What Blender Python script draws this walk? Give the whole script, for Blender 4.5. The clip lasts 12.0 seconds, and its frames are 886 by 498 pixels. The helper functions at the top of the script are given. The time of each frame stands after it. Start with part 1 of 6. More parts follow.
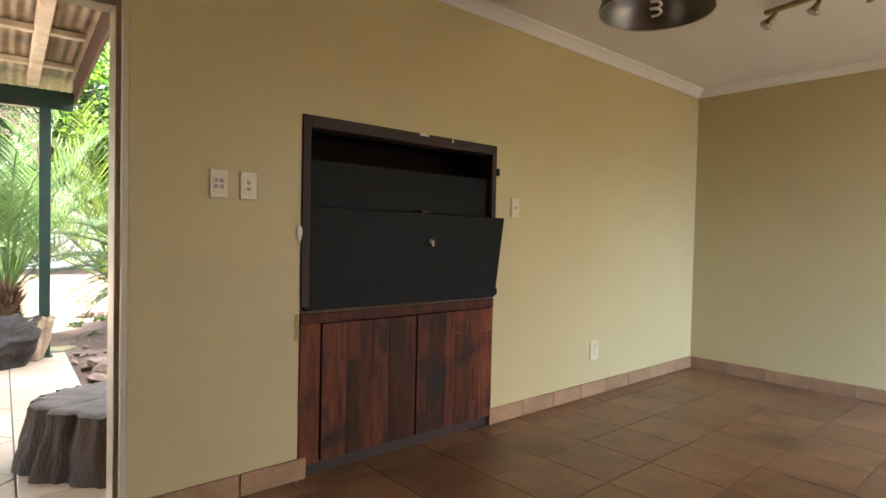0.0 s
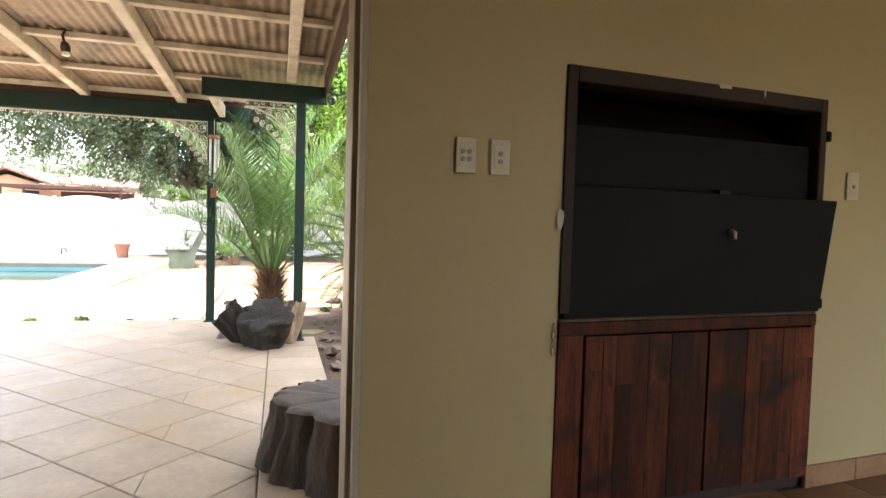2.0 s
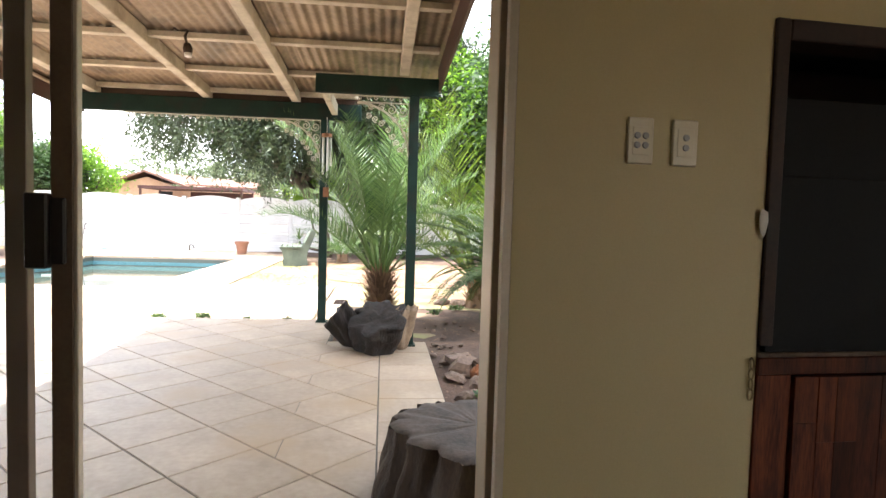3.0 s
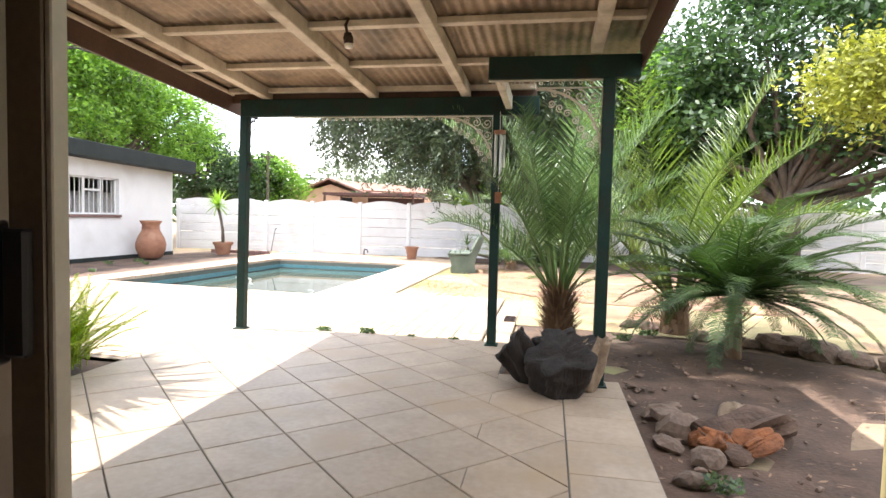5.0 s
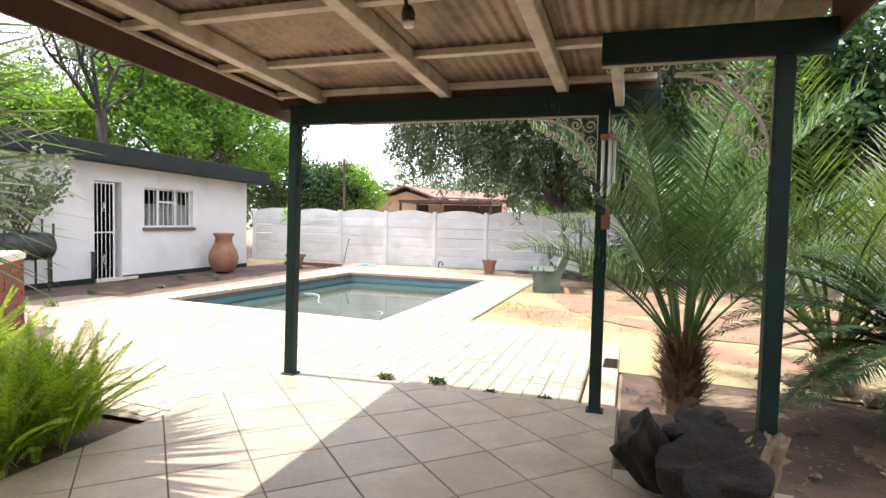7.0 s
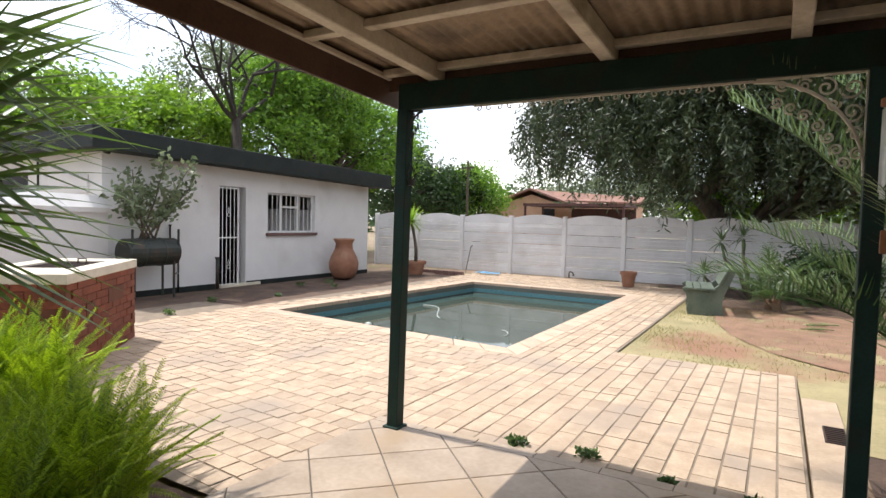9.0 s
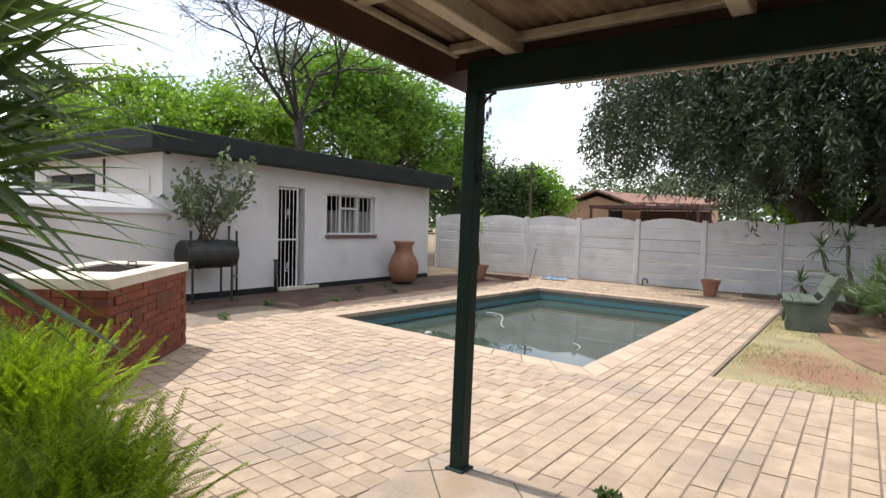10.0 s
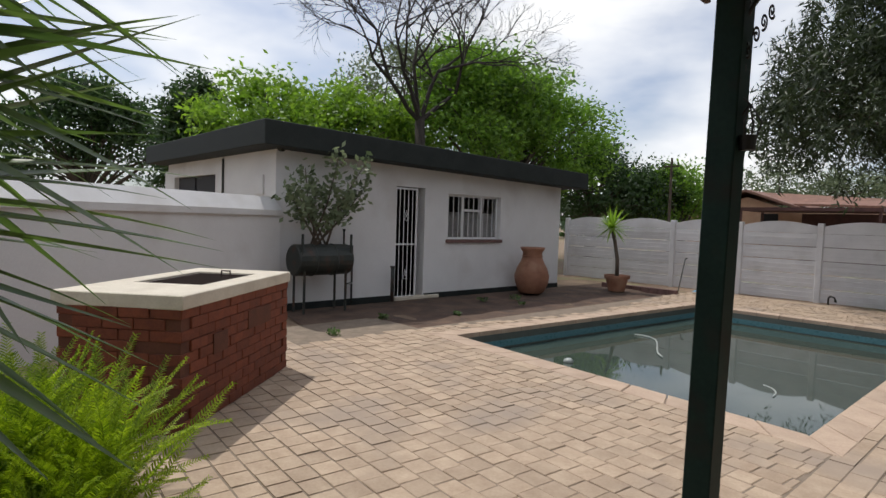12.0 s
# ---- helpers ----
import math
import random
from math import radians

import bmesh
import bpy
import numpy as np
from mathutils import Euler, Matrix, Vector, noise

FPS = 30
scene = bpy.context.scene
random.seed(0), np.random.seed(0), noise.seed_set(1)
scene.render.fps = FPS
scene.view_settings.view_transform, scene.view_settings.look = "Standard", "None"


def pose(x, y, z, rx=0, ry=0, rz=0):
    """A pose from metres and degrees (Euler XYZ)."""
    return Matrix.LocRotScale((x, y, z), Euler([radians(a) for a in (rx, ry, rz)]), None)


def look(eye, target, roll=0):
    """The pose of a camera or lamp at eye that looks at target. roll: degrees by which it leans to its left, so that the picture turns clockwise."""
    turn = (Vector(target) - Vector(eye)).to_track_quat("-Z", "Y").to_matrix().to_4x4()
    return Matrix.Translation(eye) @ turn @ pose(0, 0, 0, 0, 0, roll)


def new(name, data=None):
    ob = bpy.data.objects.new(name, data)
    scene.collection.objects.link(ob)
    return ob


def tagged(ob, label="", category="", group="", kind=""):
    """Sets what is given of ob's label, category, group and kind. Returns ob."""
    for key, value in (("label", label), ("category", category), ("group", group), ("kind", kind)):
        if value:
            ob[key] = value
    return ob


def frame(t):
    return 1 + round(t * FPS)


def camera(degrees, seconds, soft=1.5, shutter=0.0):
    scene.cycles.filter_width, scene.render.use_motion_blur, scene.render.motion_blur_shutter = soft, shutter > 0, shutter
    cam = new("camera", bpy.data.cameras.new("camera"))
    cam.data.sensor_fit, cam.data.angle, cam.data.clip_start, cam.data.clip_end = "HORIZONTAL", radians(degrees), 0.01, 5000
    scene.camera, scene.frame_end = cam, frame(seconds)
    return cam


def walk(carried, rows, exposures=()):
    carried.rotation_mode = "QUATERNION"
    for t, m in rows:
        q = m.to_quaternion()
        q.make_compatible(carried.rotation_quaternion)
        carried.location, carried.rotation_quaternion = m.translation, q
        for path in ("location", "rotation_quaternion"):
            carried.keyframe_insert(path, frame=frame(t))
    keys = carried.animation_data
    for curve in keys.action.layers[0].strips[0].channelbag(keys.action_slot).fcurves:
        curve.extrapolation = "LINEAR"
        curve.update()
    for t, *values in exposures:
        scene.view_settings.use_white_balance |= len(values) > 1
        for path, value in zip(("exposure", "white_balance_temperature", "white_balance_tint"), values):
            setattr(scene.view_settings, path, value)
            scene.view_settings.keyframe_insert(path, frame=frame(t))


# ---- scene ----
cam = camera(75.0, 12.0)
# seconds, eye x y z, yaw, pitch, roll
ROWS = [
    (0.0, -0.081, 0.240, 1.182, -41.34, -1.50, -1.30),
    (0.5, -0.009, 0.378, 1.160, -35.54, -1.58, -1.38),
    (1.0, 0.044, 0.529, 1.155, -30.69, -1.94, -1.39),
    (1.5, 0.089, 0.708, 1.141, -25.18, -2.26, -1.50),
    (2.0, 0.093, 0.894, 1.138, -19.74, -2.52, -1.68),
    (2.5, 0.079, 1.096, 1.141, -15.19, -2.78, -1.77),
    (3.0, 0.056, 1.313, 1.152, -9.77, -3.02, -1.68),
    (3.5, 0.056, 1.528, 1.161, -3.61, -3.18, -1.69),
    (5.5, -0.062, 2.437, 1.230, 8.44, -3.05, -1.45),
    (6.0, -0.113, 2.699, 1.268, 10.24, -2.91, -1.52),
    (6.5, -0.175, 2.981, 1.320, 11.93, -2.96, -1.35),
    (7.0, -0.241, 3.299, 1.382, 14.18, -2.90, -1.28),
    (9.0, -0.734, 4.451, 1.436, 26.30, -2.86, -1.44),
    (9.5, -0.903, 4.709, 1.452, 29.49, -2.87, -1.55),
    (10.0, -1.098, 4.984, 1.442, 32.25, -2.83, -1.67),
    (10.5, -1.308, 5.232, 1.435, 35.47, -2.86, -1.77),
    (11.0, -1.559, 5.479, 1.421, 38.65, -2.82, -1.90),
    (11.5, -1.828, 5.740, 1.419, 41.31, -2.84, -1.93),
    (12.0, -2.107, 5.984, 1.427, 43.92, -2.84, -1.84),
]
EXPOSURES = [  # seconds, stops
    (0.0, 3.36), (1.0, 2.95), (2.0, 2.57), (3.0, 2.22), (3.6, 2.12), (5.5, 1.53), (7.0, 1.17), (9.0, 0.29), (10.5, -0.14), (12.0, -0.80),
]
walk(cam, [(t, pose(x, y, z, 90 + pitch, roll, yaw)) for t, x, y, z, yaw, pitch, roll in ROWS], EXPOSURES)

# The yard has its own axes: u along the patio's front edge, v away from the house, origin at the corner post.
YARD = pose(-2.748, 7.852, 0, 0, 0, -3.89)
GROUND = -0.04

# ---- world, sun, large lights ----
SUN_LOC = Vector((-0.52, -0.03, 1.0)).normalized()
SUN_DIR = (YARD.to_3x3() @ SUN_LOC).normalized()
world = bpy.data.worlds.new("sky")
scene.world = world
world.use_nodes = True
wn, wl = world.node_tree.nodes, world.node_tree.links
sky = wn.new("ShaderNodeTexSky")
sky.sky_type = "NISHITA"
sky.sun_disc = False
sky.sun_elevation = math.asin(SUN_DIR.z)
sky.sun_rotation = math.atan2(SUN_DIR.x, SUN_DIR.y)
sky.dust_density = 2.0
wco = wn.new("ShaderNodeTexCoord")
wmap = wn.new("ShaderNodeMapping")
wmap.inputs["Scale"].default_value = (1.6, 1.6, 4.0)
wnoise = wn.new("ShaderNodeTexNoise")
wnoise.inputs["Scale"].default_value = 1.7
wnoise.inputs["Detail"].default_value = 7
wramp = wn.new("ShaderNodeValToRGB")
wramp.color_ramp.elements[0].position, wramp.color_ramp.elements[1].position = 0.34, 0.66
wramp.color_ramp.elements[0].color = (0.16, 0.16, 0.16, 1)
wmix = wn.new("ShaderNodeMix")
wmix.data_type = "RGBA"
wmix.inputs[7].default_value = (24.5, 24.7, 25.1, 1)
wl.new(wco.outputs["Generated"], wmap.inputs["Vector"])
wl.new(wmap.outputs["Vector"], wnoise.inputs["Vector"])
wl.new(wnoise.outputs["Fac"], wramp.inputs["Fac"])
wl.new(wramp.outputs["Color"], wmix.inputs[0])
wgain = wn.new("ShaderNodeVectorMath")
wgain.operation = "MULTIPLY"
wgain.inputs[1].default_value = (1.85, 2.1, 2.5)
wl.new(sky.outputs["Color"], wgain.inputs[0])
wl.new(wgain.outputs[0], wmix.inputs[6])
wl.new(wmix.outputs[2], wn["Background"].inputs["Color"])
wn["Background"].inputs["Strength"].default_value = 0.075

sun_data = bpy.data.lights.new("sun", "SUN")
sun_data.energy, sun_data.angle, sun_data.color = 4.6, radians(0.55), (1.0, 0.965, 0.91)
sun = new("sun", sun_data)
sun.matrix_world = look(SUN_DIR * 60, (0, 0, 0))

win_data = bpy.data.lights.new("window_light", "AREA")
win_data.shape, win_data.size, win_data.size_y = "RECTANGLE", 2.0, 1.9
win_data.energy, win_data.color = 12.5, (0.42, 0.63, 1.0)
win_data.spread = radians(90)
window_light = new("window_light", win_data)
window_light.matrix_world = look((4.1, -2.66, 1.05), (6.0, 1.5, -1.7))


# ---- mesh tools ----
class M:
    """Collects points and faces of one mesh."""

    def __init__(self):
        self.v, self.f = [], []

    def add(self, verts, faces):
        k = len(self.v)
        self.v += [tuple(p) for p in verts]
        self.f += [tuple(i + k for i in q) for q in faces]
        return self

    def box(self, x0, y0, z0, x1, y1, z1, m=None):
        vs = [Vector((x, y, z)) for z in (z0, z1) for x, y in ((x0, y0), (x1, y0), (x1, y1), (x0, y1))]
        if m is not None:
            vs = [m @ p for p in vs]
        return self.add(vs, [(0, 3, 2, 1), (4, 5, 6, 7), (0, 1, 5, 4), (1, 2, 6, 5), (2, 3, 7, 6), (3, 0, 4, 7)])

    def prism(self, pts, z0, z1):
        n = len(pts)
        vs = [(x, y, z0) for x, y in pts] + [(x, y, z1) for x, y in pts]
        fs = [tuple(reversed(range(n))), tuple(range(n, 2 * n))]
        fs += [(i, (i + 1) % n, n + (i + 1) % n, n + i) for i in range(n)]
        return self.add(vs, fs)

    def beam(self, p, q, w, h, up=(0, 0, 1)):
        """A bar of width w and height h from p to q, the line along its middle."""
        p, q = Vector(p), Vector(q)
        d = (q - p).normalized()
        s = d.cross(Vector(up)).normalized()
        t = s.cross(d)
        vs = [e + s * a * w / 2 + t * b * h / 2 for e in (p, q) for a, b in ((-1, -1), (1, -1), (1, 1), (-1, 1))]
        return self.add(vs, [(0, 1, 2, 3), (7, 6, 5, 4), (0, 4, 5, 1), (1, 5, 6, 2), (2, 6, 7, 3), (3, 7, 4, 0)])

    def tube(self, pts, radii, n=8, cap=True):
        pts = [Vector(p) for p in pts]
        if not isinstance(radii, (list, tuple)):
            radii = [radii] * len(pts)
        rings, side = [], None
        for i, p in enumerate(pts):
            d = (pts[min(i + 1, len(pts) - 1)] - pts[max(i - 1, 0)]).normalized()
            if side is None:
                side = d.orthogonal().normalized()
            side = (side - d * side.dot(d)).normalized()
            t = d.cross(side)
            rings.append([p + (side * math.cos(a) + t * math.sin(a)) * radii[i] for a in (2 * math.pi * k / n for k in range(n))])
        vs = [p for r in rings for p in r]
        fs = [(i * n + k, i * n + (k + 1) % n, (i + 1) * n + (k + 1) % n, (i + 1) * n + k) for i in range(len(pts) - 1) for k in range(n)]
        if cap:
            fs += [tuple(reversed(range(n))), tuple(range((len(pts) - 1) * n, len(pts) * n))]
        return self.add(vs, fs)

    def lathe(self, profile, n=24, wobble=0.0):
        """profile: radius and height, from the bottom outside round to the inside."""
        vs = [(r * math.cos(a), r * math.sin(a), z) for r, z in profile for a in (2 * math.pi * k / n for k in range(n))]
        m = len(profile)
        fs = [(i * n + k, i * n + (k + 1) % n, (i + 1) * n + (k + 1) % n, (i + 1) * n + k) for i in range(m - 1) for k in range(n)]
        fs += [tuple(reversed(range(n))), tuple(range((m - 1) * n, m * n))]
        return self.add(vs, fs)

    def mesh(self, name, bevel=0.0, smooth=False, rough=0.0, rscale=3.0, weld=False):
        me = bpy.data.meshes.new(name)
        me.from_pydata(self.v, [], self.f)
        if bevel:
            bm = bmesh.new()
            bm.from_mesh(me)
            edges = [e for e in bm.edges if len(e.link_faces) == 2 and e.calc_face_angle(0) > 0.5]
            bmesh.ops.bevel(bm, geom=edges, offset=bevel, segments=1, affect="EDGES", clamp_overlap=True)
            bm.to_mesh(me)
            bm.free()
        if weld:
            bm = bmesh.new()
            bm.from_mesh(me)
            bmesh.ops.remove_doubles(bm, verts=bm.verts, dist=0.0005)
            bm.to_mesh(me)
            bm.free()
        if rough:
            for p in me.vertices:
                p.co += noise.noise_vector(p.co * rscale) * rough
        if smooth:
            me.polygons.foreach_set("use_smooth", [True] * len(me.polygons))
        me.update()
        return me


def thing(name, label, category, m=None, group="", kind=""):
    ob = new(name)
    ob.empty_display_size = 0.1
    ob.matrix_basis = m if m is not None else Matrix()
    return tagged(ob, label, category, group, kind)


def part(name, mesh, material, parent=None, label="", m=None):
    ob = new(name, mesh)
    if not mesh.materials:
        mesh.materials.append(material)
    ob.parent = parent
    if m is not None:
        ob.matrix_basis = m
    return tagged(ob, label)


def solo(name, mesh, material, label, category="", m=None, kind="", group=""):
    """A thing or a piece of the setting that is one mesh."""
    return tagged(part(name, mesh, material, None, label, m), label, category, group, kind)


# ---- materials ----
def rgb(c):
    return (*c, 1.0)


def surface(name, dark, light, scale=4.0, fine=60.0, rough=0.6, bump=0.25, depth=0.01, metal=0.0, vary=0.0, island=0.0,
            stain=None, stain_scale=1.3, stain_low=0.52, stain_high=0.7, stretch=(1, 1, 1), spec=0.5, own=False, gloss_vary=0.12):
    """Two scales of colour variation, optional stains, fine relief; vary and island shift whole pieces."""
    mt = bpy.data.materials.new(name)
    mt.use_nodes = True
    n, l = mt.node_tree.nodes, mt.node_tree.links
    bsdf = n["Principled BSDF"]
    co = n.new("ShaderNodeTexCoord")
    geo = n.new("ShaderNodeNewGeometry")
    mp = n.new("ShaderNodeMapping")
    mp.inputs["Scale"].default_value = stretch
    l.new(co.outputs["Object"] if own else geo.outputs["Position"], mp.inputs["Vector"])
    info = n.new("ShaderNodeObjectInfo")
    vec = mp.outputs["Vector"]
    if vary:
        off = n.new("ShaderNodeVectorMath")
        off.operation = "ADD"
        mul = n.new("ShaderNodeMath")
        mul.operation = "MULTIPLY"
        mul.inputs[1].default_value = 37.0
        l.new(info.outputs["Random"], mul.inputs[0])
        l.new(vec, off.inputs[0])
        l.new(mul.outputs[0], off.inputs[1])
        vec = off.outputs[0]
    a = n.new("ShaderNodeTexNoise")
    a.inputs["Scale"].default_value, a.inputs["Detail"].default_value, a.inputs["Roughness"].default_value = scale, 6, 0.6
    b = n.new("ShaderNodeTexNoise")
    b.inputs["Scale"].default_value, b.inputs["Detail"].default_value = fine, 4
    l.new(vec, a.inputs["Vector"])
    l.new(vec, b.inputs["Vector"])
    mixf = n.new("ShaderNodeMath")
    mixf.operation = "MULTIPLY_ADD"
    l.new(b.outputs["Fac"], mixf.inputs[0])
    mixf.inputs[1].default_value = 0.45
    l.new(a.outputs["Fac"], mixf.inputs[2])
    ramp = n.new("ShaderNodeValToRGB")
    ramp.color_ramp.elements[0].position, ramp.color_ramp.elements[1].position = 0.5, 0.95
    ramp.color_ramp.elements[0].color, ramp.color_ramp.elements[1].color = rgb(dark), rgb(light)
    l.new(mixf.outputs[0], ramp.inputs["Fac"])
    col = ramp.outputs["Color"]
    if vary or island:
        hsv = n.new("ShaderNodeHueSaturation")
        mr = n.new("ShaderNodeMapRange")
        mr.inputs["To Min"].default_value, mr.inputs["To Max"].default_value = 1 - (vary or island), 1 + (vary or island)
        l.new(info.outputs["Random"] if vary else geo.outputs["Random Per Island"], mr.inputs["Value"])
        l.new(mr.outputs["Result"], hsv.inputs["Value"])
        l.new(col, hsv.inputs["Color"])
        col = hsv.outputs["Color"]
    if stain is not None:
        s = n.new("ShaderNodeTexNoise")
        s.inputs["Scale"].default_value, s.inputs["Detail"].default_value = stain_scale, 8
        l.new(geo.outputs["Position"], s.inputs["Vector"])
        sr = n.new("ShaderNodeMapRange")
        sr.inputs["From Min"].default_value, sr.inputs["From Max"].default_value = stain_low, stain_high
        l.new(s.outputs["Fac"], sr.inputs["Value"])
        mx = n.new("ShaderNodeMix")
        mx.data_type = "RGBA"
        l.new(sr.outputs["Result"], mx.inputs[0])
        l.new(col, mx.inputs[6])
        mx.inputs[7].default_value = rgb(stain)
        col = mx.outputs[2]
    l.new(col, bsdf.inputs["Base Color"])
    rr = n.new("ShaderNodeMapRange")
    rr.inputs["To Min"].default_value, rr.inputs["To Max"].default_value = max(0.02, rough - gloss_vary), min(1, rough + gloss_vary)
    l.new(a.outputs["Fac"], rr.inputs["Value"])
    l.new(rr.outputs["Result"], bsdf.inputs["Roughness"])
    bsdf.inputs["Metallic"].default_value = metal
    bsdf.inputs["Specular IOR Level"].default_value = spec
    if bump:
        bp = n.new("ShaderNodeBump")
        bp.inputs["Strength"].default_value, bp.inputs["Distance"].default_value = bump, depth
        l.new(mixf.outputs[0], bp.inputs["Height"])
        l.new(bp.outputs["Normal"], bsdf.inputs["Normal"])
    return mt


def foliage(name, dark, light, trans=0.35, rough=0.5, scale=2.0):
    """Leaves that let some light through; every leaf has a shade of its own."""
    mt = bpy.data.materials.new(name)
    mt.use_nodes = True
    n, l = mt.node_tree.nodes, mt.node_tree.links
    bsdf = n["Principled BSDF"]
    geo = n.new("ShaderNodeNewGeometry")
    info = n.new("ShaderNodeObjectInfo")
    a = n.new("ShaderNodeTexNoise")
    a.inputs["Scale"].default_value, a.inputs["Detail"].default_value = scale, 3
    l.new(geo.outputs["Position"], a.inputs["Vector"])
    ad = n.new("ShaderNodeMath")
    ad.operation = "MULTIPLY_ADD"
    l.new(geo.outputs["Random Per Island"], ad.inputs[0])
    ad.inputs[1].default_value = 0.55
    l.new(a.outputs["Fac"], ad.inputs[2])
    ramp = n.new("ShaderNodeValToRGB")
    ramp.color_ramp.elements[0].position, ramp.color_ramp.elements[1].position = 0.4, 1.05
    ramp.color_ramp.elements[0].color, ramp.color_ramp.elements[1].color = rgb(dark), rgb(light)
    l.new(ad.outputs[0], ramp.inputs["Fac"])
    l.new(ramp.outputs["Color"], bsdf.inputs["Base Color"])
    bsdf.inputs["Roughness"].default_value = rough
    tr = n.new("ShaderNodeBsdfTranslucent")
    hs = n.new("ShaderNodeHueSaturation")
    hs.inputs["Value"].default_value, hs.inputs["Saturation"].default_value = 1.5, 1.1
    l.new(ramp.outputs["Color"], hs.inputs["Color"])
    l.new(hs.outputs["Color"], tr.inputs["Color"])
    mx = n.new("ShaderNodeMixShader")
    mx.inputs[0].default_value = trans
    l.new(bsdf.outputs[0], mx.inputs[1])
    l.new(tr.outputs[0], mx.inputs[2])
    l.new(mx.outputs[0], n["Material Output"].inputs["Surface"])
    return mt


def glass(name, tint=(1, 1, 1), rough=0.0, ior=1.45):
    mt = bpy.data.materials.new(name)
    mt.use_nodes = True
    b = mt.node_tree.nodes["Principled BSDF"]
    b.inputs["Base Color"].default_value = rgb(tint)
    b.inputs["Transmission Weight"].default_value = 1.0
    b.inputs["Roughness"].default_value = rough
    b.inputs["IOR"].default_value = ior
    return mt


WALL = surface("cream_wall_paint", (0.50, 0.415, 0.21), (0.56, 0.47, 0.25), 0.8, 140, 0.55, 0.08, 0.002)
CEILING = surface("white_ceiling_paint", (0.72, 0.70, 0.66), (0.78, 0.76, 0.72), 1.5, 120, 0.6, 0.05, 0.002)
CORNICE = surface("cornice_white", (0.74, 0.72, 0.68), (0.8, 0.78, 0.74), 3, 90, 0.5, 0.05, 0.002)
FLOOR_TILE = surface("terracotta_floor_tile", (0.16, 0.075, 0.037), (0.31, 0.165, 0.085), 3.2, 40, 0.38, 0.12, 0.004, vary=0.12, stain=(0.12, 0.06, 0.032), stain_scale=2.2)
GROUT = surface("grout", (0.10, 0.075, 0.055), (0.17, 0.13, 0.10), 8, 120, 0.9, 0.3, 0.004)
SKIRT_TILE = surface("skirting_tile", (0.25, 0.14, 0.075), (0.40, 0.24, 0.13), 4, 50, 0.42, 0.1, 0.003, vary=0.1)
STEEL_BLACK = surface("blackened_steel", (0.004, 0.0042, 0.0044), (0.008, 0.008, 0.008), 5, 90, 0.6, 0.1, 0.002, spec=0.15)
STEEL_RUST = surface("rusted_brown_steel", (0.016, 0.009, 0.007), (0.045, 0.022, 0.015), 4, 70, 0.7, 0.2, 0.003)
SLEEPER = surface("dark_red_hardwood", (0.026, 0.0065, 0.004), (0.165, 0.043, 0.016), 3.0, 30, 0.6, 0.18, 0.003, spec=0.2, vary=0.55, stretch=(7, 7, 0.8), stain=(0.02, 0.012, 0.01), stain_scale=4)
PLASTIC = surface("ivory_plastic", (0.62, 0.55, 0.37), (0.68, 0.61, 0.43), 6, 90, 0.35, 0.02, 0.001)
PLASTIC_DARK = surface("grey_plastic", (0.3, 0.29, 0.27), (0.36, 0.35, 0.33), 6, 90, 0.4, 0.02, 0.001)
WHITE_CHIP = surface("bare_plaster", (0.6, 0.58, 0.52), (0.7, 0.68, 0.62), 20, 120, 0.8, 0.2, 0.002)
LAMP_METAL = surface("grey_lamp_metal", (0.16, 0.155, 0.15), (0.22, 0.21, 0.2), 5, 80, 0.35, 0.03, 0.001, metal=0.8)
BRASS = surface("dull_brass", (0.25, 0.19, 0.10), (0.36, 0.28, 0.15), 8, 90, 0.35, 0.05, 0.001, metal=0.9)
TUBE_WHITE = surface("lamp_tube_white", (0.78, 0.77, 0.72), (0.82, 0.8, 0.76), 8, 90, 0.3, 0.02, 0.001)
BRONZE = surface("bronze_aluminium", (0.15, 0.112, 0.08), (0.21, 0.16, 0.115), 4, 90, 0.42, 0.04, 0.001, metal=0.35)
PALE_FRAME = surface("pale_aluminium", (0.5, 0.44, 0.34), (0.6, 0.53, 0.42), 4, 90, 0.45, 0.04, 0.001, metal=0.2)
HANDLE_BLACK = surface("black_handle", (0.012, 0.010, 0.010), (0.022, 0.018, 0.017), 5, 80, 0.45, 0.05, 0.001)
PANE = glass("clear_glass")
PATIO_TILE = surface("beige_patio_tile", (0.265, 0.198, 0.142), (0.405, 0.315, 0.238), 2.6, 30, 0.5, 0.12, 0.004, vary=0.06, stain=(0.33, 0.235, 0.15), stain_scale=1.6)
PATIO_GROUT = surface("patio_grout", (0.07, 0.06, 0.05), (0.14, 0.12, 0.10), 9, 90, 0.9, 0.3, 0.004)
GREEN_PAINT = surface("dark_green_paint", (0.007, 0.022, 0.018), (0.015, 0.038, 0.031), 5, 70, 0.6, 0.15, 0.003, stain=(0.02, 0.024, 0.02), stain_scale=6, spec=0.2)
WHITE_BEAM = surface("weathered_white_beam", (0.44, 0.385, 0.31), (0.66, 0.59, 0.49), 5, 50, 0.7, 0.25, 0.004, stain=(0.33, 0.27, 0.2), stain_scale=4, stretch=(1, 1, 1))
IRON_SHEET = surface("weathered_corrugated_iron", (0.16, 0.115, 0.076), (0.35, 0.26, 0.178), 2.2, 24, 0.55, 0.15, 0.003, metal=0.25, stain=(0.085, 0.06, 0.04), stain_scale=2.4)
BROWN_FASCIA = surface("brown_fascia_board", (0.045, 0.022, 0.015), (0.10, 0.052, 0.035), 4, 50, 0.6, 0.2, 0.003)
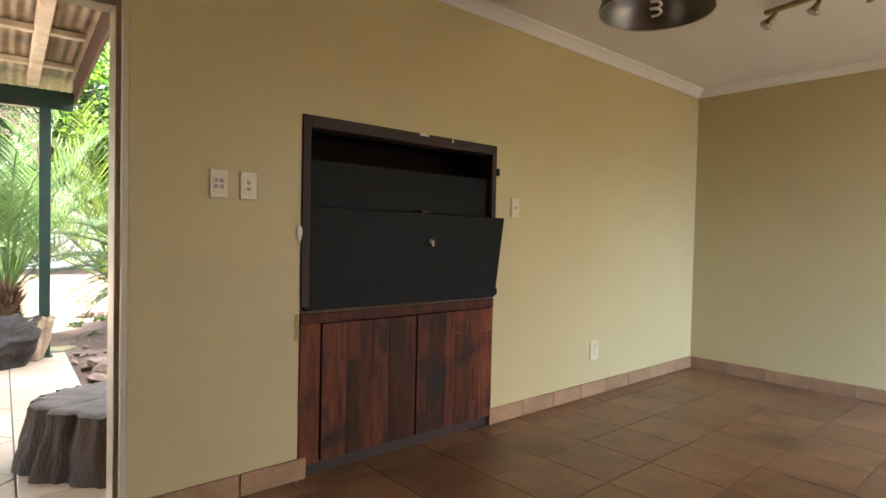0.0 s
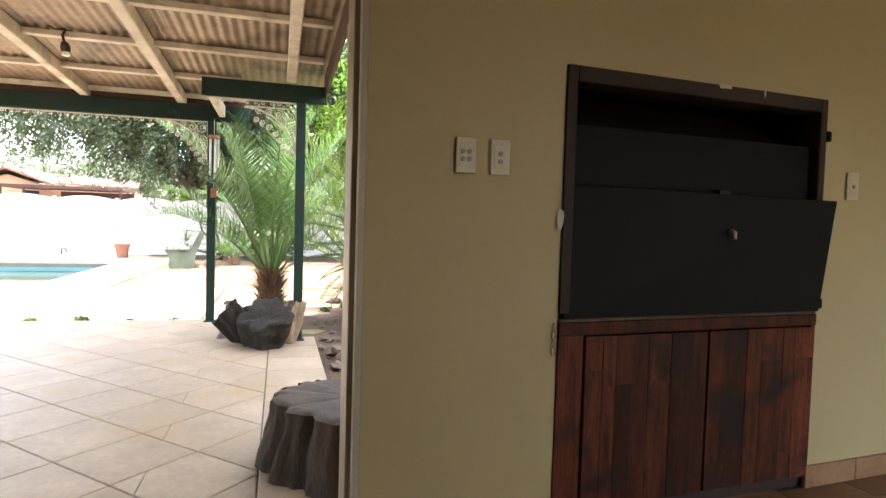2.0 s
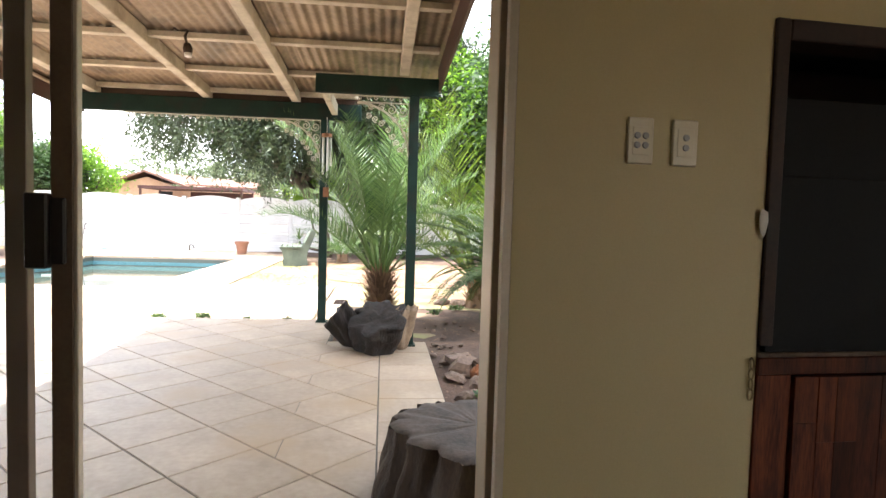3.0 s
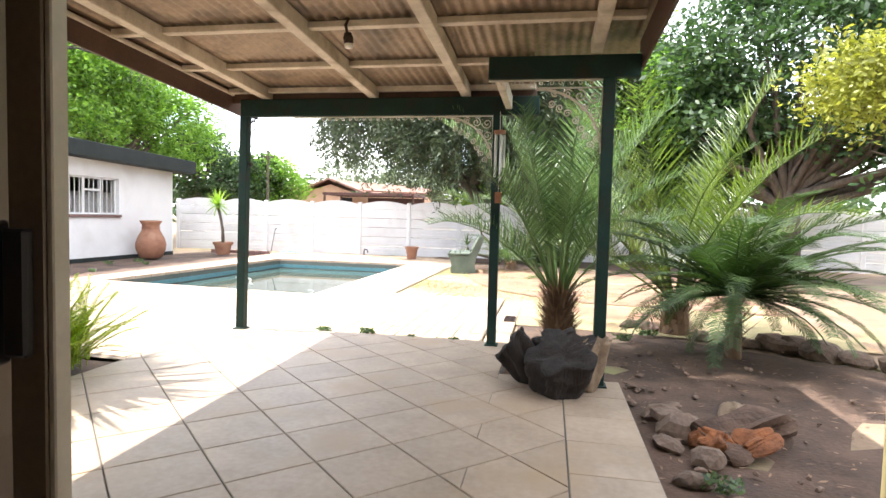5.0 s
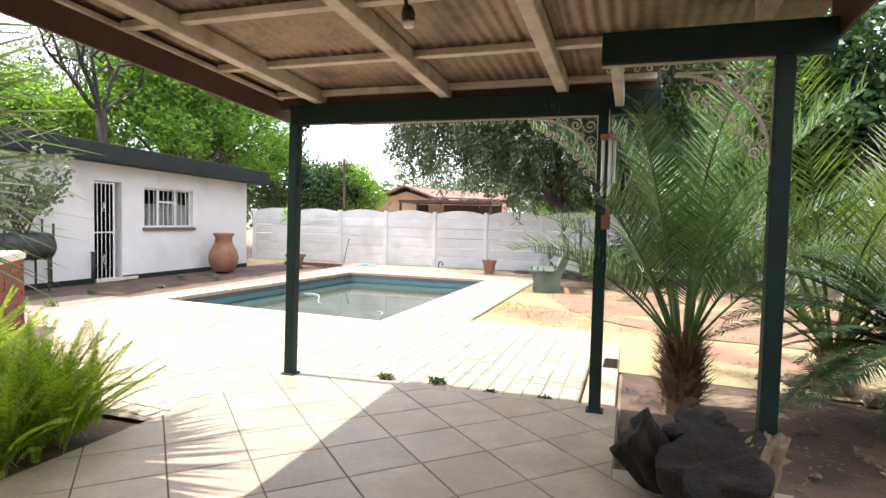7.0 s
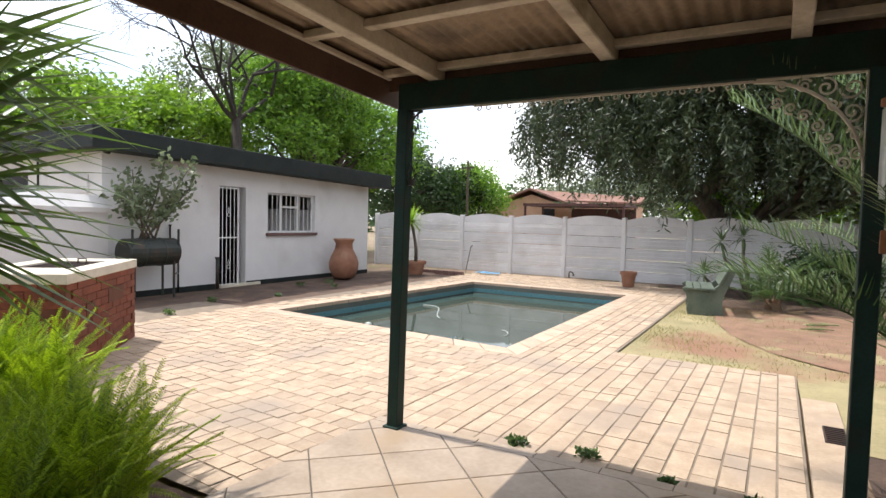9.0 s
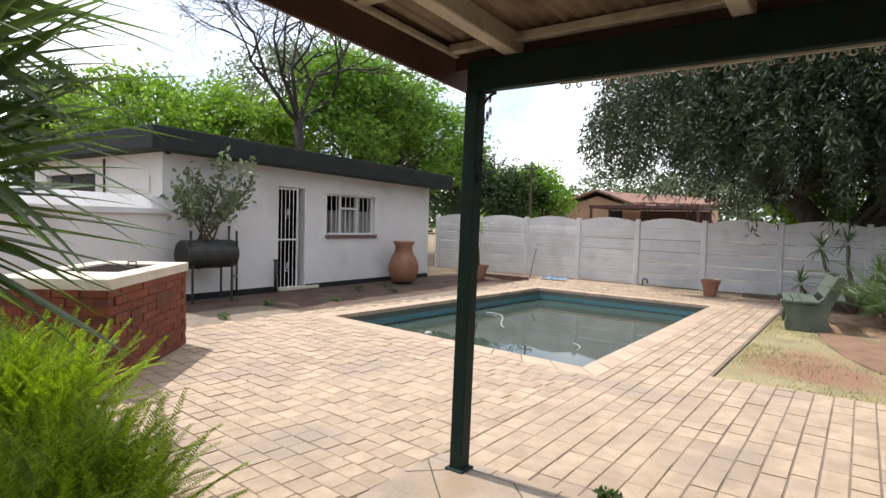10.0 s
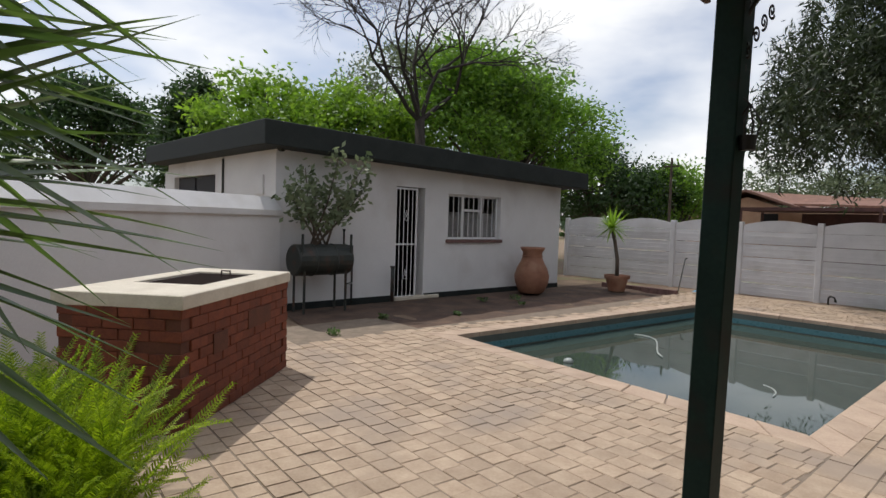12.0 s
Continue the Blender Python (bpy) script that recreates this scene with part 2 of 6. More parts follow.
FRET = surface("white_fretwork", (0.5, 0.46, 0.4), (0.66, 0.62, 0.55), 6, 70, 0.6, 0.1, 0.002)
FRET_BLACK = surface("black_wrought_iron", (0.012, 0.012, 0.012), (0.03, 0.027, 0.024), 8, 80, 0.55, 0.1, 0.002)
BARK_GREY = surface("grey_weathered_wood", (0.019, 0.012, 0.0085), (0.066, 0.041, 0.027), 5, 50, 0.85, 0.8, 0.02, stretch=(2, 2, 0.5))
BARK_DARK = surface("dark_rotting_bark", (0.006, 0.0045, 0.004), (0.026, 0.017, 0.013), 6, 45, 0.9, 0.9, 0.025, stretch=(2, 2, 0.6))
CUT_WOOD = surface("weathered_cut_wood", (0.03, 0.022, 0.017), (0.095, 0.07, 0.055), 7, 60, 0.8, 0.5, 0.01)
CUT_PALE = surface("pale_split_wood", (0.10, 0.065, 0.04), (0.27, 0.19, 0.12), 6, 50, 0.8, 0.5, 0.01)
BARK = surface("tree_bark", (0.045, 0.035, 0.027), (0.13, 0.10, 0.075), 6, 40, 0.9, 0.8, 0.03, stretch=(2, 2, 0.6))
BARK_BARE = surface("dark_bare_bark", (0.018, 0.014, 0.012), (0.06, 0.048, 0.04), 6, 40, 0.9, 0.8, 0.03, stretch=(2, 2, 0.6))
RED_EARTH = surface("bare_red_earth", (0.15, 0.08, 0.05), (0.27, 0.16, 0.105), 3, 40, 0.95, 0.7, 0.02, stain=(0.22, 0.185, 0.10), stain_scale=1.4, stain_low=0.56, stain_high=0.7)
PAVER = surface("pinkish_clay_paver", (0.325, 0.232, 0.160), (0.46, 0.352, 0.255), 6, 60, 0.8, 0.35, 0.005, island=0.11, stain=(0.30, 0.235, 0.185), stain_scale=1.1)
PAVER_PIECE = surface("pinkish_clay_paver_piece", (0.325, 0.232, 0.160), (0.46, 0.352, 0.255), 6, 60, 0.8, 0.35, 0.005, vary=0.11, stain=(0.30, 0.235, 0.185), stain_scale=1.1)
SAND = surface("jointing_sand", (0.15, 0.115, 0.085), (0.25, 0.195, 0.145), 8, 90, 0.95, 0.4, 0.006)
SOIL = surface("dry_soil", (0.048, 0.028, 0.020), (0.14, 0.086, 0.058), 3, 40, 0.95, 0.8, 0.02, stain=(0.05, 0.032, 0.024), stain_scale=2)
YARD_EARTH = surface("sandy_yard_ground", (0.13, 0.085, 0.058), (0.27, 0.19, 0.125), 1.2, 30, 0.95, 0.6, 0.02, stain=(0.23, 0.24, 0.10), stain_scale=0.8)
LAWN = surface("dry_lawn_ground", (0.20, 0.17, 0.085), (0.34, 0.28, 0.15), 2, 40, 0.95, 0.7, 0.02, stain=(0.235, 0.125, 0.078), stain_scale=0.55, stain_low=0.5, stain_high=0.64)
POOL_WALL = surface("grey_green_pool_plaster", (0.07, 0.08, 0.07), (0.12, 0.13, 0.115), 2, 40, 0.7, 0.1, 0.004)
POOL_BAND = surface("blue_mosaic_band", (0.06, 0.16, 0.19), (0.12, 0.27, 0.30), 30, 80, 0.3, 0.1, 0.002)
COPING = surface("pink_coping", (0.37, 0.262, 0.19), (0.50, 0.375, 0.28), 4, 60, 0.75, 0.2, 0.004, vary=0.08)
WHITE_WALL = surface("white_exterior_paint", (0.60, 0.585, 0.585), (0.70, 0.69, 0.69), 1.0, 60, 0.75, 0.25, 0.006, stain=(0.50, 0.47, 0.45), stain_scale=0.9, stain_low=0.55, stain_high=0.8)
FENCE_PAINT = surface("white_precast_paint", (0.56, 0.55, 0.555), (0.69, 0.68, 0.685), 2.0, 70, 0.75, 0.2, 0.004, vary=0.06, stain=(0.47, 0.45, 0.44), stain_scale=1.2, stain_low=0.55, stain_high=0.8)
ROOF_EDGE = surface("charcoal_roof_fascia", (0.012, 0.016, 0.015), (0.026, 0.031, 0.030), 3, 50, 0.7, 0.2, 0.003, spec=0.25)
GATE_WHITE = surface("white_gate_paint", (0.66, 0.66, 0.66), (0.76, 0.76, 0.76), 6, 80, 0.45, 0.05, 0.001)
# near-black colour stands in for the shade inside rooms and behind windows
ROOM_SHADE = surface("interior_shade_black", (0.012, 0.011, 0.014), (0.02, 0.019, 0.023), 3, 50, 0.7, 0.05, 0.002)
SILL = surface("brown_brick_sill", (0.10, 0.055, 0.05), (0.18, 0.10, 0.09), 8, 60, 0.7, 0.2, 0.003)
CURTAIN = surface("pale_curtain", (0.22, 0.21, 0.21), (0.32, 0.31, 0.31), 4, 60, 0.85, 0.1, 0.003)
BRICK = surface("red_clay_brick", (0.115, 0.028, 0.013), (0.215, 0.058, 0.026), 7, 60, 0.85, 0.4, 0.006, vary=0.16)
MORTAR = surface("red_mortar", (0.085, 0.03, 0.017), (0.14, 0.05, 0.028), 8, 80, 0.95, 0.4, 0.005)
SLAB = surface("cream_concrete_slab", (0.50, 0.44, 0.35), (0.64, 0.58, 0.48), 5, 60, 0.75, 0.2, 0.004)
TERRACOTTA = surface("terracotta_clay", (0.2, 0.085, 0.05), (0.33, 0.16, 0.098), 4, 50, 0.75, 0.2, 0.004, stain=(0.30, 0.17, 0.11), stain_scale=3)
DRUM = surface("dark_painted_drum", (0.012, 0.016, 0.014), (0.03, 0.035, 0.03), 5, 60, 0.55, 0.15, 0.003, stain=(0.06, 0.03, 0.02), stain_scale=5)
BENCH_GREEN = surface("grey_green_concrete", (0.05, 0.068, 0.05), (0.11, 0.13, 0.098), 4, 60, 0.75, 0.2, 0.004)
STONE = surface("garden_stone", (0.075, 0.05, 0.037), (0.19, 0.13, 0.095), 5, 40, 0.9, 0.5, 0.015, vary=0.25)
ORANGE_ROT = surface("orange_rotten_wood", (0.10, 0.036, 0.015), (0.30, 0.11, 0.04), 7, 50, 0.9, 0.6, 0.02)
BLUE_PLASTIC = surface("blue_plastic", (0.05, 0.22, 0.42), (0.12, 0.36, 0.56), 8, 60, 0.5, 0.1, 0.003)
WHITE_HOSE = surface("white_pool_hose", (0.34, 0.36, 0.34), (0.44, 0.46, 0.44), 8, 60, 0.4, 0.05, 0.002)
ROOF_TILE = surface("brown_red_roof_tile", (0.14, 0.07, 0.05), (0.26, 0.14, 0.1), 2, 20, 0.8, 0.3, 0.01)
FACE_BRICK = surface("orange_plaster", (0.42, 0.25, 0.16), (0.54, 0.35, 0.24), 2, 30, 0.85, 0.2, 0.006)
CARPORT = surface("dark_brown_steel", (0.06, 0.025, 0.025), (0.11, 0.05, 0.045), 3, 40, 0.7, 0.1, 0.003)
CHIME = surface("chime_metal", (0.45, 0.44, 0.42), (0.6, 0.59, 0.57), 6, 60, 0.35, 0.03, 0.001, metal=0.8)
CHIME_WOOD = surface("chime_wood", (0.22, 0.09, 0.045), (0.34, 0.16, 0.08), 6, 60, 0.6, 0.1, 0.002)
LEAF_BRIGHT = foliage("bright_green_leaf", (0.07, 0.145, 0.02), (0.23, 0.36, 0.056), 0.5)
LEAF_MID = foliage("mid_green_leaf", (0.058, 0.125, 0.022), (0.20, 0.34, 0.056), 0.5)
LEAF_DARK = foliage("dark_green_leaf", (0.015, 0.038, 0.012), (0.052, 0.10, 0.028), 0.3)
LEAF_GREY = foliage("olive_green_leaf", (0.05, 0.075, 0.035), (0.19, 0.23, 0.13), 0.35)
LEAF_OLIVE = foliage("dark_olive_leaf", (0.012, 0.023, 0.009), (0.047, 0.068, 0.025), 0.2)
# the low fern palm's green, darkened to hold the shade it stands in
LEAF_SHADE = foliage("shaded_green_leaflet", (0.014, 0.033, 0.008), (0.046, 0.085, 0.019), 0.22, 0.6)
LEAF_YELLOW = foliage("yellow_green_leaf", (0.12, 0.13, 0.02), (0.32, 0.33, 0.06), 0.4)
LEAF_PALM = foliage("palm_leaflet", (0.03, 0.062, 0.022), (0.115, 0.18, 0.058), 0.35, 0.38)
LEAF_PALM_YELLOW = foliage("yellowish_palm_leaflet", (0.026, 0.048, 0.011), (0.12, 0.168, 0.031), 0.38, 0.36)
LEAF_YUCCA = foliage("yucca_blade", (0.022, 0.052, 0.016), (0.12, 0.19, 0.045), 0.35, 0.32)
LEAF_FERN = foliage("fern_leaflet", (0.07, 0.13, 0.014), (0.33, 0.43, 0.05), 0.48)
LEAF_DRY = foliage("dry_palm_fibre", (0.09, 0.055, 0.035), (0.24, 0.15, 0.09), 0.15, 0.8)
JAMB_TAN = surface("tan_aluminium", (0.27, 0.215, 0.15), (0.34, 0.275, 0.2), 4, 90, 0.45, 0.04, 0.001, metal=0.2)
LEAF_DEAD = foliage("dead_pale_leaf", (0.3, 0.26, 0.19), (0.55, 0.5, 0.4), 0.15, 0.8)
GRASS = foliage("dry_grass_blade", (0.15, 0.14, 0.05), (0.34, 0.31, 0.13), 0.3, 0.7)


def water_material():
    mt = bpy.data.materials.new("murky_pool_water")
    mt.use_nodes = True
    n, l = mt.node_tree.nodes, mt.node_tree.links
    b = n["Principled BSDF"]
    b.inputs["Base Color"].default_value = (0.05, 0.068, 0.056, 1)
    b.inputs["Roughness"].default_value = 0.03
    b.inputs["IOR"].default_value = 1.33
    a = n.new("ShaderNodeTexNoise")
    a.inputs["Scale"].default_value, a.inputs["Detail"].default_value = 5, 3
    bp = n.new("ShaderNodeBump")
    bp.inputs["Strength"].default_value, bp.inputs["Distance"].default_value = 0.06, 0.01
    l.new(a.outputs["Fac"], bp.inputs["Height"])
    l.new(bp.outputs["Normal"], b.inputs["Normal"])
    return mt


WATER = water_material()

# ---- the room ----
FZ = -0.04
WY0, WY1 = 2.80, 3.03
RX0, RX1, RY0 = -2.7, 5.37, -2.6
JAMB, DOOR_L, DOOR_H = 0.50, -1.95, 2.10
BX0, BX1, BZ1 = 1.252, 2.607, 1.747

w = M()
w.box(RX0 - 0.2, WY0, FZ - 0.2, DOOR_L, WY1, 2.75)
w.box(DOOR_L, WY0, DOOR_H, JAMB, WY1, 2.75)
w.box(JAMB, WY0, FZ - 0.2, BX0, WY1, 2.75)
w.box(BX0, WY0, BZ1, BX1, WY1, 2.75)
w.box(BX1, WY0, FZ - 0.2, RX1 + 0.2, WY1, 2.75)
w.box(BX0 - 0.1, WY0 + 0.55, FZ - 0.2, BX1 + 0.1, WY0 + 0.65, 2.3)
w.box(BX0 - 0.1, WY1, FZ - 0.2, BX0, WY0 + 0.55, 2.3)
w.box(BX1, WY1, FZ - 0.2, BX1 + 0.1, WY0 + 0.55, 2.3)
w.box(BX0 - 0.1, WY1, 2.3, BX1 + 0.1, WY0 + 0.65, 2.4)
solo("wall_north", w.mesh("wall_north"), WALL, "cream painted plaster wall round the built-in fireplace", "wall", kind="structure")
w = M().box(RX1, RY0, FZ - 0.2, RX1 + 0.2, WY0, 2.75)
solo("wall_east", w.mesh("wall_east"), WALL, "cream painted plain plaster end wall", "wall", kind="structure")
w = M().box(RX0 - 0.2, RY0, FZ - 0.2, RX0, WY0, 2.75)
solo("wall_west", w.mesh("wall_west"), WALL, "cream painted plain plaster wall", "wall", kind="structure")
w = M()
w.box(RX0 - 0.2, RY0 - 0.2, FZ - 0.2, 3.05, RY0, 2.75)
w.box(5.15, RY0 - 0.2, FZ - 0.2, RX1 + 0.2, RY0, 2.75)
w.box(3.05, RY0 - 0.2, FZ - 0.2, 5.15, RY0, 0.0)
w.box(3.05, RY0 - 0.2, 2.0, 5.15, RY0, 2.75)
solo("wall_south", w.mesh("wall_south"), WALL, "cream painted wall with a wide window opening", "wall", kind="structure")
solo("ceiling", M().box(RX0 - 0.2, RY0 - 0.2, 2.59, RX1 + 0.2, WY1, 2.85).mesh("ceiling"), CEILING, "plain off-white painted ceiling board", "ceiling", kind="structure")
solo("floor", M().box(RX0 - 0.2, RY0 - 0.2, FZ - 0.2, RX1 + 0.2, WY0 + 0.55, FZ - 0.006).mesh("floor"), GROUT, "dark grout bed of the tiled floor", "floor", kind="structure")
# cornice with a cove profile along three sides
cov = [(0, -0.10), (0.012, -0.10), (0.03, -0.07), (0.06, -0.035), (0.095, -0.015), (0.10, 0), (0, 0)]


def cornice(x0, y0, x1, y1, nx, ny):
    c = M()
    k = len(cov)
    vs = [(x + nx * d * 0.8, y + ny * d * 0.8, 2.592 + h * 0.7) for x, y in ((x0, y0), (x1, y1)) for d, h in cov]
    return c.add(vs, [(i, (i + 1) % k, k + (i + 1) % k, k + i) for i in range(k)])


solo("cornice", cornice(RX0, WY0 - 0.001, RX1 - 0.0, WY0 - 0.001, 0, -1).mesh("cornice"), CORNICE, "white coved plaster cornice along the ceiling", "cornice", kind="structure")
solo("cornice", cornice(RX1 - 0.001, RY0, RX1 - 0.001, WY0, -1, 0).mesh("cornice"), CORNICE, "white coved plaster cornice along the ceiling", "cornice", kind="structure")


def built_in_braai():
    t = thing("fireplace", "built-in black steel fireplace over dark red wooden cupboard doors", "fireplace", pose(BX0, WY0, FZ))
    W, H = BX1 - BX0, BZ1 - FZ
    fr = M()
    fr.box(0, -0.012, 0.848, 0.045, 0.10, H).box(W - 0.04, -0.012, 0.848, W, 0.10, H).box(0.045, -0.012, H - 0.06, W - 0.04, 0.10, H)
    part("frame", fr.mesh("frame", 0.004), STEEL_RUST, t, "rust-brown steel frame with chipped edges")
    hood = M()
    hood.add([(0.02, 0.06, H - 0.25), (W - 0.02, 0.06, H - 0.25), (W - 0.02, 0.50, H + 0.02), (0.02, 0.50, H + 0.02)], [(0, 1, 2, 3), (3, 2, 1, 0)])
    part("hood", hood.mesh("hood"), STEEL_RUST, t, "sooty brown sloping hood")
    up = M().box(0.04, 0.03, 1.32, W - 0.035, 0.05, H - 0.21)
    part("upper_panel", up.mesh("upper_panel", 0.003), STEEL_BLACK, t)
    inn = M().box(0.0, 0.5, 0.8, W, 0.54, H + 0.3).box(0.0, 0.10, 0.8, 0.012, 0.5, H + 0.3).box(W - 0.012, 0.10, 0.8, W, 0.5, H + 0.3).box(0.0, 0.1, H + 0.001, W, 0.5, H + 0.02)
    part("back_plate", inn.mesh("back_plate"), STEEL_BLACK, t)
    fl = M()
    fl.add([(0.025, 0.0, 0.828), (W + 0.0, -0.02, 0.828), (W + 0.045, -0.045, 1.33), (0.03, 0.005, 1.345),
            (0.025, 0.022, 0.828), (W + 0.0, 0.002, 0.828), (W + 0.045, -0.023, 1.33), (0.03, 0.027, 1.345)],
           [(0, 1, 2, 3), (7, 6, 5, 4), (0, 4, 5, 1), (1, 5, 6, 2), (2, 6, 7, 3), (3, 7, 4, 0)])
    flap = part("flap_door", fl.mesh("flap_door", 0.003), STEEL_BLACK, t, "warped black steel flap door standing ajar")
    kn = M().tube([(0.80, -0.03, 1.18), (0.80, -0.05, 1.175), (0.80, -0.055, 1.15)], [0.012, 0.01, 0.006], 8)
    part("latch", kn.mesh("latch", smooth=True), PLASTIC, flap, "small pale latch knob")
    lt = M().box(0.74, -0.02, 1.335, 0.80, 0.02, 1.352)
    part("catch", lt.mesh("catch", 0.002), STEEL_RUST, t)
    for z in (1.62, 1.25, 0.86):
        part("hinge", M().box(W - 0.005, -0.02, z - 0.02, W + 0.02, 0.004, z + 0.025).mesh("hinge", 0.003), STEEL_BLACK, t)
    part("ledge", M().box(0.0, -0.006, 0.814, W, 0.3, 0.828).mesh("ledge", 0.003), STONE, t, "thin grey cement ledge")
    rail = M().box(0.0, -0.012, 0.763, W, 0.025, 0.814)
    part("top_rail", rail.mesh("top_rail", 0.003), SLEEPER, t)
    for x0, x1 in ((0.0, 0.115), (W - 0.03, W)):
        part("stile", M().box(x0, -0.008, 0.06, x1, 0.025, 0.763).mesh("stile", 0.003), SLEEPER, t)
    part("plinth", M().box(0.0, 0.02, 0.0, W, 0.05, 0.09).mesh("plinth"), STEEL_RUST, t, "dark recessed plinth")
    rnd = random.Random(4)
    for x0, x1, lean in ((0.118, 0.715, 0.0), (0.725, W - 0.034, 0.012)):
        d = part("cupboard_door", M().box(x0, -0.002, 0.075, x1, 0.02, 0.756).mesh("cupboard_door"), SLEEPER, t)
        x = x0
        while x < x1 - 0.02:
            wd = min(rnd.uniform(0.06, 0.14), x1 - x)
            if x1 - x - wd < 0.03:
                wd = x1 - x
            cuts = [0.072, 0.758]
            if rnd.random() < 0.6:
                cuts.insert(1, rnd.choice((0.19, 0.5, 0.56, 0.62)))
            for z0, z1 in zip(cuts, cuts[1:]):
                y = -0.02 - rnd.random() * 0.004 - lean * (x - x0)
                part("plank", M().box(x + 0.0003, y, z0 + 0.0003, x + wd - 0.0003, -0.0025, z1 - 0.0003).mesh("plank", 0.0007), SLEEPER, d)
            x += wd
    ch = M()
    for i in range(4):
        z = 0.798 - i * 0.03
        ch.tube([(-0.022 + 0.008 * math.cos(a) * (i % 2), -0.012 + 0.008 * math.cos(a) * ((i + 1) % 2), z + 0.017 * math.sin(a)) for a in (2 * math.pi * k / 10 for k in range(11))], 0.0028, 5, False)
    part("chain", ch.mesh("chain"), BRASS, t, "short hanging chain")
    for x, z, a, b in ((-0.012, 1.21, 0.018, 0.05), (0.75, H - 0.006, 0.05, 0.012), (0.97, H - 0.012, 0.006, 0.022)):
        chip = M().add([(x + a * math.cos(q) * rnd.uniform(0.6, 1), -0.0135, z + b * math.sin(q) * rnd.uniform(0.6, 1)) for q in (2 * math.pi * k / 9 for k in range(9))], [tuple(range(9))])
        part("paint_chip", chip.mesh("paint_chip"), WHITE_CHIP, t, "patch of bare plaster")


built_in_braai()


def switch_plate(x, z, rockers, label, w=0.077, h=0.128):
    t = thing("light_switch", label, "light switch", pose(x, WY0, z))
    part("plate", M().box(-w / 2, -0.011, -h / 2, w / 2, 0, h / 2).mesh("plate", 0.004), PLASTIC, t)
    part("insert", M().box(-w * 0.32, -0.0135, -h * 0.3, w * 0.32, -0.0105, h * 0.3).mesh("insert", 0.001), PLASTIC, t)
    for rx, rz in rockers:
        part("button", M().tube([(rx, -0.013, rz), (rx, -0.0175, rz)], [0.0095, 0.0085], 12).mesh("button"), PLASTIC_DARK, t, "round grey button")


switch_plate(0.852, 1.380, [(-0.012, 0.014), (0.012, 0.014), (-0.012, -0.012), (0.012, -0.012)], "ivory wall switch plate with four round buttons")
switch_plate(0.985, 1.380, [(0, 0.014), (0, -0.014)], "ivory wall switch plate with two round buttons")
switch_plate(2.795, 1.365, [(0, 0)], "ivory wall switch plate with one button")


def wall_socket(x, z):
    t = thing("wall_socket", "ivory double wall socket above the tiled skirting", "wall socket", pose(x, WY0, z))
    part("plate", M().box(-0.055, -0.012, -0.075, 0.055, 0, 0.075).mesh("plate", 0.004), PLASTIC, t)
    for z0 in (-0.025, 0.03):
        for a in (0, 2.1, 4.2):
            part("pin_hole", M().tube([(0.012 * math.cos(a), -0.0125, z0 - 0.01 + 0.012 * math.sin(a)), (0.012 * math.cos(a), -0.0122, z0 - 0.01 + 0.012 * math.sin(a))], 0.004, 8).mesh("pin_hole"), HANDLE_BLACK, t)
    part("rocker", M().box(0.02, -0.016, 0.03, 0.04, -0.011, 0.06).mesh("rocker", 0.002), PLASTIC, t)


wall_socket(3.75, 0.31)


def pendant_lamp():
    t = thing("pendant_lamp", "wide grey metal pendant lamp shade with a spiral bulb", "pendant lamp", pose(2.62, 1.74, 2.315))
    r = 0.275
    pr = [(r, 0), (r + 0.004, 0.006), (r * 0.93, 0.09), (r * 0.7, 0.17), (r * 0.3, 0.22), (0.03, 0.24), (0.03, 0.232), (r * 0.29, 0.212), (r * 0.68, 0.162), (r * 0.91, 0.086), (r - 0.006, 0.004), (r, 0)]
    c = M()
    n = 40
    vs = [(q * math.cos(a), q * math.sin(a), z) for q, z in pr for a in (2 * math.pi * k / n for k in range(n))]
    c.add(vs, [(i * n + k, i * n + (k + 1) % n, (i + 1) * n + (k + 1) % n, (i + 1) * n + k) for i in range(len(pr) - 1) for k in range(n)])
    part("shade", c.mesh("shade", smooth=True), LAMP_METAL, t)
    part("rim", M().tube([(r * math.cos(a), r * math.sin(a), 0) for a in (2 * math.pi * k / 40 for k in range(41))], 0.004, 6, False).mesh("rim", smooth=True), PALE_FRAME, t)
    part("lamp_holder", M().tube([(0, 0, 0.235), (0, 0, 0.15), (0, 0, 0.10)], [0.022, 0.024, 0.022], 14).mesh("lamp_holder", smooth=True), TUBE_WHITE, t)
    part("bulb", M().tube([(0.024 * math.cos(a), 0.024 * math.sin(a), 0.10 - 0.011 * a / 1.9) for a in (k * 0.45 for k in range(46))], 0.0065, 7).mesh("bulb", smooth=True), TUBE_WHITE, t, "white spiral energy-saving bulb")
    part("cable", M().tube([(0, 0, 0.235), (0, 0, 0.275)], 0.004, 6).mesh("cable"), HANDLE_BLACK, t)


pendant_lamp()


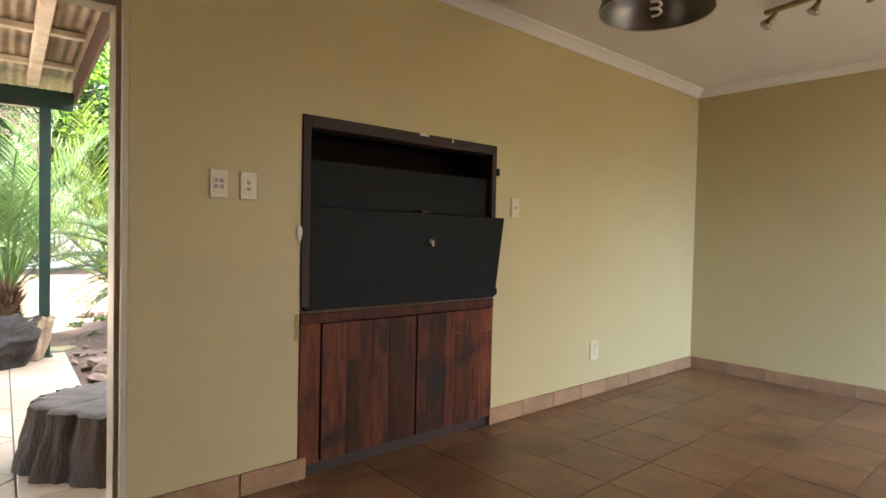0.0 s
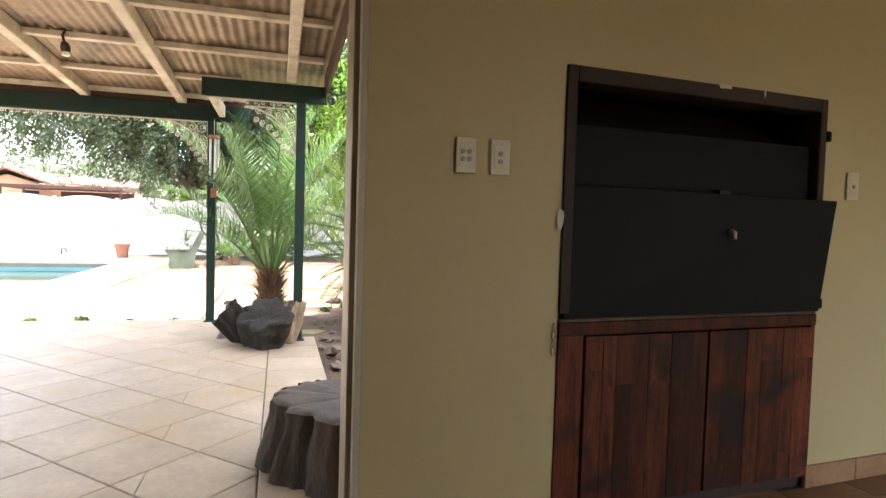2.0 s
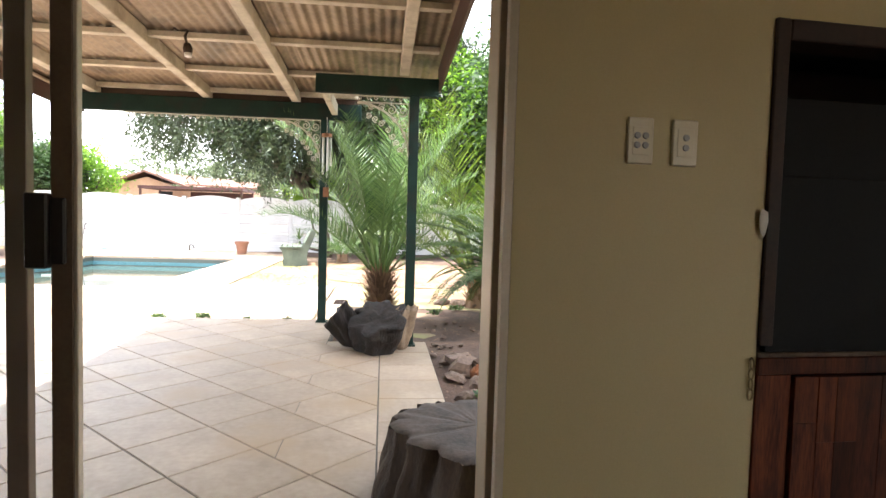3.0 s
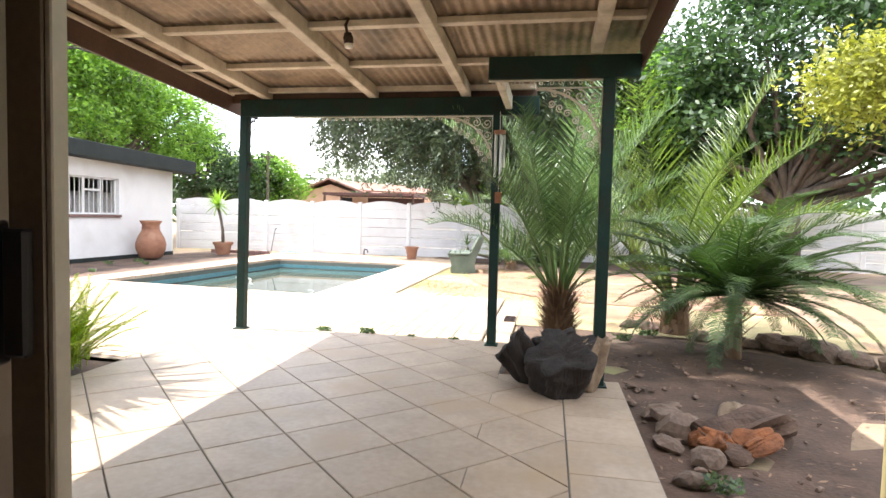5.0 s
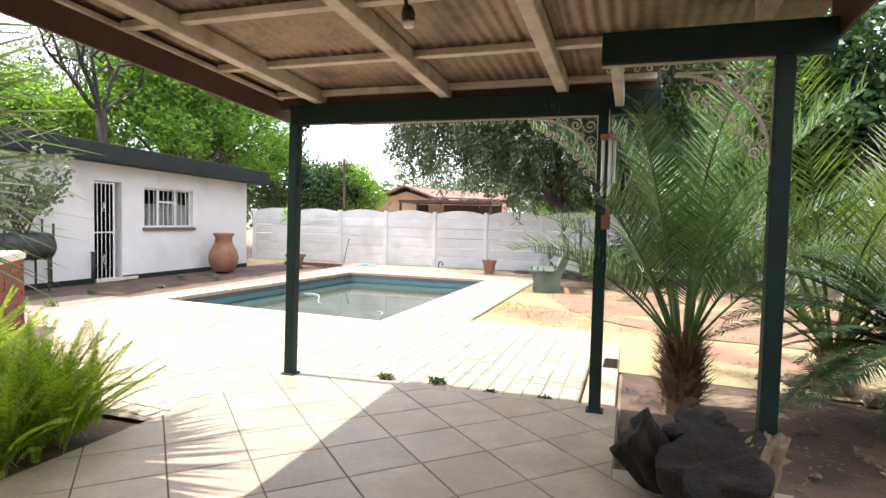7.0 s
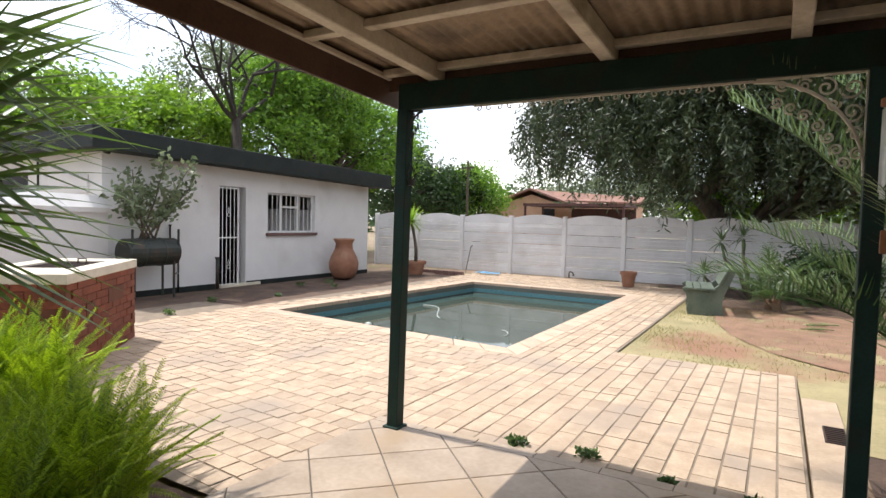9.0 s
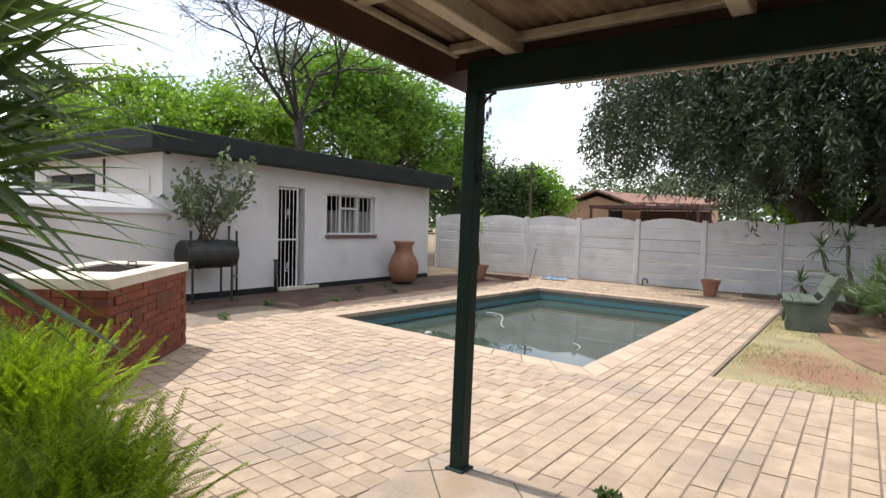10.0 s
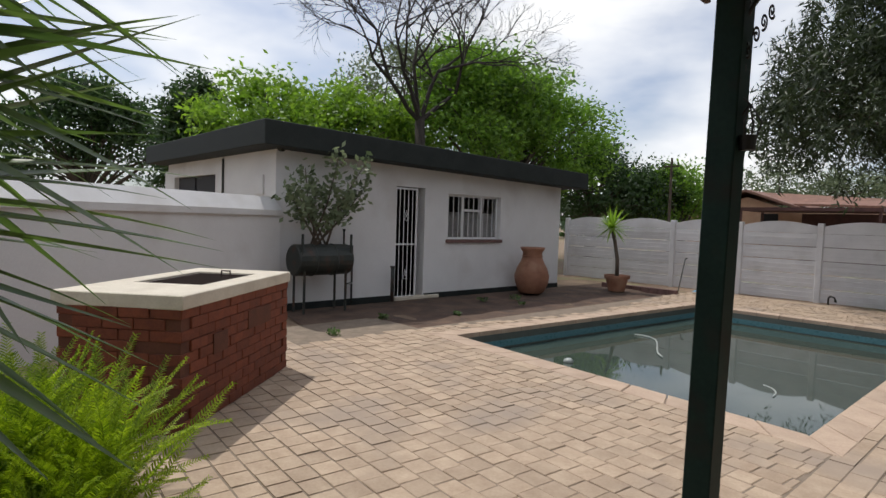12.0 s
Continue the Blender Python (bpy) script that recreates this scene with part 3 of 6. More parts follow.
def spot_rail():
    t = thing("spotlight_rail", "brass ceiling rail with tilted spotlights", "spotlight rail", pose(3.68, 1.60, 2.59, 0, 0, -103))
    part("rail", M().box(-0.02, -0.018, -0.045, 0.75, 0.018, -0.02).mesh("rail", 0.004), BRASS, t)
    part("mount", M().tube([(0.36, 0, 0), (0.36, 0, -0.03)], 0.05, 18).mesh("mount"), BRASS, t)
    for x, dx, dy in ((0.05, -0.03, -0.06), (0.30, -0.02, -0.035), (0.52, 0.02, 0.05), (0.7, 0.05, 0.0)):
        a, b = Vector((x, 0, -0.05)), Vector((x + dx, dy, -0.13))
        d = (b - a).normalized()
        h = part("spotlight", M().tube([a, a + d * 0.02, a + d * 0.06, b], [0.008, 0.013, 0.018, 0.034], 14).mesh("spotlight", smooth=True), BRASS, t)
        part("lens", M().tube([b, b + d * 0.008], [0.03, 0.018], 14).mesh("lens", smooth=True), CHIME, h, "silver reflector")


spot_rail()


def sliding_door():
    t = thing("door_1", "bronze aluminium sliding glass door pushed open", "sliding door", pose(0, WY0, FZ), kind="structure")
    H = DOOR_H - FZ
    j = M().box(JAMB - 0.045, 0.03, 0, JAMB, 0.14, H)
    part("jamb", j.mesh("jamb", 0.003), JAMB_TAN, t)
    part("jamb_strip", M().box(JAMB - 0.026, 0.0, 0, JAMB + 0.0, 0.028, H).mesh("jamb_strip", 0.002), PALE_FRAME, t, "pale strip at the reveal")
    part("jamb", M().box(DOOR_L, 0.03, 0, DOOR_L + 0.045, 0.14, H).mesh("jamb", 0.003), BRONZE, t)
    part("head", M().box(DOOR_L + 0.045, 0.03, H - 0.05, JAMB - 0.045, 0.14, H).mesh("head", 0.003), BRONZE, t)
    part("track", M().box(DOOR_L + 0.045, 0.03, -0.02, JAMB - 0.045, 0.14, 0.024).mesh("track", 0.003), BRONZE, t)
    for name, x0, x1, y in (("fixed_panel", DOOR_L + 0.05, -0.715, 0.115), ("sliding_panel", -1.85, -0.59, 0.065)):
        f = M()
        f.box(x0, y - 0.018, 0.03, x0 + 0.05, y + 0.018, H - 0.055).box(x1 - 0.05, y - 0.018, 0.03, x1, y + 0.018, H - 0.055)
        f.box(x0 + 0.05, y - 0.018, 0.03, x1 - 0.05, y + 0.018, 0.09).box(x0 + 0.05, y - 0.018, H - 0.105, x1 - 0.05, y + 0.018, H - 0.055)
        p = part(name, f.mesh(name, 0.002), BRONZE, t)
        g = part("pane", M().box(x0 + 0.05, y - 0.003, 0.09, x1 - 0.05, y + 0.003, H - 0.105).mesh("pane"), PANE, p)
        g.visible_shadow = False
        if name == "sliding_panel":
            hd = M().box(x1 - 0.095, y - 0.05, 1.045, x1 - 0.045, y - 0.018, 1.225).box(x1 - 0.045, y - 0.035, 1.055, x1 - 0.012, y - 0.018, 1.215)
            part("handle", hd.mesh("handle", 0.004), HANDLE_BLACK, p, "black pull handle with lock")
            part("edge_strip", M().box(x1 - 0.001, y - 0.014, 0.03, x1 + 0.009, y + 0.014, H - 0.06).mesh("edge_strip", 0.002), PALE_FRAME, p, "pale weather strip")


sliding_door()


# ---- patio roof ----
SL = 0.05


def zr(v, base=2.33):
    return base - SL * v


def patio_roof():
    t = thing("patio_roof", "lean-to patio roof of corrugated iron on white rafters and green posts", "patio roof", YARD)
    for u, v, top, lean in ((0.0, 0.0, 2.165, 0.035), (2.60, -0.03, 2.165, 0.0), (3.49, -1.16, 2.215, 0.0)):
        post = M().beam((u, v, GROUND), (u + lean, v, top), 0.084, 0.084, (0, 1, 0))
        part("post", post.mesh("post", 0.004), GREEN_PAINT, t)
        part("post_foot", M().box(u - 0.062, v - 0.062, GROUND, u + 0.062, v + 0.062, 0.012).mesh("post_foot", 0.004), GREEN_PAINT, t)
    part("beam", M().box(-0.005, -0.035, 2.165, 2.98, 0.035, 2.335).mesh("beam", 0.005), GREEN_PAINT, t)
    part("beam", M().box(2.63, -1.20, 2.215, 3.70, -1.13, 2.375).mesh("beam", 0.005), GREEN_PAINT, t)
    part("beam", M().box(2.67, -1.13, 2.215, 2.73, -0.035, 2.335).mesh("beam", 0.005), WHITE_BEAM, t, "short white cross beam")
    vb = -4.62
    for u, v0 in ((0.265, 0.05), (1.38, 0.05), (2.29, 0.05), (3.40, -1.10)):
        z0 = zr(v0) + 0.06 + (0.02 if u > 3 else 0.002)
        part("rafter", M().beam((u, v0, z0), (u, vb, z0 + SL * (v0 - vb)), 0.085, 0.11).mesh("rafter", 0.006), WHITE_BEAM, t)
    for v in (-0.02, -0.78, -1.62, -2.46, -3.3, -4.14):
        u1 = 2.94 if v > -1.0 else 3.66
        part("purlin", M().beam((-0.12, v, zr(v) + 0.088), (u1, v, zr(v) + 0.088), 0.07, 0.045).mesh("purlin", 0.004), WHITE_BEAM, t)
    # corrugated sheets, one wave each 76 mm
    step = 0.0127
    for k, (u0, u1) in enumerate(((-0.17, 0.6), (0.6, 1.37), (1.37, 2.14), (2.14, 2.95), (2.95, 3.72))):
        v0 = 0.24 if u0 < 2.9 else -0.62
        s = M()
        us = [u0 + i * step for i in range(int((u1 - u0) / step) + 2)]
        vs = []
        for v in (v0, (v0 + vb) / 2, vb):
            vs += [(u, v, zr(v) + 0.124 + 0.0085 * math.sin(2 * math.pi * u / 0.0762) + 0.0015 * k % 0.003) for u in us]
        n = len(us)
        s.add(vs, [(r * n + i, r * n + i + 1, (r + 1) * n + i + 1, (r + 1) * n + i) for r in range(2) for i in range(n - 1)])
        part("corrugated_sheet", s.mesh("corrugated_sheet", smooth=True), IRON_SHEET, t)
    for u, v0 in ((-0.16, 0.25), (3.715, -1.05)):
        fz = 0.01
        part("fascia_board", M().beam((u, v0, zr(v0) + fz), (u, vb, zr(vb) + fz), 0.022, 0.22).mesh("fascia_board", 0.003), BROWN_FASCIA, t, "brown painted fascia board")
    part("fascia_board", M().box(-0.14, 0.045, 2.31, 2.95, 0.062, 2.43).mesh("fascia_board", 0.003), BROWN_FASCIA, t, "rusty brown board behind the front beam")
    part("fascia_strip", M().beam((-0.13, 0.24, zr(0.24) + 0.075), (-0.13, vb, zr(vb) + 0.075), 0.03, 0.03).mesh("fascia_strip", 0.003), WHITE_BEAM, t)
    part("wall_plate", M().box(-0.1, vb - 0.02, 2.53, 3.7, vb + 0.02, 2.63).mesh("wall_plate", 0.004), WHITE_BEAM, t)
    return t


ROOF = patio_roof()


def hanging_bulb():
    t = thing("hanging_light", "bare bulb holder on twisted cable under the patio roof", "light", YARD @ pose(1.70, -1.66, 2.53) @ Matrix.Diagonal((1.35, 1.35, 1.1, 1)))
    part("cable", M().tube([(-0.06, 0.0, 0.015), (-0.03, 0.02, -0.01), (0.02, 0.0, 0.01), (0.0, 0.0, -0.04), (0.012, 0, -0.10)], 0.008, 6).mesh("cable", smooth=True), BARK_GREY, t)
    part("lamp_holder", M().tube([(0.012, 0, -0.09), (0.015, 0, -0.12), (0.018, 0, -0.155)], [0.018, 0.026, 0.024], 10).mesh("lamp_holder", smooth=True), BARK_GREY, t)
    part("collar", M().tube([(0.018, 0, -0.155), (0.019, 0, -0.18)], [0.022, 0.02], 10).mesh("collar", smooth=True), TUBE_WHITE, t, "white porcelain collar")


hanging_bulb()

# ---- yard ground ----
POOL_Q = [(-4.54, 3.28), (-0.46, 2.93), (-0.46, 9.15), (-4.13, 9.25)]


def offset_quad(q, d):
    """The corners of a convex outline (counter-clockwise) moved outwards by d."""
    out, n = [], len(q)
    for i in range(n):
        a, b, c_ = Vector(q[i - 1]), Vector(q[i]), Vector(q[(i + 1) % n])
        e, f_ = (b - a).normalized(), (c_ - b).normalized()
        ne, nf = Vector((e.y, -e.x)), Vector((f_.y, -f_.x))
        k = (ne + nf) / (1 + ne.dot(nf))
        out.append(tuple(b + k * d))
    return out


def inside(q, u, v):
    return all((b[0] - a[0]) * (v - a[1]) - (b[1] - a[1]) * (u - a[0]) > 0 for a, b in zip(q, q[1:] + q[:1]))


COPE_W = 0.27
COPE_Q = offset_quad(POOL_Q, COPE_W)
g = M()
far = 400
ring = [(-far, -far), (far, -far), (far, far), (-far, far)]
g.add([(u, v, GROUND - 0.045) for u, v in POOL_Q + ring], [(i, 4 + i, 4 + (i + 1) % 4, (i + 1) % 4) for i in range(4)])
solo("ground", g.mesh("ground"), YARD_EARTH, "sandy bare yard ground with thin weeds", "ground", YARD, "structure")


def patch(pts, z, seed, cells=0.35, amp=0.02):
    """An uneven sheet over a polygon's box, cut to the polygon."""
    bm = bmesh.new()
    face = bm.faces.new([bm.verts.new((x, y, z)) for x, y in pts])
    xs, ys = [p[0] for p in pts], [p[1] for p in pts]
    for axis, lo, hi in ((0, min(xs), max(xs)), (1, min(ys), max(ys))):
        c = lo + cells
        while c < hi:
            no = (1, 0, 0) if axis == 0 else (0, 1, 0)
            co = (c, 0, 0) if axis == 0 else (0, c, 0)
            bmesh.ops.bisect_plane(bm, geom=bm.verts[:] + bm.edges[:] + bm.faces[:], plane_co=co, plane_no=no)
            c += cells
    for q in bm.verts:
        if not q.is_boundary:
            q.co.z += amp * noise.noise(q.co * 1.7 + Vector((seed, 0, 0)))
    me = bpy.data.meshes.new("patch")
    bm.to_mesh(me)
    bm.free()
    me.polygons.foreach_set("use_smooth", [True] * len(me.polygons))
    return me


solo("lawn", patch([(0.68, 3.5), (2.46, 3.55), (2.5, 1.5), (6.5, 1.0), (6.5, 11.0), (0.68, 10.6)], GROUND - 0.025, 3), LAWN, "dry patchy lawn beside the pool paving", "lawn", YARD, "structure")
solo("flower_bed", patch([(2.78, -0.98), (2.78, 1.6), (4.2, 1.3), (5.8, 0.3), (9, -1.5), (9, -4.8), (3.67, -4.8), (3.67, -1.02)], GROUND - 0.03, 5, 0.3, 0.06), SOIL, "bare brown soil bed beside the patio", "flower bed", YARD, "structure")
solo("flower_bed", patch([(-0.25, -1.3), (-0.25, -4.8), (-6, -4.8), (-6, -1.3)], GROUND - 0.03, 9, 0.3, 0.05), SOIL, "soil bed under the ferns beside the patio", "flower bed", YARD, "structure")
solo("flower_bed", patch([(-7.5, 2.3), (-5.6, 1.9), (-5.1, 2.9), (-5.0, 9.0), (-5.3, 11.0), (-7.5, 11.2)], GROUND - 0.025, 11, 0.3, 0.05), SOIL, "dry soil strip along the outbuilding", "flower bed", YARD, "structure")

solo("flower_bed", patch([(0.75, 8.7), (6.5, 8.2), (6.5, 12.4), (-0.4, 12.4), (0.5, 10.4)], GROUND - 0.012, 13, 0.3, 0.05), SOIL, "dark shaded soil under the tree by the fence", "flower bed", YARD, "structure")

solo("bare_earth", patch([(1.75, 5.6), (2.2, 4.7), (2.75, 4.2), (3.6, 3.6), (6.4, 3.2), (6.4, 8.4), (0.95, 8.7), (1.35, 7.4), (1.5, 6.5)], GROUND - 0.016, 17, 0.3, 0.03), RED_EARTH, "bare reddish earth where the lawn has died", "earth", YARD, "structure")

# patio slab: the bed under the tiles
slab = [(-0.22, 0.13), (2.77, 0.13), (2.77, -1.02), (3.66, -1.02), (3.66, -4.80), (-0.22, -4.80)]
solo("patio_slab", M().prism(slab, GROUND - 0.12, -0.006).mesh("patio_slab"), PATIO_GROUT, "dark-jointed patio slab edge", "patio", YARD, "structure")


# ---- pool ----
def pool():
    t = thing("swimming_pool", "rectangular swimming pool half full of murky green water", "pool", YARD)
    WZ, zb = -0.30, -1.5
    outer, n = offset_quad(POOL_Q, 0.2), 4
    for i in range(n):
        k = (i + 1) % n
        q = [POOL_Q[i], outer[i], outer[k], POOL_Q[k]]
        part("side", M().prism(q, zb, GROUND - 0.06).mesh("side"), POOL_WALL, t)
    part("bottom", M().prism(outer, zb - 0.1, zb).mesh("bottom"), POOL_WALL, t)
    inner = offset_quad(POOL_Q, -0.004)
    for i in range(n):
        k = (i + 1) % n
        part("mosaic_band", M().prism([inner[i], POOL_Q[i], POOL_Q[k], inner[k]], WZ + 0.02, WZ + 0.11).mesh("mosaic_band"), POOL_BAND, t, "blue mosaic waterline band")
    part("water", M().prism(offset_quad(POOL_Q, -0.001), WZ - 0.9, WZ).mesh("water"), WATER, t, "still murky green water")
    return t


POOL = pool()


def hose():
    t = thing("pool_hose", "white curved pool cleaner hose floating on the water", "hose", YARD @ pose(0, 0, -0.30))
    a = [(-3.9 + 0.13 * i, 6.6 + 0.25 * math.sin(i * 0.6) - 0.11 * i, 0.012) for i in range(9)]
    part("tube", M().tube(a, 0.012, 7).mesh("tube", smooth=True), WHITE_HOSE, t)
    b = [(-1.6 + 0.32 * math.cos(k * 0.16), 4.75 + 0.42 * math.sin(k * 0.16), 0.006) for k in range(9)]
    part("tube", M().tube(b, 0.009, 7).mesh("tube", smooth=True), WHITE_HOSE, t)


hose()
f = thing("pool_float", "small white chlorine float in the pool", "pool float", YARD @ pose(-3.45, 4.2, -0.30))
part("body", M().lathe([(0.03, -0.02), (0.06, 0.0), (0.06, 0.03), (0.03, 0.05), (0.0, 0.052)], 12).mesh("body", smooth=True), WHITE_HOSE, f)


# ---- outbuilding ----
def outbuilding():
    t = thing("outbuilding", "low white-painted outbuilding with a charcoal roof edge", "outbuilding", YARD)
    U, V0, V1, UB = -7.56, 2.24, 9.47, -12.7
    zb = GROUND - 0.1

    def ztop(v):
        return 2.44 - 0.022 * (v - V0)
    wl_ = M()
    th = 0.22
    dv0, dv1, dz = 4.58, 5.26, 2.02
    wv0, wv1, wz0, wz1 = 5.85, 7.38, 1.06, 1.95
    for v0, v1, z0, z1 in ((V0, dv0, zb, None), (dv0, dv1, dz, None), (dv1, wv0, zb, None), (wv0, wv1, zb, wz0), (wv0, wv1, wz1, None), (wv1, V1, zb, None)):
        za = ztop(v0) if z1 is None else z1
        zc = ztop(v1) if z1 is None else z1
        vs = [(U - th, v0, z0), (U, v0, z0), (U, v1, z0), (U - th, v1, z0), (U - th, v0, za), (U, v0, za), (U, v1, zc), (U - th, v1, zc)]
        wl_.add(vs, [(0, 3, 2, 1), (4, 5, 6, 7), (0, 1, 5, 4), (1, 2, 6, 5), (2, 3, 7, 6), (3, 0, 4, 7)])
    front = part("front_wall", wl_.mesh("front_wall", weld=True), WHITE_WALL, t)
    side = M()
    su0, su1, sz0, sz1 = -12.3, -10.0, 1.75, 2.15
    a, b = V0, V0 + th
    ring, hole = [(UB, zb), (U - th, zb), (U - th, 2.44), (UB, 2.44)], [(su0, sz0), (su1, sz0), (su1, sz1), (su0, sz1)]
    fs = []
    for i in range(4):
        k = (i + 1) % 4
        fs += [(i, k, 4 + k, 4 + i), (8 + k, 8 + i, 12 + i, 12 + k), (k, i, 8 + i, 8 + k), (4 + i, 4 + k, 12 + k, 12 + i)]
    side.add([(x, y, z) for y in (a, b) for q in (ring, hole) for x, z in q], fs)
    part("side_wall", side.mesh("side_wall"), WHITE_WALL, t)
    part("back_wall", M().box(UB, V1 - th, zb, U - th, V1, 2.3).box(UB - th, V0, zb, UB, V1, 2.3).mesh("back_wall"), WHITE_WALL, t)
    # inside wall and floor carry the room's shade in their colour
    part("inner_wall", M().box(U - 2.6, V0 + th, zb, U - 2.5, V1 - th, 2.25).mesh("inner_wall"), ROOM_SHADE, t, "inside wall coloured near-black for the room shade")
    part("inner_floor", M().box(U - 2.5, V0 + th, zb, U - th, V1 - th, GROUND + 0.01).mesh("inner_floor"), ROOM_SHADE, t)
    ov = 0.42
    r = M()
    a, b = V0 - 0.38, V1 + 0.5
    vs = [(UB - 0.3, a, ztop(a) + 0.36), (U + ov, a, ztop(a) + 0.36), (U + ov, b, ztop(b) + 0.36), (UB - 0.3, b, ztop(b) + 0.36)]
    vs = [(x, y, z - 0.36) for x, y, z in vs] + vs
    r.add(vs, [(0, 3, 2, 1), (4, 5, 6, 7), (0, 1, 5, 4), (1, 2, 6, 5), (2, 3, 7, 6), (3, 0, 4, 7)])
    part("roof", r.mesh("roof", 0.01), ROOF_EDGE, t, "flat charcoal roof with deep fascia")
    part("skirting_band", M().box(U, V0, zb, U + 0.012, dv0 - 0.04, 0.04).box(U, dv1 + 0.02, zb, U + 0.012, V1, 0.03).mesh("skirting_band"), ROOF_EDGE, t, "dark painted band at the ground")
    part("spout", M().tube([(U + 0.0, V0 + 0.05, 2.44), (U + 0.12, V0 + 0.05, 2.42)], 0.03, 10).mesh("spout"), DRUM, t)
    # window with burglar bars
    wn_ = thing("window", "", "")
    wn_.parent = t
    ww = part("frame", M().box(U - 0.14, wv0, wz0, U - 0.10, wv0 + 0.04, wz1).box(U - 0.14, wv1 - 0.04, wz0, U - 0.10, wv1, wz1).box(U - 0.14, wv0, wz0, U - 0.10, wv1, wz0 + 0.04)
              .box(U - 0.14, wv0, wz1 - 0.04, U - 0.10, wv1, wz1).box(U - 0.14, 6.32, wz0, U - 0.10, 6.37, wz1).box(U - 0.14, 6.86, wz0, U - 0.10, 6.91, wz1).box(U - 0.14, 6.37, 1.62, U - 0.10, 6.86, 1.67).mesh("frame", 0.003), GATE_WHITE, wn_)
    for v0, v1, z0, z1 in ((wv0 + 0.04, 6.32, wz0 + 0.04, wz1 - 0.04), (6.91, wv1 - 0.04, wz0 + 0.04, wz1 - 0.04), (6.37, 6.86, wz0 + 0.04, 1.62), (6.37, 6.86, 1.67, wz1 - 0.04)):
        part("pane", M().box(U - 0.124, v0, z0, U - 0.118, v1, z1).mesh("pane"), PANE, wn_)
    for i in range(11):
        v = wv0 + 0.06 + i * (wv1 - wv0 - 0.12) / 10
        part("bar", M().tube([(U - 0.06, v, wz0), (U - 0.06, v, wz1)], 0.007, 6).mesh("bar"), GATE_WHITE, wn_)
    part("curtain", M().add([(U - 0.24 + 0.02 * math.sin(i * 1.3), wv0 + i * (wv1 - wv0) / 40, z) for z in (wz0, 1.6) for i in range(41)], [(i, i + 1, 42 + i, 41 + i) for i in range(40)]).mesh("curtain", smooth=True), CURTAIN, wn_, "pale curtain behind the bars")
    part("sill", M().box(U - 0.1, wv0 - 0.04, wz0 - 0.07, U + 0.05, wv1 + 0.04, wz0 - 0.002).mesh("sill", 0.006), SILL, wn_, "dark brick sill")
    # gate of white bars, standing ajar
    gate = thing("gate", "", "", pose(U - 0.02, dv0, 0, 0, 0, 0))
    gate.parent = t
    gw = 0.49
    fr = M()
    for v in (0.0, gw):
        fr.box(-0.015, v - 0.015, GROUND + 0.02, 0.015, v + 0.015, 2.0)
    for z in (GROUND + 0.02, 0.95, 1.97):
        fr.box(-0.012, 0, z, 0.012, gw, z + 0.03)
    part("gate_frame", fr.mesh("gate_frame", 0.002), GATE_WHITE, gate)
    for i in range(1, 5):
        part("bar", M().tube([(0, i * gw / 5, GROUND + 0.04), (0, i * gw / 5, 1.98)], 0.0075, 6).mesh("bar"), GATE_WHITE, gate)
    for z in (0.42, 1.5):
        o = M()
        for s in (-1, 1):
            o.tube([(0.01, gw / 2 + s * 0.05 * math.sin(k * 0.5) * (1 - k / 16), z - 0.1 + k * 0.0135) for k in range(15)], 0.006, 5)
        part("scroll", o.mesh("scroll"), GATE_WHITE, gate, "scrolled ornament")
    part("threshold", M().box(U - 0.1, dv0 - 0.02, GROUND - 0.02, U + 0.08, dv1 + 0.35, 0.0).mesh("threshold", 0.006), SLAB, t)
    # small windows of the side wall
    for u0, u1 in ((-11.2, -10.05), (-12.25, -11.3)):
        # opaque near-black boxes, the shade behind the panes put into their colour
        part("side_window", M().box(u0, V0 + 0.08, sz0, u1, V0 + 0.12, sz1).mesh("side_window"), ROOM_SHADE, t, "dark high side window")
    part("meter_box", M().box(-8.25, V0 - 0.03, 1.75, -7.95, V0, 2.06).mesh("meter_box", 0.008), WHITE_WALL, t)
    part("conduit", M().tube([(-9.6, V0 - 0.02, 1.2), (-9.6, V0 - 0.02, 2.4)], 0.02, 8).mesh("conduit"), DRUM, t)


outbuilding()


# garden wall from the outbuilding's corner
def garden_wall():
    t = thing("garden_wall", "white plastered garden wall with a sloping coping", "wall", YARD, kind="structure")
    p, q = Vector((-7.5, 2.2, 0)), Vector((-5.0, -2.75, 0))
    d = (q - p).normalized()
    s = Vector((-d.y, d.x, 0))
    part("wall_face", M().beam(p + Vector((0, 0, 0.68)), q + Vector((0, 0, 0.68)), 0.22, 1.5).mesh("wall_face"), WHITE_WALL, t)
    c = M()
    prof = [(-0.13, 1.42), (0.15, 1.42), (0.15, 1.50), (-0.02, 1.70), (-0.13, 1.70)]
    k = len(prof)
    vs = [e + s * a + Vector((0, 0, z)) for e in (p, q) for a, z in prof]
    c.add(vs, [(i, (i + 1) % k, k + (i + 1) % k, k + i) for i in range(k)] + [tuple(reversed(range(k))), tuple(range(k, 2 * k))])
    part("coping", c.mesh("coping"), WHITE_WALL, t)


garden_wall()


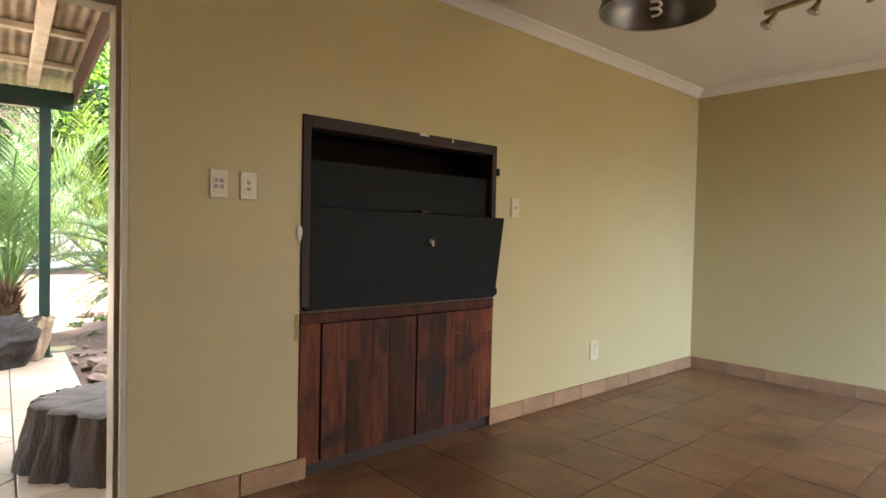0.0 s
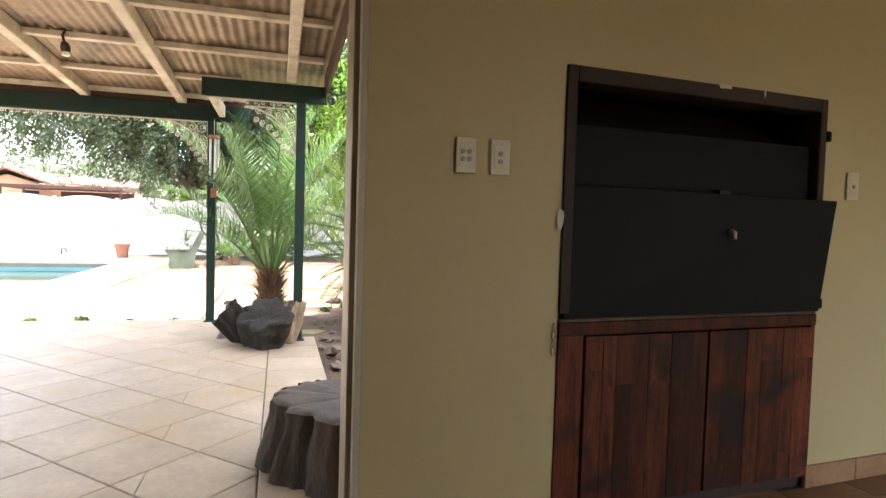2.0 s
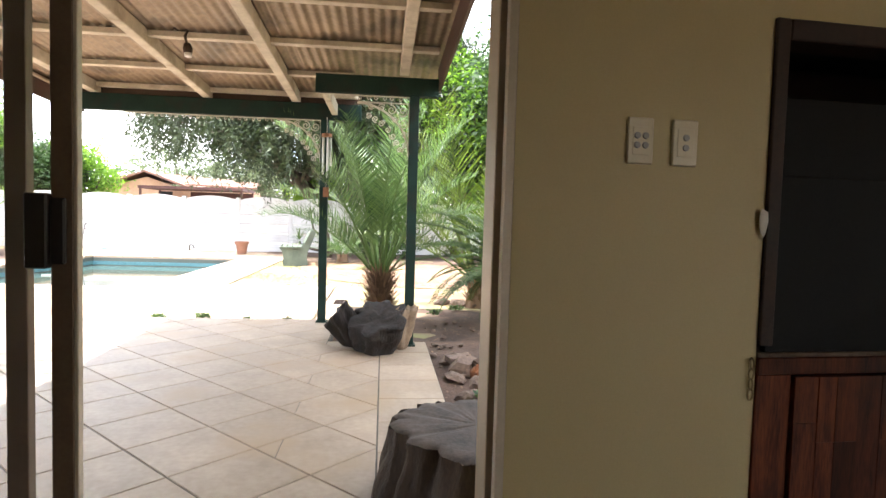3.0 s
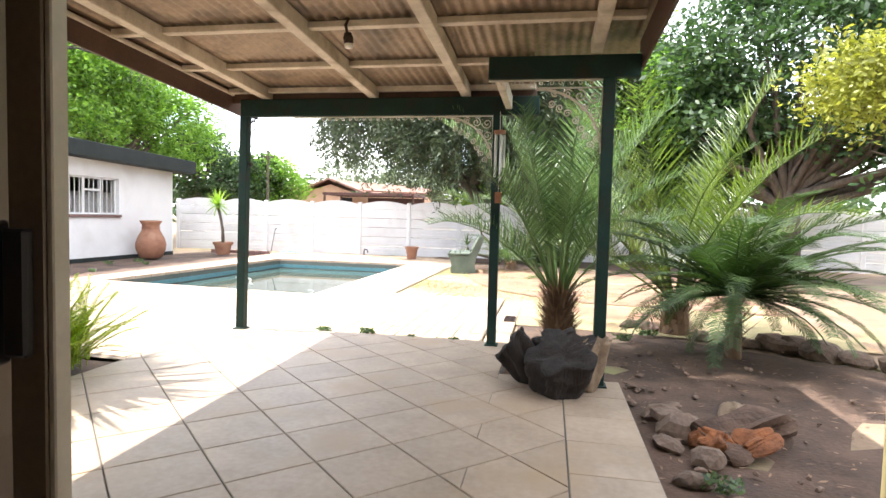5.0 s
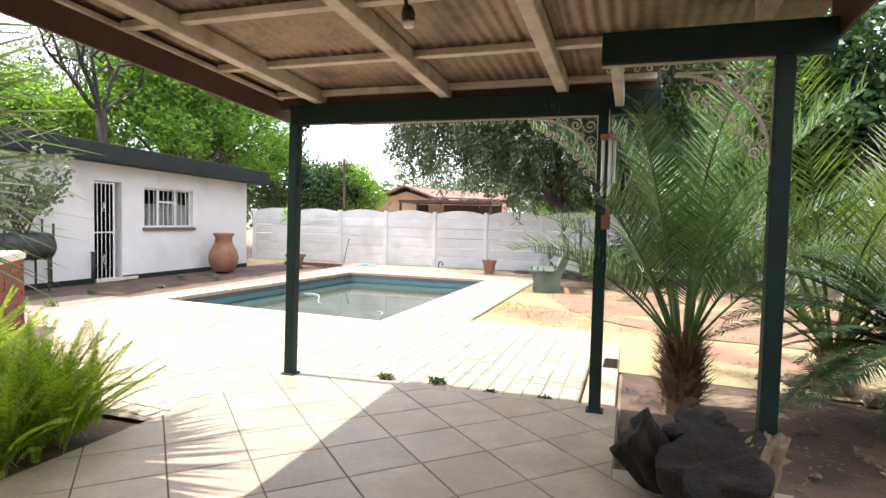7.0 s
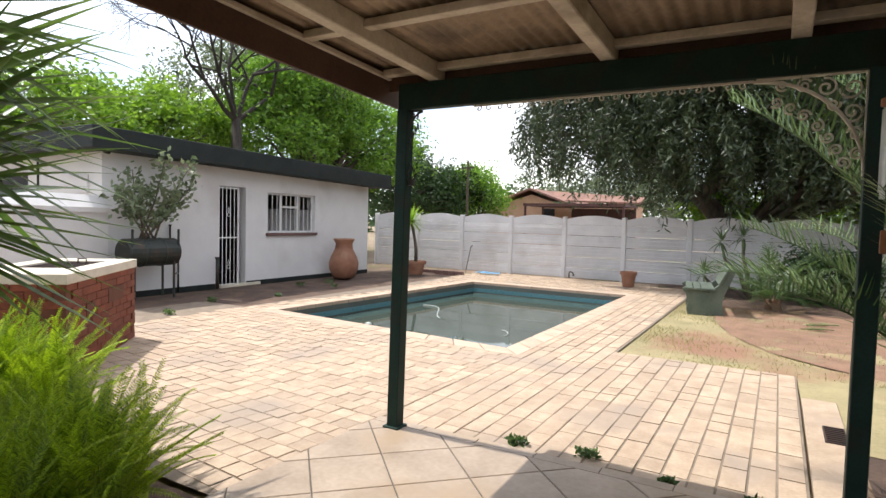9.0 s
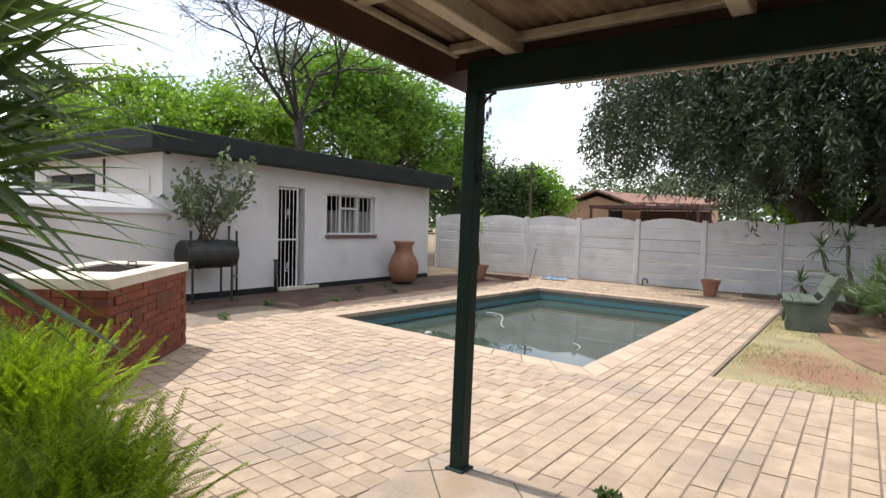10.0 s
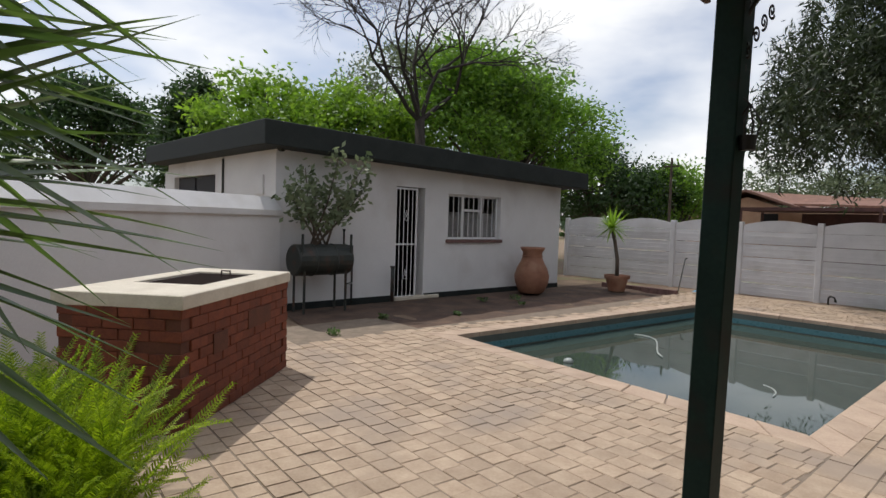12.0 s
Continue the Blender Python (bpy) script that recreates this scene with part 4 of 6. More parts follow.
# ---- precast fence ----
def fence():
    t = thing("fence", "white precast concrete panel fence with arched tops", "fence", YARD, kind="structure")
    V, S = 12.48, 1.63
    post = M().box(-0.06, -0.06, GROUND - 0.1, 0.06, 0.06, 1.62).mesh("post", 0.01)
    slabs = []
    for k in range(5):
        b = M()
        b.box(-S / 2 + 0.055, -0.022, 0.009, S / 2 - 0.055, 0.022, 0.292)
        for j in (0.1, 0.2):
            b.box(-S / 2 + 0.06, -0.034, j - 0.005, S / 2 - 0.06, -0.021, j + 0.005)
        slabs.append(b.mesh("panel", 0.004))
    n = 14
    top = M()
    pts = [(-S / 2 + 0.055, 0)] + [(S / 2 - 0.055, 0)] + [(x, 0.13 + 0.13 * math.cos(x / (S / 2) * 1.5)) for x in ((S / 2 - 0.055) * (1 - 2 * i / n) for i in range(n + 1))]
    m2 = len(pts)
    top.add([(x, -0.022, z) for x, z in pts] + [(x, 0.022, z) for x, z in pts], [tuple(range(m2)), tuple(range(2 * m2 - 1, m2 - 1, -1))] + [(i, m2 + i, m2 + (i + 1) % m2, (i + 1) % m2) for i in range(m2)])
    top = top.mesh("top_panel")
    for k in range(-5, 9):
        u = -1.32 + S * k
        part("post", post, FENCE_PAINT, t, m=pose(u, V, 0))
        for j in range(5):
            part("panel", slabs[j], FENCE_PAINT, t, m=pose(u + S / 2, V, -0.08 + 0.296 * j))
        part("top_panel", top, FENCE_PAINT, t, m=pose(u + S / 2, V, -0.08 + 0.296 * 5))


fence()

# ---- brick barbecue ----
BBQ = YARD @ Matrix.Translation((-3.165, -0.563, GROUND)) @ pose(0, 0, 0, 0, 0, 131.5)


def brick_barbecue():
    """Local x along the long side, y across it, away from the patio."""
    t = thing("barbecue", "red brick barbecue with a cream concrete top slab", "barbecue", BBQ)
    Lx, Wy, H = 1.835, 0.88, 0.83
    off = Matrix.Translation((-0.04, -0.04, 0))
    part("core", M().box(0.008, 0.008, 0, Lx - 0.008, Wy - 0.008, H - 0.02).mesh("core"), MORTAR, t, m=off)
    rnd = random.Random(12)
    mesh_l = M().box(-0.107, -0.05, 0.002, 0.107, 0.045, 0.0745).mesh("brick", 0.004)
    mesh_s = M().box(-0.047, -0.05, 0.003, 0.047, 0.045, 0.073).mesh("brick", 0.004)
    row, z = 0, 0.0
    while z < H - 0.04:
        for ax, length, fixed, rot in ((0, Lx, 0.045, 0), (1, Wy, 0.045, -90), (0, Lx, Wy - 0.045, 180), (1, Wy, Lx - 0.045, 90)):
            x = 0.11 if row % 2 == 0 else 0.22
            while x < length - 0.05:
                short = x > length - 0.1
                me = mesh_s if short else mesh_l
                jit = rnd.uniform(-0.005, 0.004)
                gap = rnd.random() < 0.012
                if ax == 0:
                    p = pose(x, fixed + (jit if rot == 0 else -jit), z, rnd.uniform(-1, 1), 0, rot + rnd.uniform(-1.2, 1.2))
                else:
                    p = pose(fixed + (jit if rot < 0 else -jit), x, z, 0, rnd.uniform(-1, 1), rot + rnd.uniform(-1.2, 1.2))
                if not gap:
                    part("brick", me, BRICK, t, m=off @ p)
                x += 0.22
        z += 0.0765
        row += 1
    s = M()
    x0, x1, y0, y1 = -0.05, Lx - 0.02, -0.055, Wy - 0.0
    hx0, hx1, hy0, hy1 = 0.55, 1.5, 0.15, 0.70
    ring = [(x0, y0), (x1, y0), (x1, y1), (x0, y1)]
    hole = [(hx0, hy0), (hx1, hy0), (hx1, hy1), (hx0, hy1)]
    vs = [(x, y, z) for z in (H, H + 0.095) for q in (ring, hole) for x, y in q]
    fs = []
    for i in range(4):
        k = (i + 1) % 4
        fs += [(8 + i, 8 + k, 12 + k, 12 + i), (k, i, 4 + i, 4 + k), (i, k, 8 + k, 8 + i), (4 + k, 4 + i, 12 + i, 12 + k)]
    s.add(vs, fs)
    part("top_slab", s.mesh("top_slab", 0.006), SLAB, t, "cream painted concrete slab")
    part("ash_pit", M().box(hx0, hy0, H - 0.12, hx1, hy1, H - 0.1).mesh("ash_pit"), STEEL_RUST, t, "sooty pit")
    gr = M()
    gr.box(hx0 + 0.02, hy0 + 0.02, H + 0.06, hx0 + 0.04, hy1 - 0.02, H + 0.08).box(hx1 - 0.04, hy0 + 0.02, H + 0.06, hx1 - 0.02, hy1 - 0.02, H + 0.08)
    gr.box(hx0 + 0.02, hy0 + 0.02, H + 0.06, hx1 - 0.02, hy0 + 0.04, H + 0.08).box(hx0 + 0.02, hy1 - 0.04, H + 0.06, hx1 - 0.02, hy1 - 0.02, H + 0.08)
    for i in range(14):
        x = hx0 + 0.06 + i * 0.06
        gr.tube([(x, hy0 + 0.03, H + 0.075), (x, hy1 - 0.03, H + 0.075)], 0.005, 5)
    part("grill", gr.mesh("grill"), STEEL_RUST, t, "rusted steel grill grid")
    part("handle", M().tube([(1.30, 0.3, H + 0.07), (1.30, 0.3, H + 0.13), (1.30, 0.38, H + 0.13), (1.30, 0.38, H + 0.07)], 0.008, 6).mesh("handle"), STEEL_RUST, t)
    # dark plates on the brickwork, their colour standing in for shaded openings
    for x, z, w_, h_ in ((0.36, 0.45, 0.21, 0.15), (0.92, 0.53, 0.44, 0.15)):
        part("vent", M().box(x, -0.054, z, x + w_, -0.03, z + h_).mesh("vent"), MORTAR, t, "dark plate coloured like a shaded vent recess")


brick_barbecue()


# ---- pots and urn ----
def urn():
    t = thing("clay_urn", "tall terracotta urn with a wide belly beside the outbuilding", "urn", YARD @ pose(-6.95, 7.75, GROUND))
    pr = [(0.22, 0.0), (0.27, 0.04), (0.35, 0.22), (0.365, 0.36), (0.32, 0.52), (0.235, 0.68), (0.205, 0.76), (0.205, 0.86), (0.255, 0.93), (0.26, 0.96), (0.24, 0.965), (0.19, 0.87), (0.185, 0.7), (0.2, 0.6), (0.0, 0.58)]
    part("body", M().lathe(pr, 36).mesh("body", smooth=True), TERRACOTTA, t)
    part("neck_band", M().tube([(0.212 * math.cos(a), 0.212 * math.sin(a), 0.78) for a in (2 * math.pi * k / 32 for k in range(33))], 0.012, 6, False).mesh("neck_band", smooth=True), TERRACOTTA, t)


urn()


def flower_pot(name, label, m, r, h, soil=True):
    t = thing(name, label, "plant pot", m)
    pr = [(r * 0.66, 0), (r * 0.9, h * 0.78), (r * 0.92, h * 0.8), (r * 1.04, h * 0.8), (r * 1.06, h), (r * 0.94, h), (r * 0.86, h * 0.85), (0.0, h * 0.84)]
    part("pot", M().lathe(pr, 26).mesh("pot", smooth=False), TERRACOTTA, t)
    if soil:
        part("soil", M().lathe([(r * 0.86, h * 0.83), (r * 0.5, h * 0.88), (0.0, h * 0.87)], 16).mesh("soil"), SOIL, t)
    return t


def blade(length, width, droop, fold=0.25, n=6, seed=0):
    """A strap leaf that rises along x and droops, tapered to a point."""
    c = M()
    vs = []
    for i in range(n + 1):
        s = i / n
        x = length * s * (1 - 0.12 * droop * s)
        z = -droop * length * s * s * 0.55
        wd = width * (0.55 + 1.1 * s if s < 0.35 else (1 - s) / 0.65 * 0.935 + 0.02)
        vs += [(x, -wd / 2, z + fold * wd / 2), (x, 0, z), (x, wd / 2, z + fold * wd / 2)]
    fs = []
    for i in range(n):
        a = i * 3
        fs += [(a, a + 1, a + 4, a + 3), (a + 1, a + 2, a + 5, a + 4)]
    return c.add(vs, fs).mesh("leaf", smooth=True)


def rosette(t, meshes, material, count, z, rnd, low=-60, high=80, roll=12, r0=0.02, scale=(0.8, 1.1), rise=0.0, at=(0.0, 0.0)):
    """Strap leaves set spirally round a stem's head."""
    for k in range(count):
        f = (k + 0.5) / count
        el = low + (high - low) * (1 - f) ** 0.85
        az = k * 137.5 + rnd.uniform(-12, 12)
        s = rnd.uniform(*scale)
        m = pose(at[0], at[1], z + rise * (1 - f), 0, 0, az) @ pose(r0, 0, 0, rnd.uniform(-roll, roll), -el, 0) @ Matrix.Scale(s, 4)
        part("leaf", rnd.choice(meshes), material, t, m=m)


def potted_yucca():
    t = flower_pot("potted_plant", "spiky rosette plant on a thin bent stem in a terracotta pot", YARD @ pose(-6.2, 9.85, GROUND), 0.27, 0.36)
    rnd = random.Random(8)
    part("stem", M().tube([(0, 0, 0.3), (-0.02, 0.02, 0.7), (-0.12, 0.05, 1.1), (-0.2, 0.03, 1.42)], [0.05, 0.042, 0.038, 0.04], 9).mesh("stem", smooth=True), BARK, t)
    head = thing("crown", "", "", pose(-0.2, 0.03, 1.42))
    head.parent = t
    rosette(head, [blade(0.52, 0.06, d, n=4) for d in (0.02, 0.12, 0.25)], LEAF_BRIGHT, 60, 0.0, rnd, -55, 88)


potted_yucca()
flower_pot("plant_pot", "small weathered terracotta pot against the fence", YARD @ pose(-0.81, 10.85, GROUND), 0.19, 0.36, True)


# ---- drum planter ----
def drum_planter():
    t = thing("drum_planter", "dark half-drum planter on iron legs with a leafy shrub", "planter", YARD @ pose(-7.1, 2.78, GROUND))
    c = M()
    R, half, n = 0.24, 0.47, 20
    prof = [(0, -half), (R - 0.02, -half), (R, -half + 0.02), (R, -0.2), (R + 0.012, -0.18), (R, -0.16), (R, 0.16), (R + 0.012, 0.18), (R, 0.2), (R, half - 0.02), (R - 0.02, half), (0, half)]
    c.lathe(prof, n)
    turn = pose(0, 0, 0.80, 90, 0, 0)
    part("drum", c.mesh("drum", smooth=False), DRUM, t, m=turn)
    for y in (-0.36, 0.36):
        for x in (-0.16, 0.16):
            part("leg", M().tube([(x, y, 0), (x, y, 0.72)], 0.02, 8).mesh("leg"), DRUM, t)
    for y in (-0.42, 0.42):
        part("upright", M().tube([(0.2, y, 0.7), (0.2, y, 1.2)], 0.02, 8).mesh("upright"), DRUM, t)
    rnd = random.Random(21)
    leaves = M()
    for k in range(9):
        a = rnd.uniform(0, 6.28)
        top = Vector((rnd.uniform(-0.25, 0.35), -0.15 + 0.5 * (k - 3) / 3 + rnd.uniform(-0.1, 0.25), rnd.uniform(1.7, 2.42) - 0.05 * abs(k - 4)))
        base = Vector((rnd.uniform(-0.05, 0.05), rnd.uniform(-0.2, 0.1), 1.0))
        mid = (base + top) / 2 + Vector((rnd.uniform(-0.1, 0.1), rnd.uniform(-0.15, 0.1), 0))
        part("stem", M().tube([base, mid, top], [0.02, 0.013, 0.006], 6).mesh("stem", smooth=True), BARK, t)
        for i in range(95):
            s = rnd.uniform(0.45, 1.05)
            p = base.lerp(mid, min(1, s * 2)) if s < 0.5 else mid.lerp(top, (s - 0.5) * 2)
            p = p + Vector((rnd.gauss(0, 0.09), rnd.gauss(0, 0.09), rnd.gauss(0, 0.07)))
            d = Vector((rnd.gauss(0, 1), rnd.gauss(0, 1), rnd.gauss(0.3, 0.8))).normalized()
            sd = d.orthogonal().normalized()
            ln, wd = rnd.uniform(0.08, 0.14), rnd.uniform(0.022, 0.038)
            leaves.add([p, p + d * ln * 0.5 + sd * wd, p + d * ln, p + d * ln * 0.5 - sd * wd], [(0, 1, 2, 3)])
    tagged(part("leaves", leaves.mesh("leaves"), LEAF_GREY, t, "grey-green leaves"), kind="stuff")


drum_planter()


def pipe_thing(name, label, pts, r, mat_=None):
    t = thing(name, label, "pipe", YARD)
    part("pipe", M().tube(pts, r, 8).mesh("pipe", smooth=True), mat_ or DRUM, t)
    part("cap", M().tube([pts[-1], Vector(pts[-1]) + Vector((0, 0, 0.03))], r * 1.4, 8).mesh("cap"), mat_ or DRUM, t)


pipe_thing("water_pipe", "dark bent water pipe on the outbuilding wall", [(-7.5, 3.62, GROUND), (-7.5, 3.62, 0.3), (-7.5, 3.5, 0.3), (-7.5, 3.62, 0.33), (-7.5, 3.62, 0.95), (-7.5, 3.45, 0.95), (-7.5, 3.45, 1.2)], 0.018)
pipe_thing("standpipe", "short dark standpipe beside the gate", [(-7.38, 4.40, GROUND), (-7.38, 4.40, 0.3), (-7.38, 4.40, 0.56)], 0.035)


# ---- garden bench ----
def garden_bench():
    t = thing("garden_bench", "grey-green concrete garden bench with a curved seat", "bench", YARD @ pose(1.13, 7.95, GROUND - 0.03, 0, 0, 8))
    for y in (-0.5, 0.5):
        pr = [(-0.26, 0), (0.30, 0), (0.29, 0.1), (0.27, 0.22), (0.30, 0.36), (0.36, 0.5), (0.47, 0.80), (0.42, 0.86), (0.34, 0.85), (0.2, 0.52), (0.05, 0.40), (-0.3, 0.48), (-0.36, 0.44), (-0.3, 0.36), (-0.26, 0.22), (-0.28, 0.1)]
        k = len(pr)
        c = M().add([(x, y - 0.05, z) for x, z in pr] + [(x, y + 0.05, z) for x, z in pr], [tuple(range(k)), tuple(range(2 * k - 1, k - 1, -1))] + [(i, k + i, k + (i + 1) % k, (i + 1) % k) for i in range(k)])
        part("end_support", c.mesh("end_support", 0.008), BENCH_GREEN, t)
    for x in (-0.24, -0.12, 0.0, 0.1):
        part("seat_slat", M().box(x - 0.052, -0.6, 0.425, x + 0.052, 0.6, 0.47).mesh("seat_slat", 0.01), BENCH_GREEN, t)
    for s in (0.25, 0.55, 0.85):
        x, z = 0.2 + 0.16 * s, 0.5 + 0.32 * s
        part("back_slat", M().box(-0.02, -0.6, -0.055, 0.02, 0.6, 0.055, pose(x, 0, z, 0, 24, 0)).mesh("back_slat", 0.008), BENCH_GREEN, t)


garden_bench()


# ---- stumps, stones ----
def stump_parts(t, m, r, h, seed, lobes=7, amp=0.16, top=CUT_WOOD, bark=BARK_GREY, tilt=0.0, rx=1.0, face="weathered grey sawn top"):
    """A fluted trunk piece with ridged sides and a sawn top that may slope along x."""
    n, rings = 132, 9
    rnd = random.Random(seed)
    ph = [rnd.uniform(0, 6.28) for _ in range(4)]

    def rad(a, s):
        flute = abs(math.sin(0.5 * lobes * a + ph[0] + 0.5 * math.sin(2 * a + ph[3]))) ** 0.55 - 0.75
        q = 1 + amp * 1.25 * flute + amp * 0.5 * math.sin(3 * a + ph[1]) + amp * 0.10 * math.sin(23 * a + ph[2])
        return r * q * (1.10 - 0.13 * s + 0.05 * (1 - s) ** 3)
    c = M()
    vs = []
    for i in range(rings):
        s = i / (rings - 1)
        for k in range(n):
            a = 2 * math.pi * k / n
            q = rad(a, s) * (1 + 0.09 * noise.noise(Vector((math.cos(a) * 7, math.sin(a) * 7, s * 2.2 + seed))) + 0.02 * noise.noise(Vector((math.cos(a) * 22, math.sin(a) * 22, s * 3 + seed))))
            vs.append((q * math.cos(a) * rx, q * math.sin(a), h * s + (tilt * q * math.cos(a) * s) + (0.012 * s * noise.noise(Vector((math.cos(a) * 5, math.sin(a) * 5, seed))))))
    c.add(vs, [(i * n + k, i * n + (k + 1) % n, (i + 1) * n + (k + 1) % n, (i + 1) * n + k) for i in range(rings - 1) for k in range(n)])
    part("trunk", c.mesh("trunk", smooth=True), bark, t, m=m)
    d = M()
    vs = [(0, 0, h + 0.012)]
    fr = (0.2, 0.4, 0.6, 0.8, 0.95, 1.0)
    for f in fr:
        for k in range(n):
            a = 2 * math.pi * k / n
            q = f * (rad(a, 1) * f + r * 0.97 * (1 - f))
            crack = 0.012 * abs(noise.noise(Vector((math.cos(a) * 5, math.sin(a) * 5, seed + 9))))
            vs.append((q * math.cos(a) * rx, q * math.sin(a), h + tilt * q * math.cos(a) + (0.012 if f < 0.97 else 0.0) - crack + 0.008 * noise.noise(Vector((q * math.cos(a) * 12, q * math.sin(a) * 12, seed)))))
    fs = [(0, 1 + k, 1 + (k + 1) % n) for k in range(n)]
    fs += [(1 + i * n + k, 1 + (i + 1) * n + k, 1 + (i + 1) * n + (k + 1) % n, 1 + i * n + (k + 1) % n) for i in range(len(fr) - 1) for k in range(n)]
    part("cut_face", d.add(vs, fs).mesh("cut_face", smooth=True), top, t, face, m)


st = thing("tree_stump", "weathered dark brown tree stump seat with fluted sides on the patio", "tree stump", YARD @ pose(3.66, -4.03, 0.0))
stump_parts(st, pose(0, 0, 0), 0.36, 0.30, 2, 11, 0.13)

def lump(parent, m, r, h, seed, mat_, name="log", label="", rx=1.0, amp=0.2, flat=0.8):
    c = M()
    n, rings = 40, 14
    vs = []
    for i in range(rings):
        s = i / (rings - 1)
        for k in range(n):
            a = 2 * math.pi * k / n
            nz = noise.noise(Vector((math.cos(a) * 1.6 + seed, math.sin(a) * 1.6, s * 1.5)))
            q = r * (0.82 + 0.3 * math.sin(math.pi * min(1, s * 1.1 + 0.12)) * flat) * (1 + amp * 1.5 * nz + 0.35 * amp * noise.noise(Vector((math.cos(a) * 6 + seed, math.sin(a) * 6, s * 3))))
            if s > 0.86:
                q *= 1 - (s - 0.86) * 1.6
            vs.append((q * math.cos(a) * rx, q * math.sin(a), h * s + 0.06 * h * noise.noise(Vector((a, s, seed)))))
    fs = [(i * n + k, i * n + (k + 1) % n, (i + 1) * n + (k + 1) % n, (i + 1) * n + k) for i in range(rings - 1) for k in range(n)]
    fs += [tuple(reversed(range(n))), tuple(range((rings - 1) * n, rings * n))]
    return part(name, c.add(vs, fs).mesh(name, smooth=False), mat_, parent, label, m)


# rough trunk pieces leaning together at the palm's foot
lg = thing("log_planter", "rough dark brown trunk pieces leaning together before the palm", "log", YARD @ pose(3.2, -1.28, 0.0))


def chunk(m, r0, r1, h, slope, seed, mat_, label="", lobes=5, amp=0.16):
    """A gnarled trunk piece from a narrow foot to a wider, sloping, broken top."""
    c, n, rings = M(), 56, 16
    for i in range(rings):
        s = i / (rings - 1)
        for k in range(n):
            a = 2 * math.pi * k / n
            w_ = Vector((math.cos(a), math.sin(a), s * 1.4 + seed))
            q = (r0 + (r1 - r0) * s ** 0.7) * (1 + amp * math.sin(lobes * a + seed + 0.8 * s) * (0.4 + 0.6 * s) + 0.22 * noise.noise(w_ * 1.4) + 0.09 * noise.noise(w_ * 5))
            z = h * s + slope * q * math.cos(a) * s * s + 0.035 * s * noise.noise(w_ * 3)
            c.v.append((q * math.cos(a), q * math.sin(a), z))
    k0 = len(c.v)
    for f_ in (0.72, 0.42, 0.12):
        for k in range(n):
            x, y, z = c.v[(rings - 1) * n + k]
            c.v.append((x * f_, y * f_, h + (z - h) * f_ + 0.05 * noise.noise(Vector((x * f_ * 9, y * f_ * 9, seed))) - 0.02 * (1 - f_)))
    for i in range(rings + 2):
        c.f += [(i * n + k, i * n + (k + 1) % n, (i + 1) * n + (k + 1) % n, (i + 1) * n + k) for k in range(n)]
    c.f += [tuple(reversed(range(n))), tuple(range(k0 + 2 * n, k0 + 3 * n))]
    part("log", c.mesh("log", smooth=True), mat_, lg, label, m)


chunk(pose(0.0, -0.14, 0.0, 5, 3, 60), 0.165, 0.215, 0.30, 0.55, 3, BARK_DARK)
chunk(pose(-0.16, 0.10, 0.02, 12, -32, -15), 0.10, 0.135, 0.34, 0.3, 8, BARK_DARK)
chunk(pose(0.05, 0.14, 0.0, -6, 6, 100), 0.15, 0.17, 0.34, 0.2, 5, BARK_DARK)
chunk(pose(0.20, -0.02, 0.0, 2, 9, 40), 0.07, 0.09, 0.36, 0.3, 9, CUT_PALE, "pale split side", 3, 0.3)


def stone_mesh(seed, r=1.0):
    bm = bmesh.new()
    bmesh.ops.create_icosphere(bm, subdivisions=2, radius=r)
    for q in bm.verts:
        q.co *= 1 + 0.45 * noise.noise(q.co * 1.3 + Vector((seed * 3.1, 0, 0)))
        q.co.z *= 0.62
    me = bpy.data.meshes.new("stone")
    bm.to_mesh(me)
    bm.free()
    return me


STONES = [stone_mesh(s) for s in range(6)]
for me in STONES:
    me.materials.append(STONE)
rnd = random.Random(31)


def stone(u, v, r, label, z=GROUND - 0.02, mat_=STONE):
    m = YARD @ pose(u, v, z + r * 0.3, rnd.uniform(-15, 15), rnd.uniform(-15, 15), rnd.uniform(0, 360)) @ Matrix.Diagonal((r * rnd.uniform(0.8, 1.3), r * rnd.uniform(0.8, 1.2), r * rnd.uniform(0.7, 1.1), 1))
    ob = new("stone" if r > 0.04 else "pebble", rnd.choice(STONES))
    ob.matrix_basis = m
    return tagged(ob, label, "stone", "garden stones")


for u, v, r in ((4.3, 1.62, .12), (4.55, 1.45, .14), (4.78, 1.22, .11), (4.98, 1.0, .15), (5.2, 0.98, .11), (5.42, 0.92, .17), (5.56, 0.86, .2), (5.75, 0.62, .16), (5.95, 0.42, .14), (6.2, 0.25, .17), (6.5, 0.1, .15), (4.1, 1.75, .1), (6.8, -0.1, .14)):
    stone(u, v, r, "rough reddish-brown edging stone of the soil bed")
for u, v, r in ((3.84, -1.62, .11), (3.92, -1.92, .13), (3.8, -2.1, .08), (3.97, -2.3, .1), (3.82, -2.55, .07), (3.95, -1.38, .06), (3.79, -2.9, .07), (4.0, -2.75, .06), (3.85, -3.25, .08)):
    stone(u, v, r, "grey-brown stone lying in the soil bed beside the patio")
for i in range(90):
    stone(3.7 + rnd.random() ** 2 * 1.6, rnd.uniform(-4.2, 0.4), rnd.uniform(0.012, 0.03), "small pebble in the soil bed", GROUND - 0.012)
blk = thing("paving_block", "loose concrete paving block on the stones", "paving block", YARD @ pose(3.86, -1.78, GROUND + 0.04, 4, 3, 24))
part("block", M().box(-0.09, -0.06, 0, 0.09, 0.06, 0.05).mesh("block", 0.005), STONE, blk)
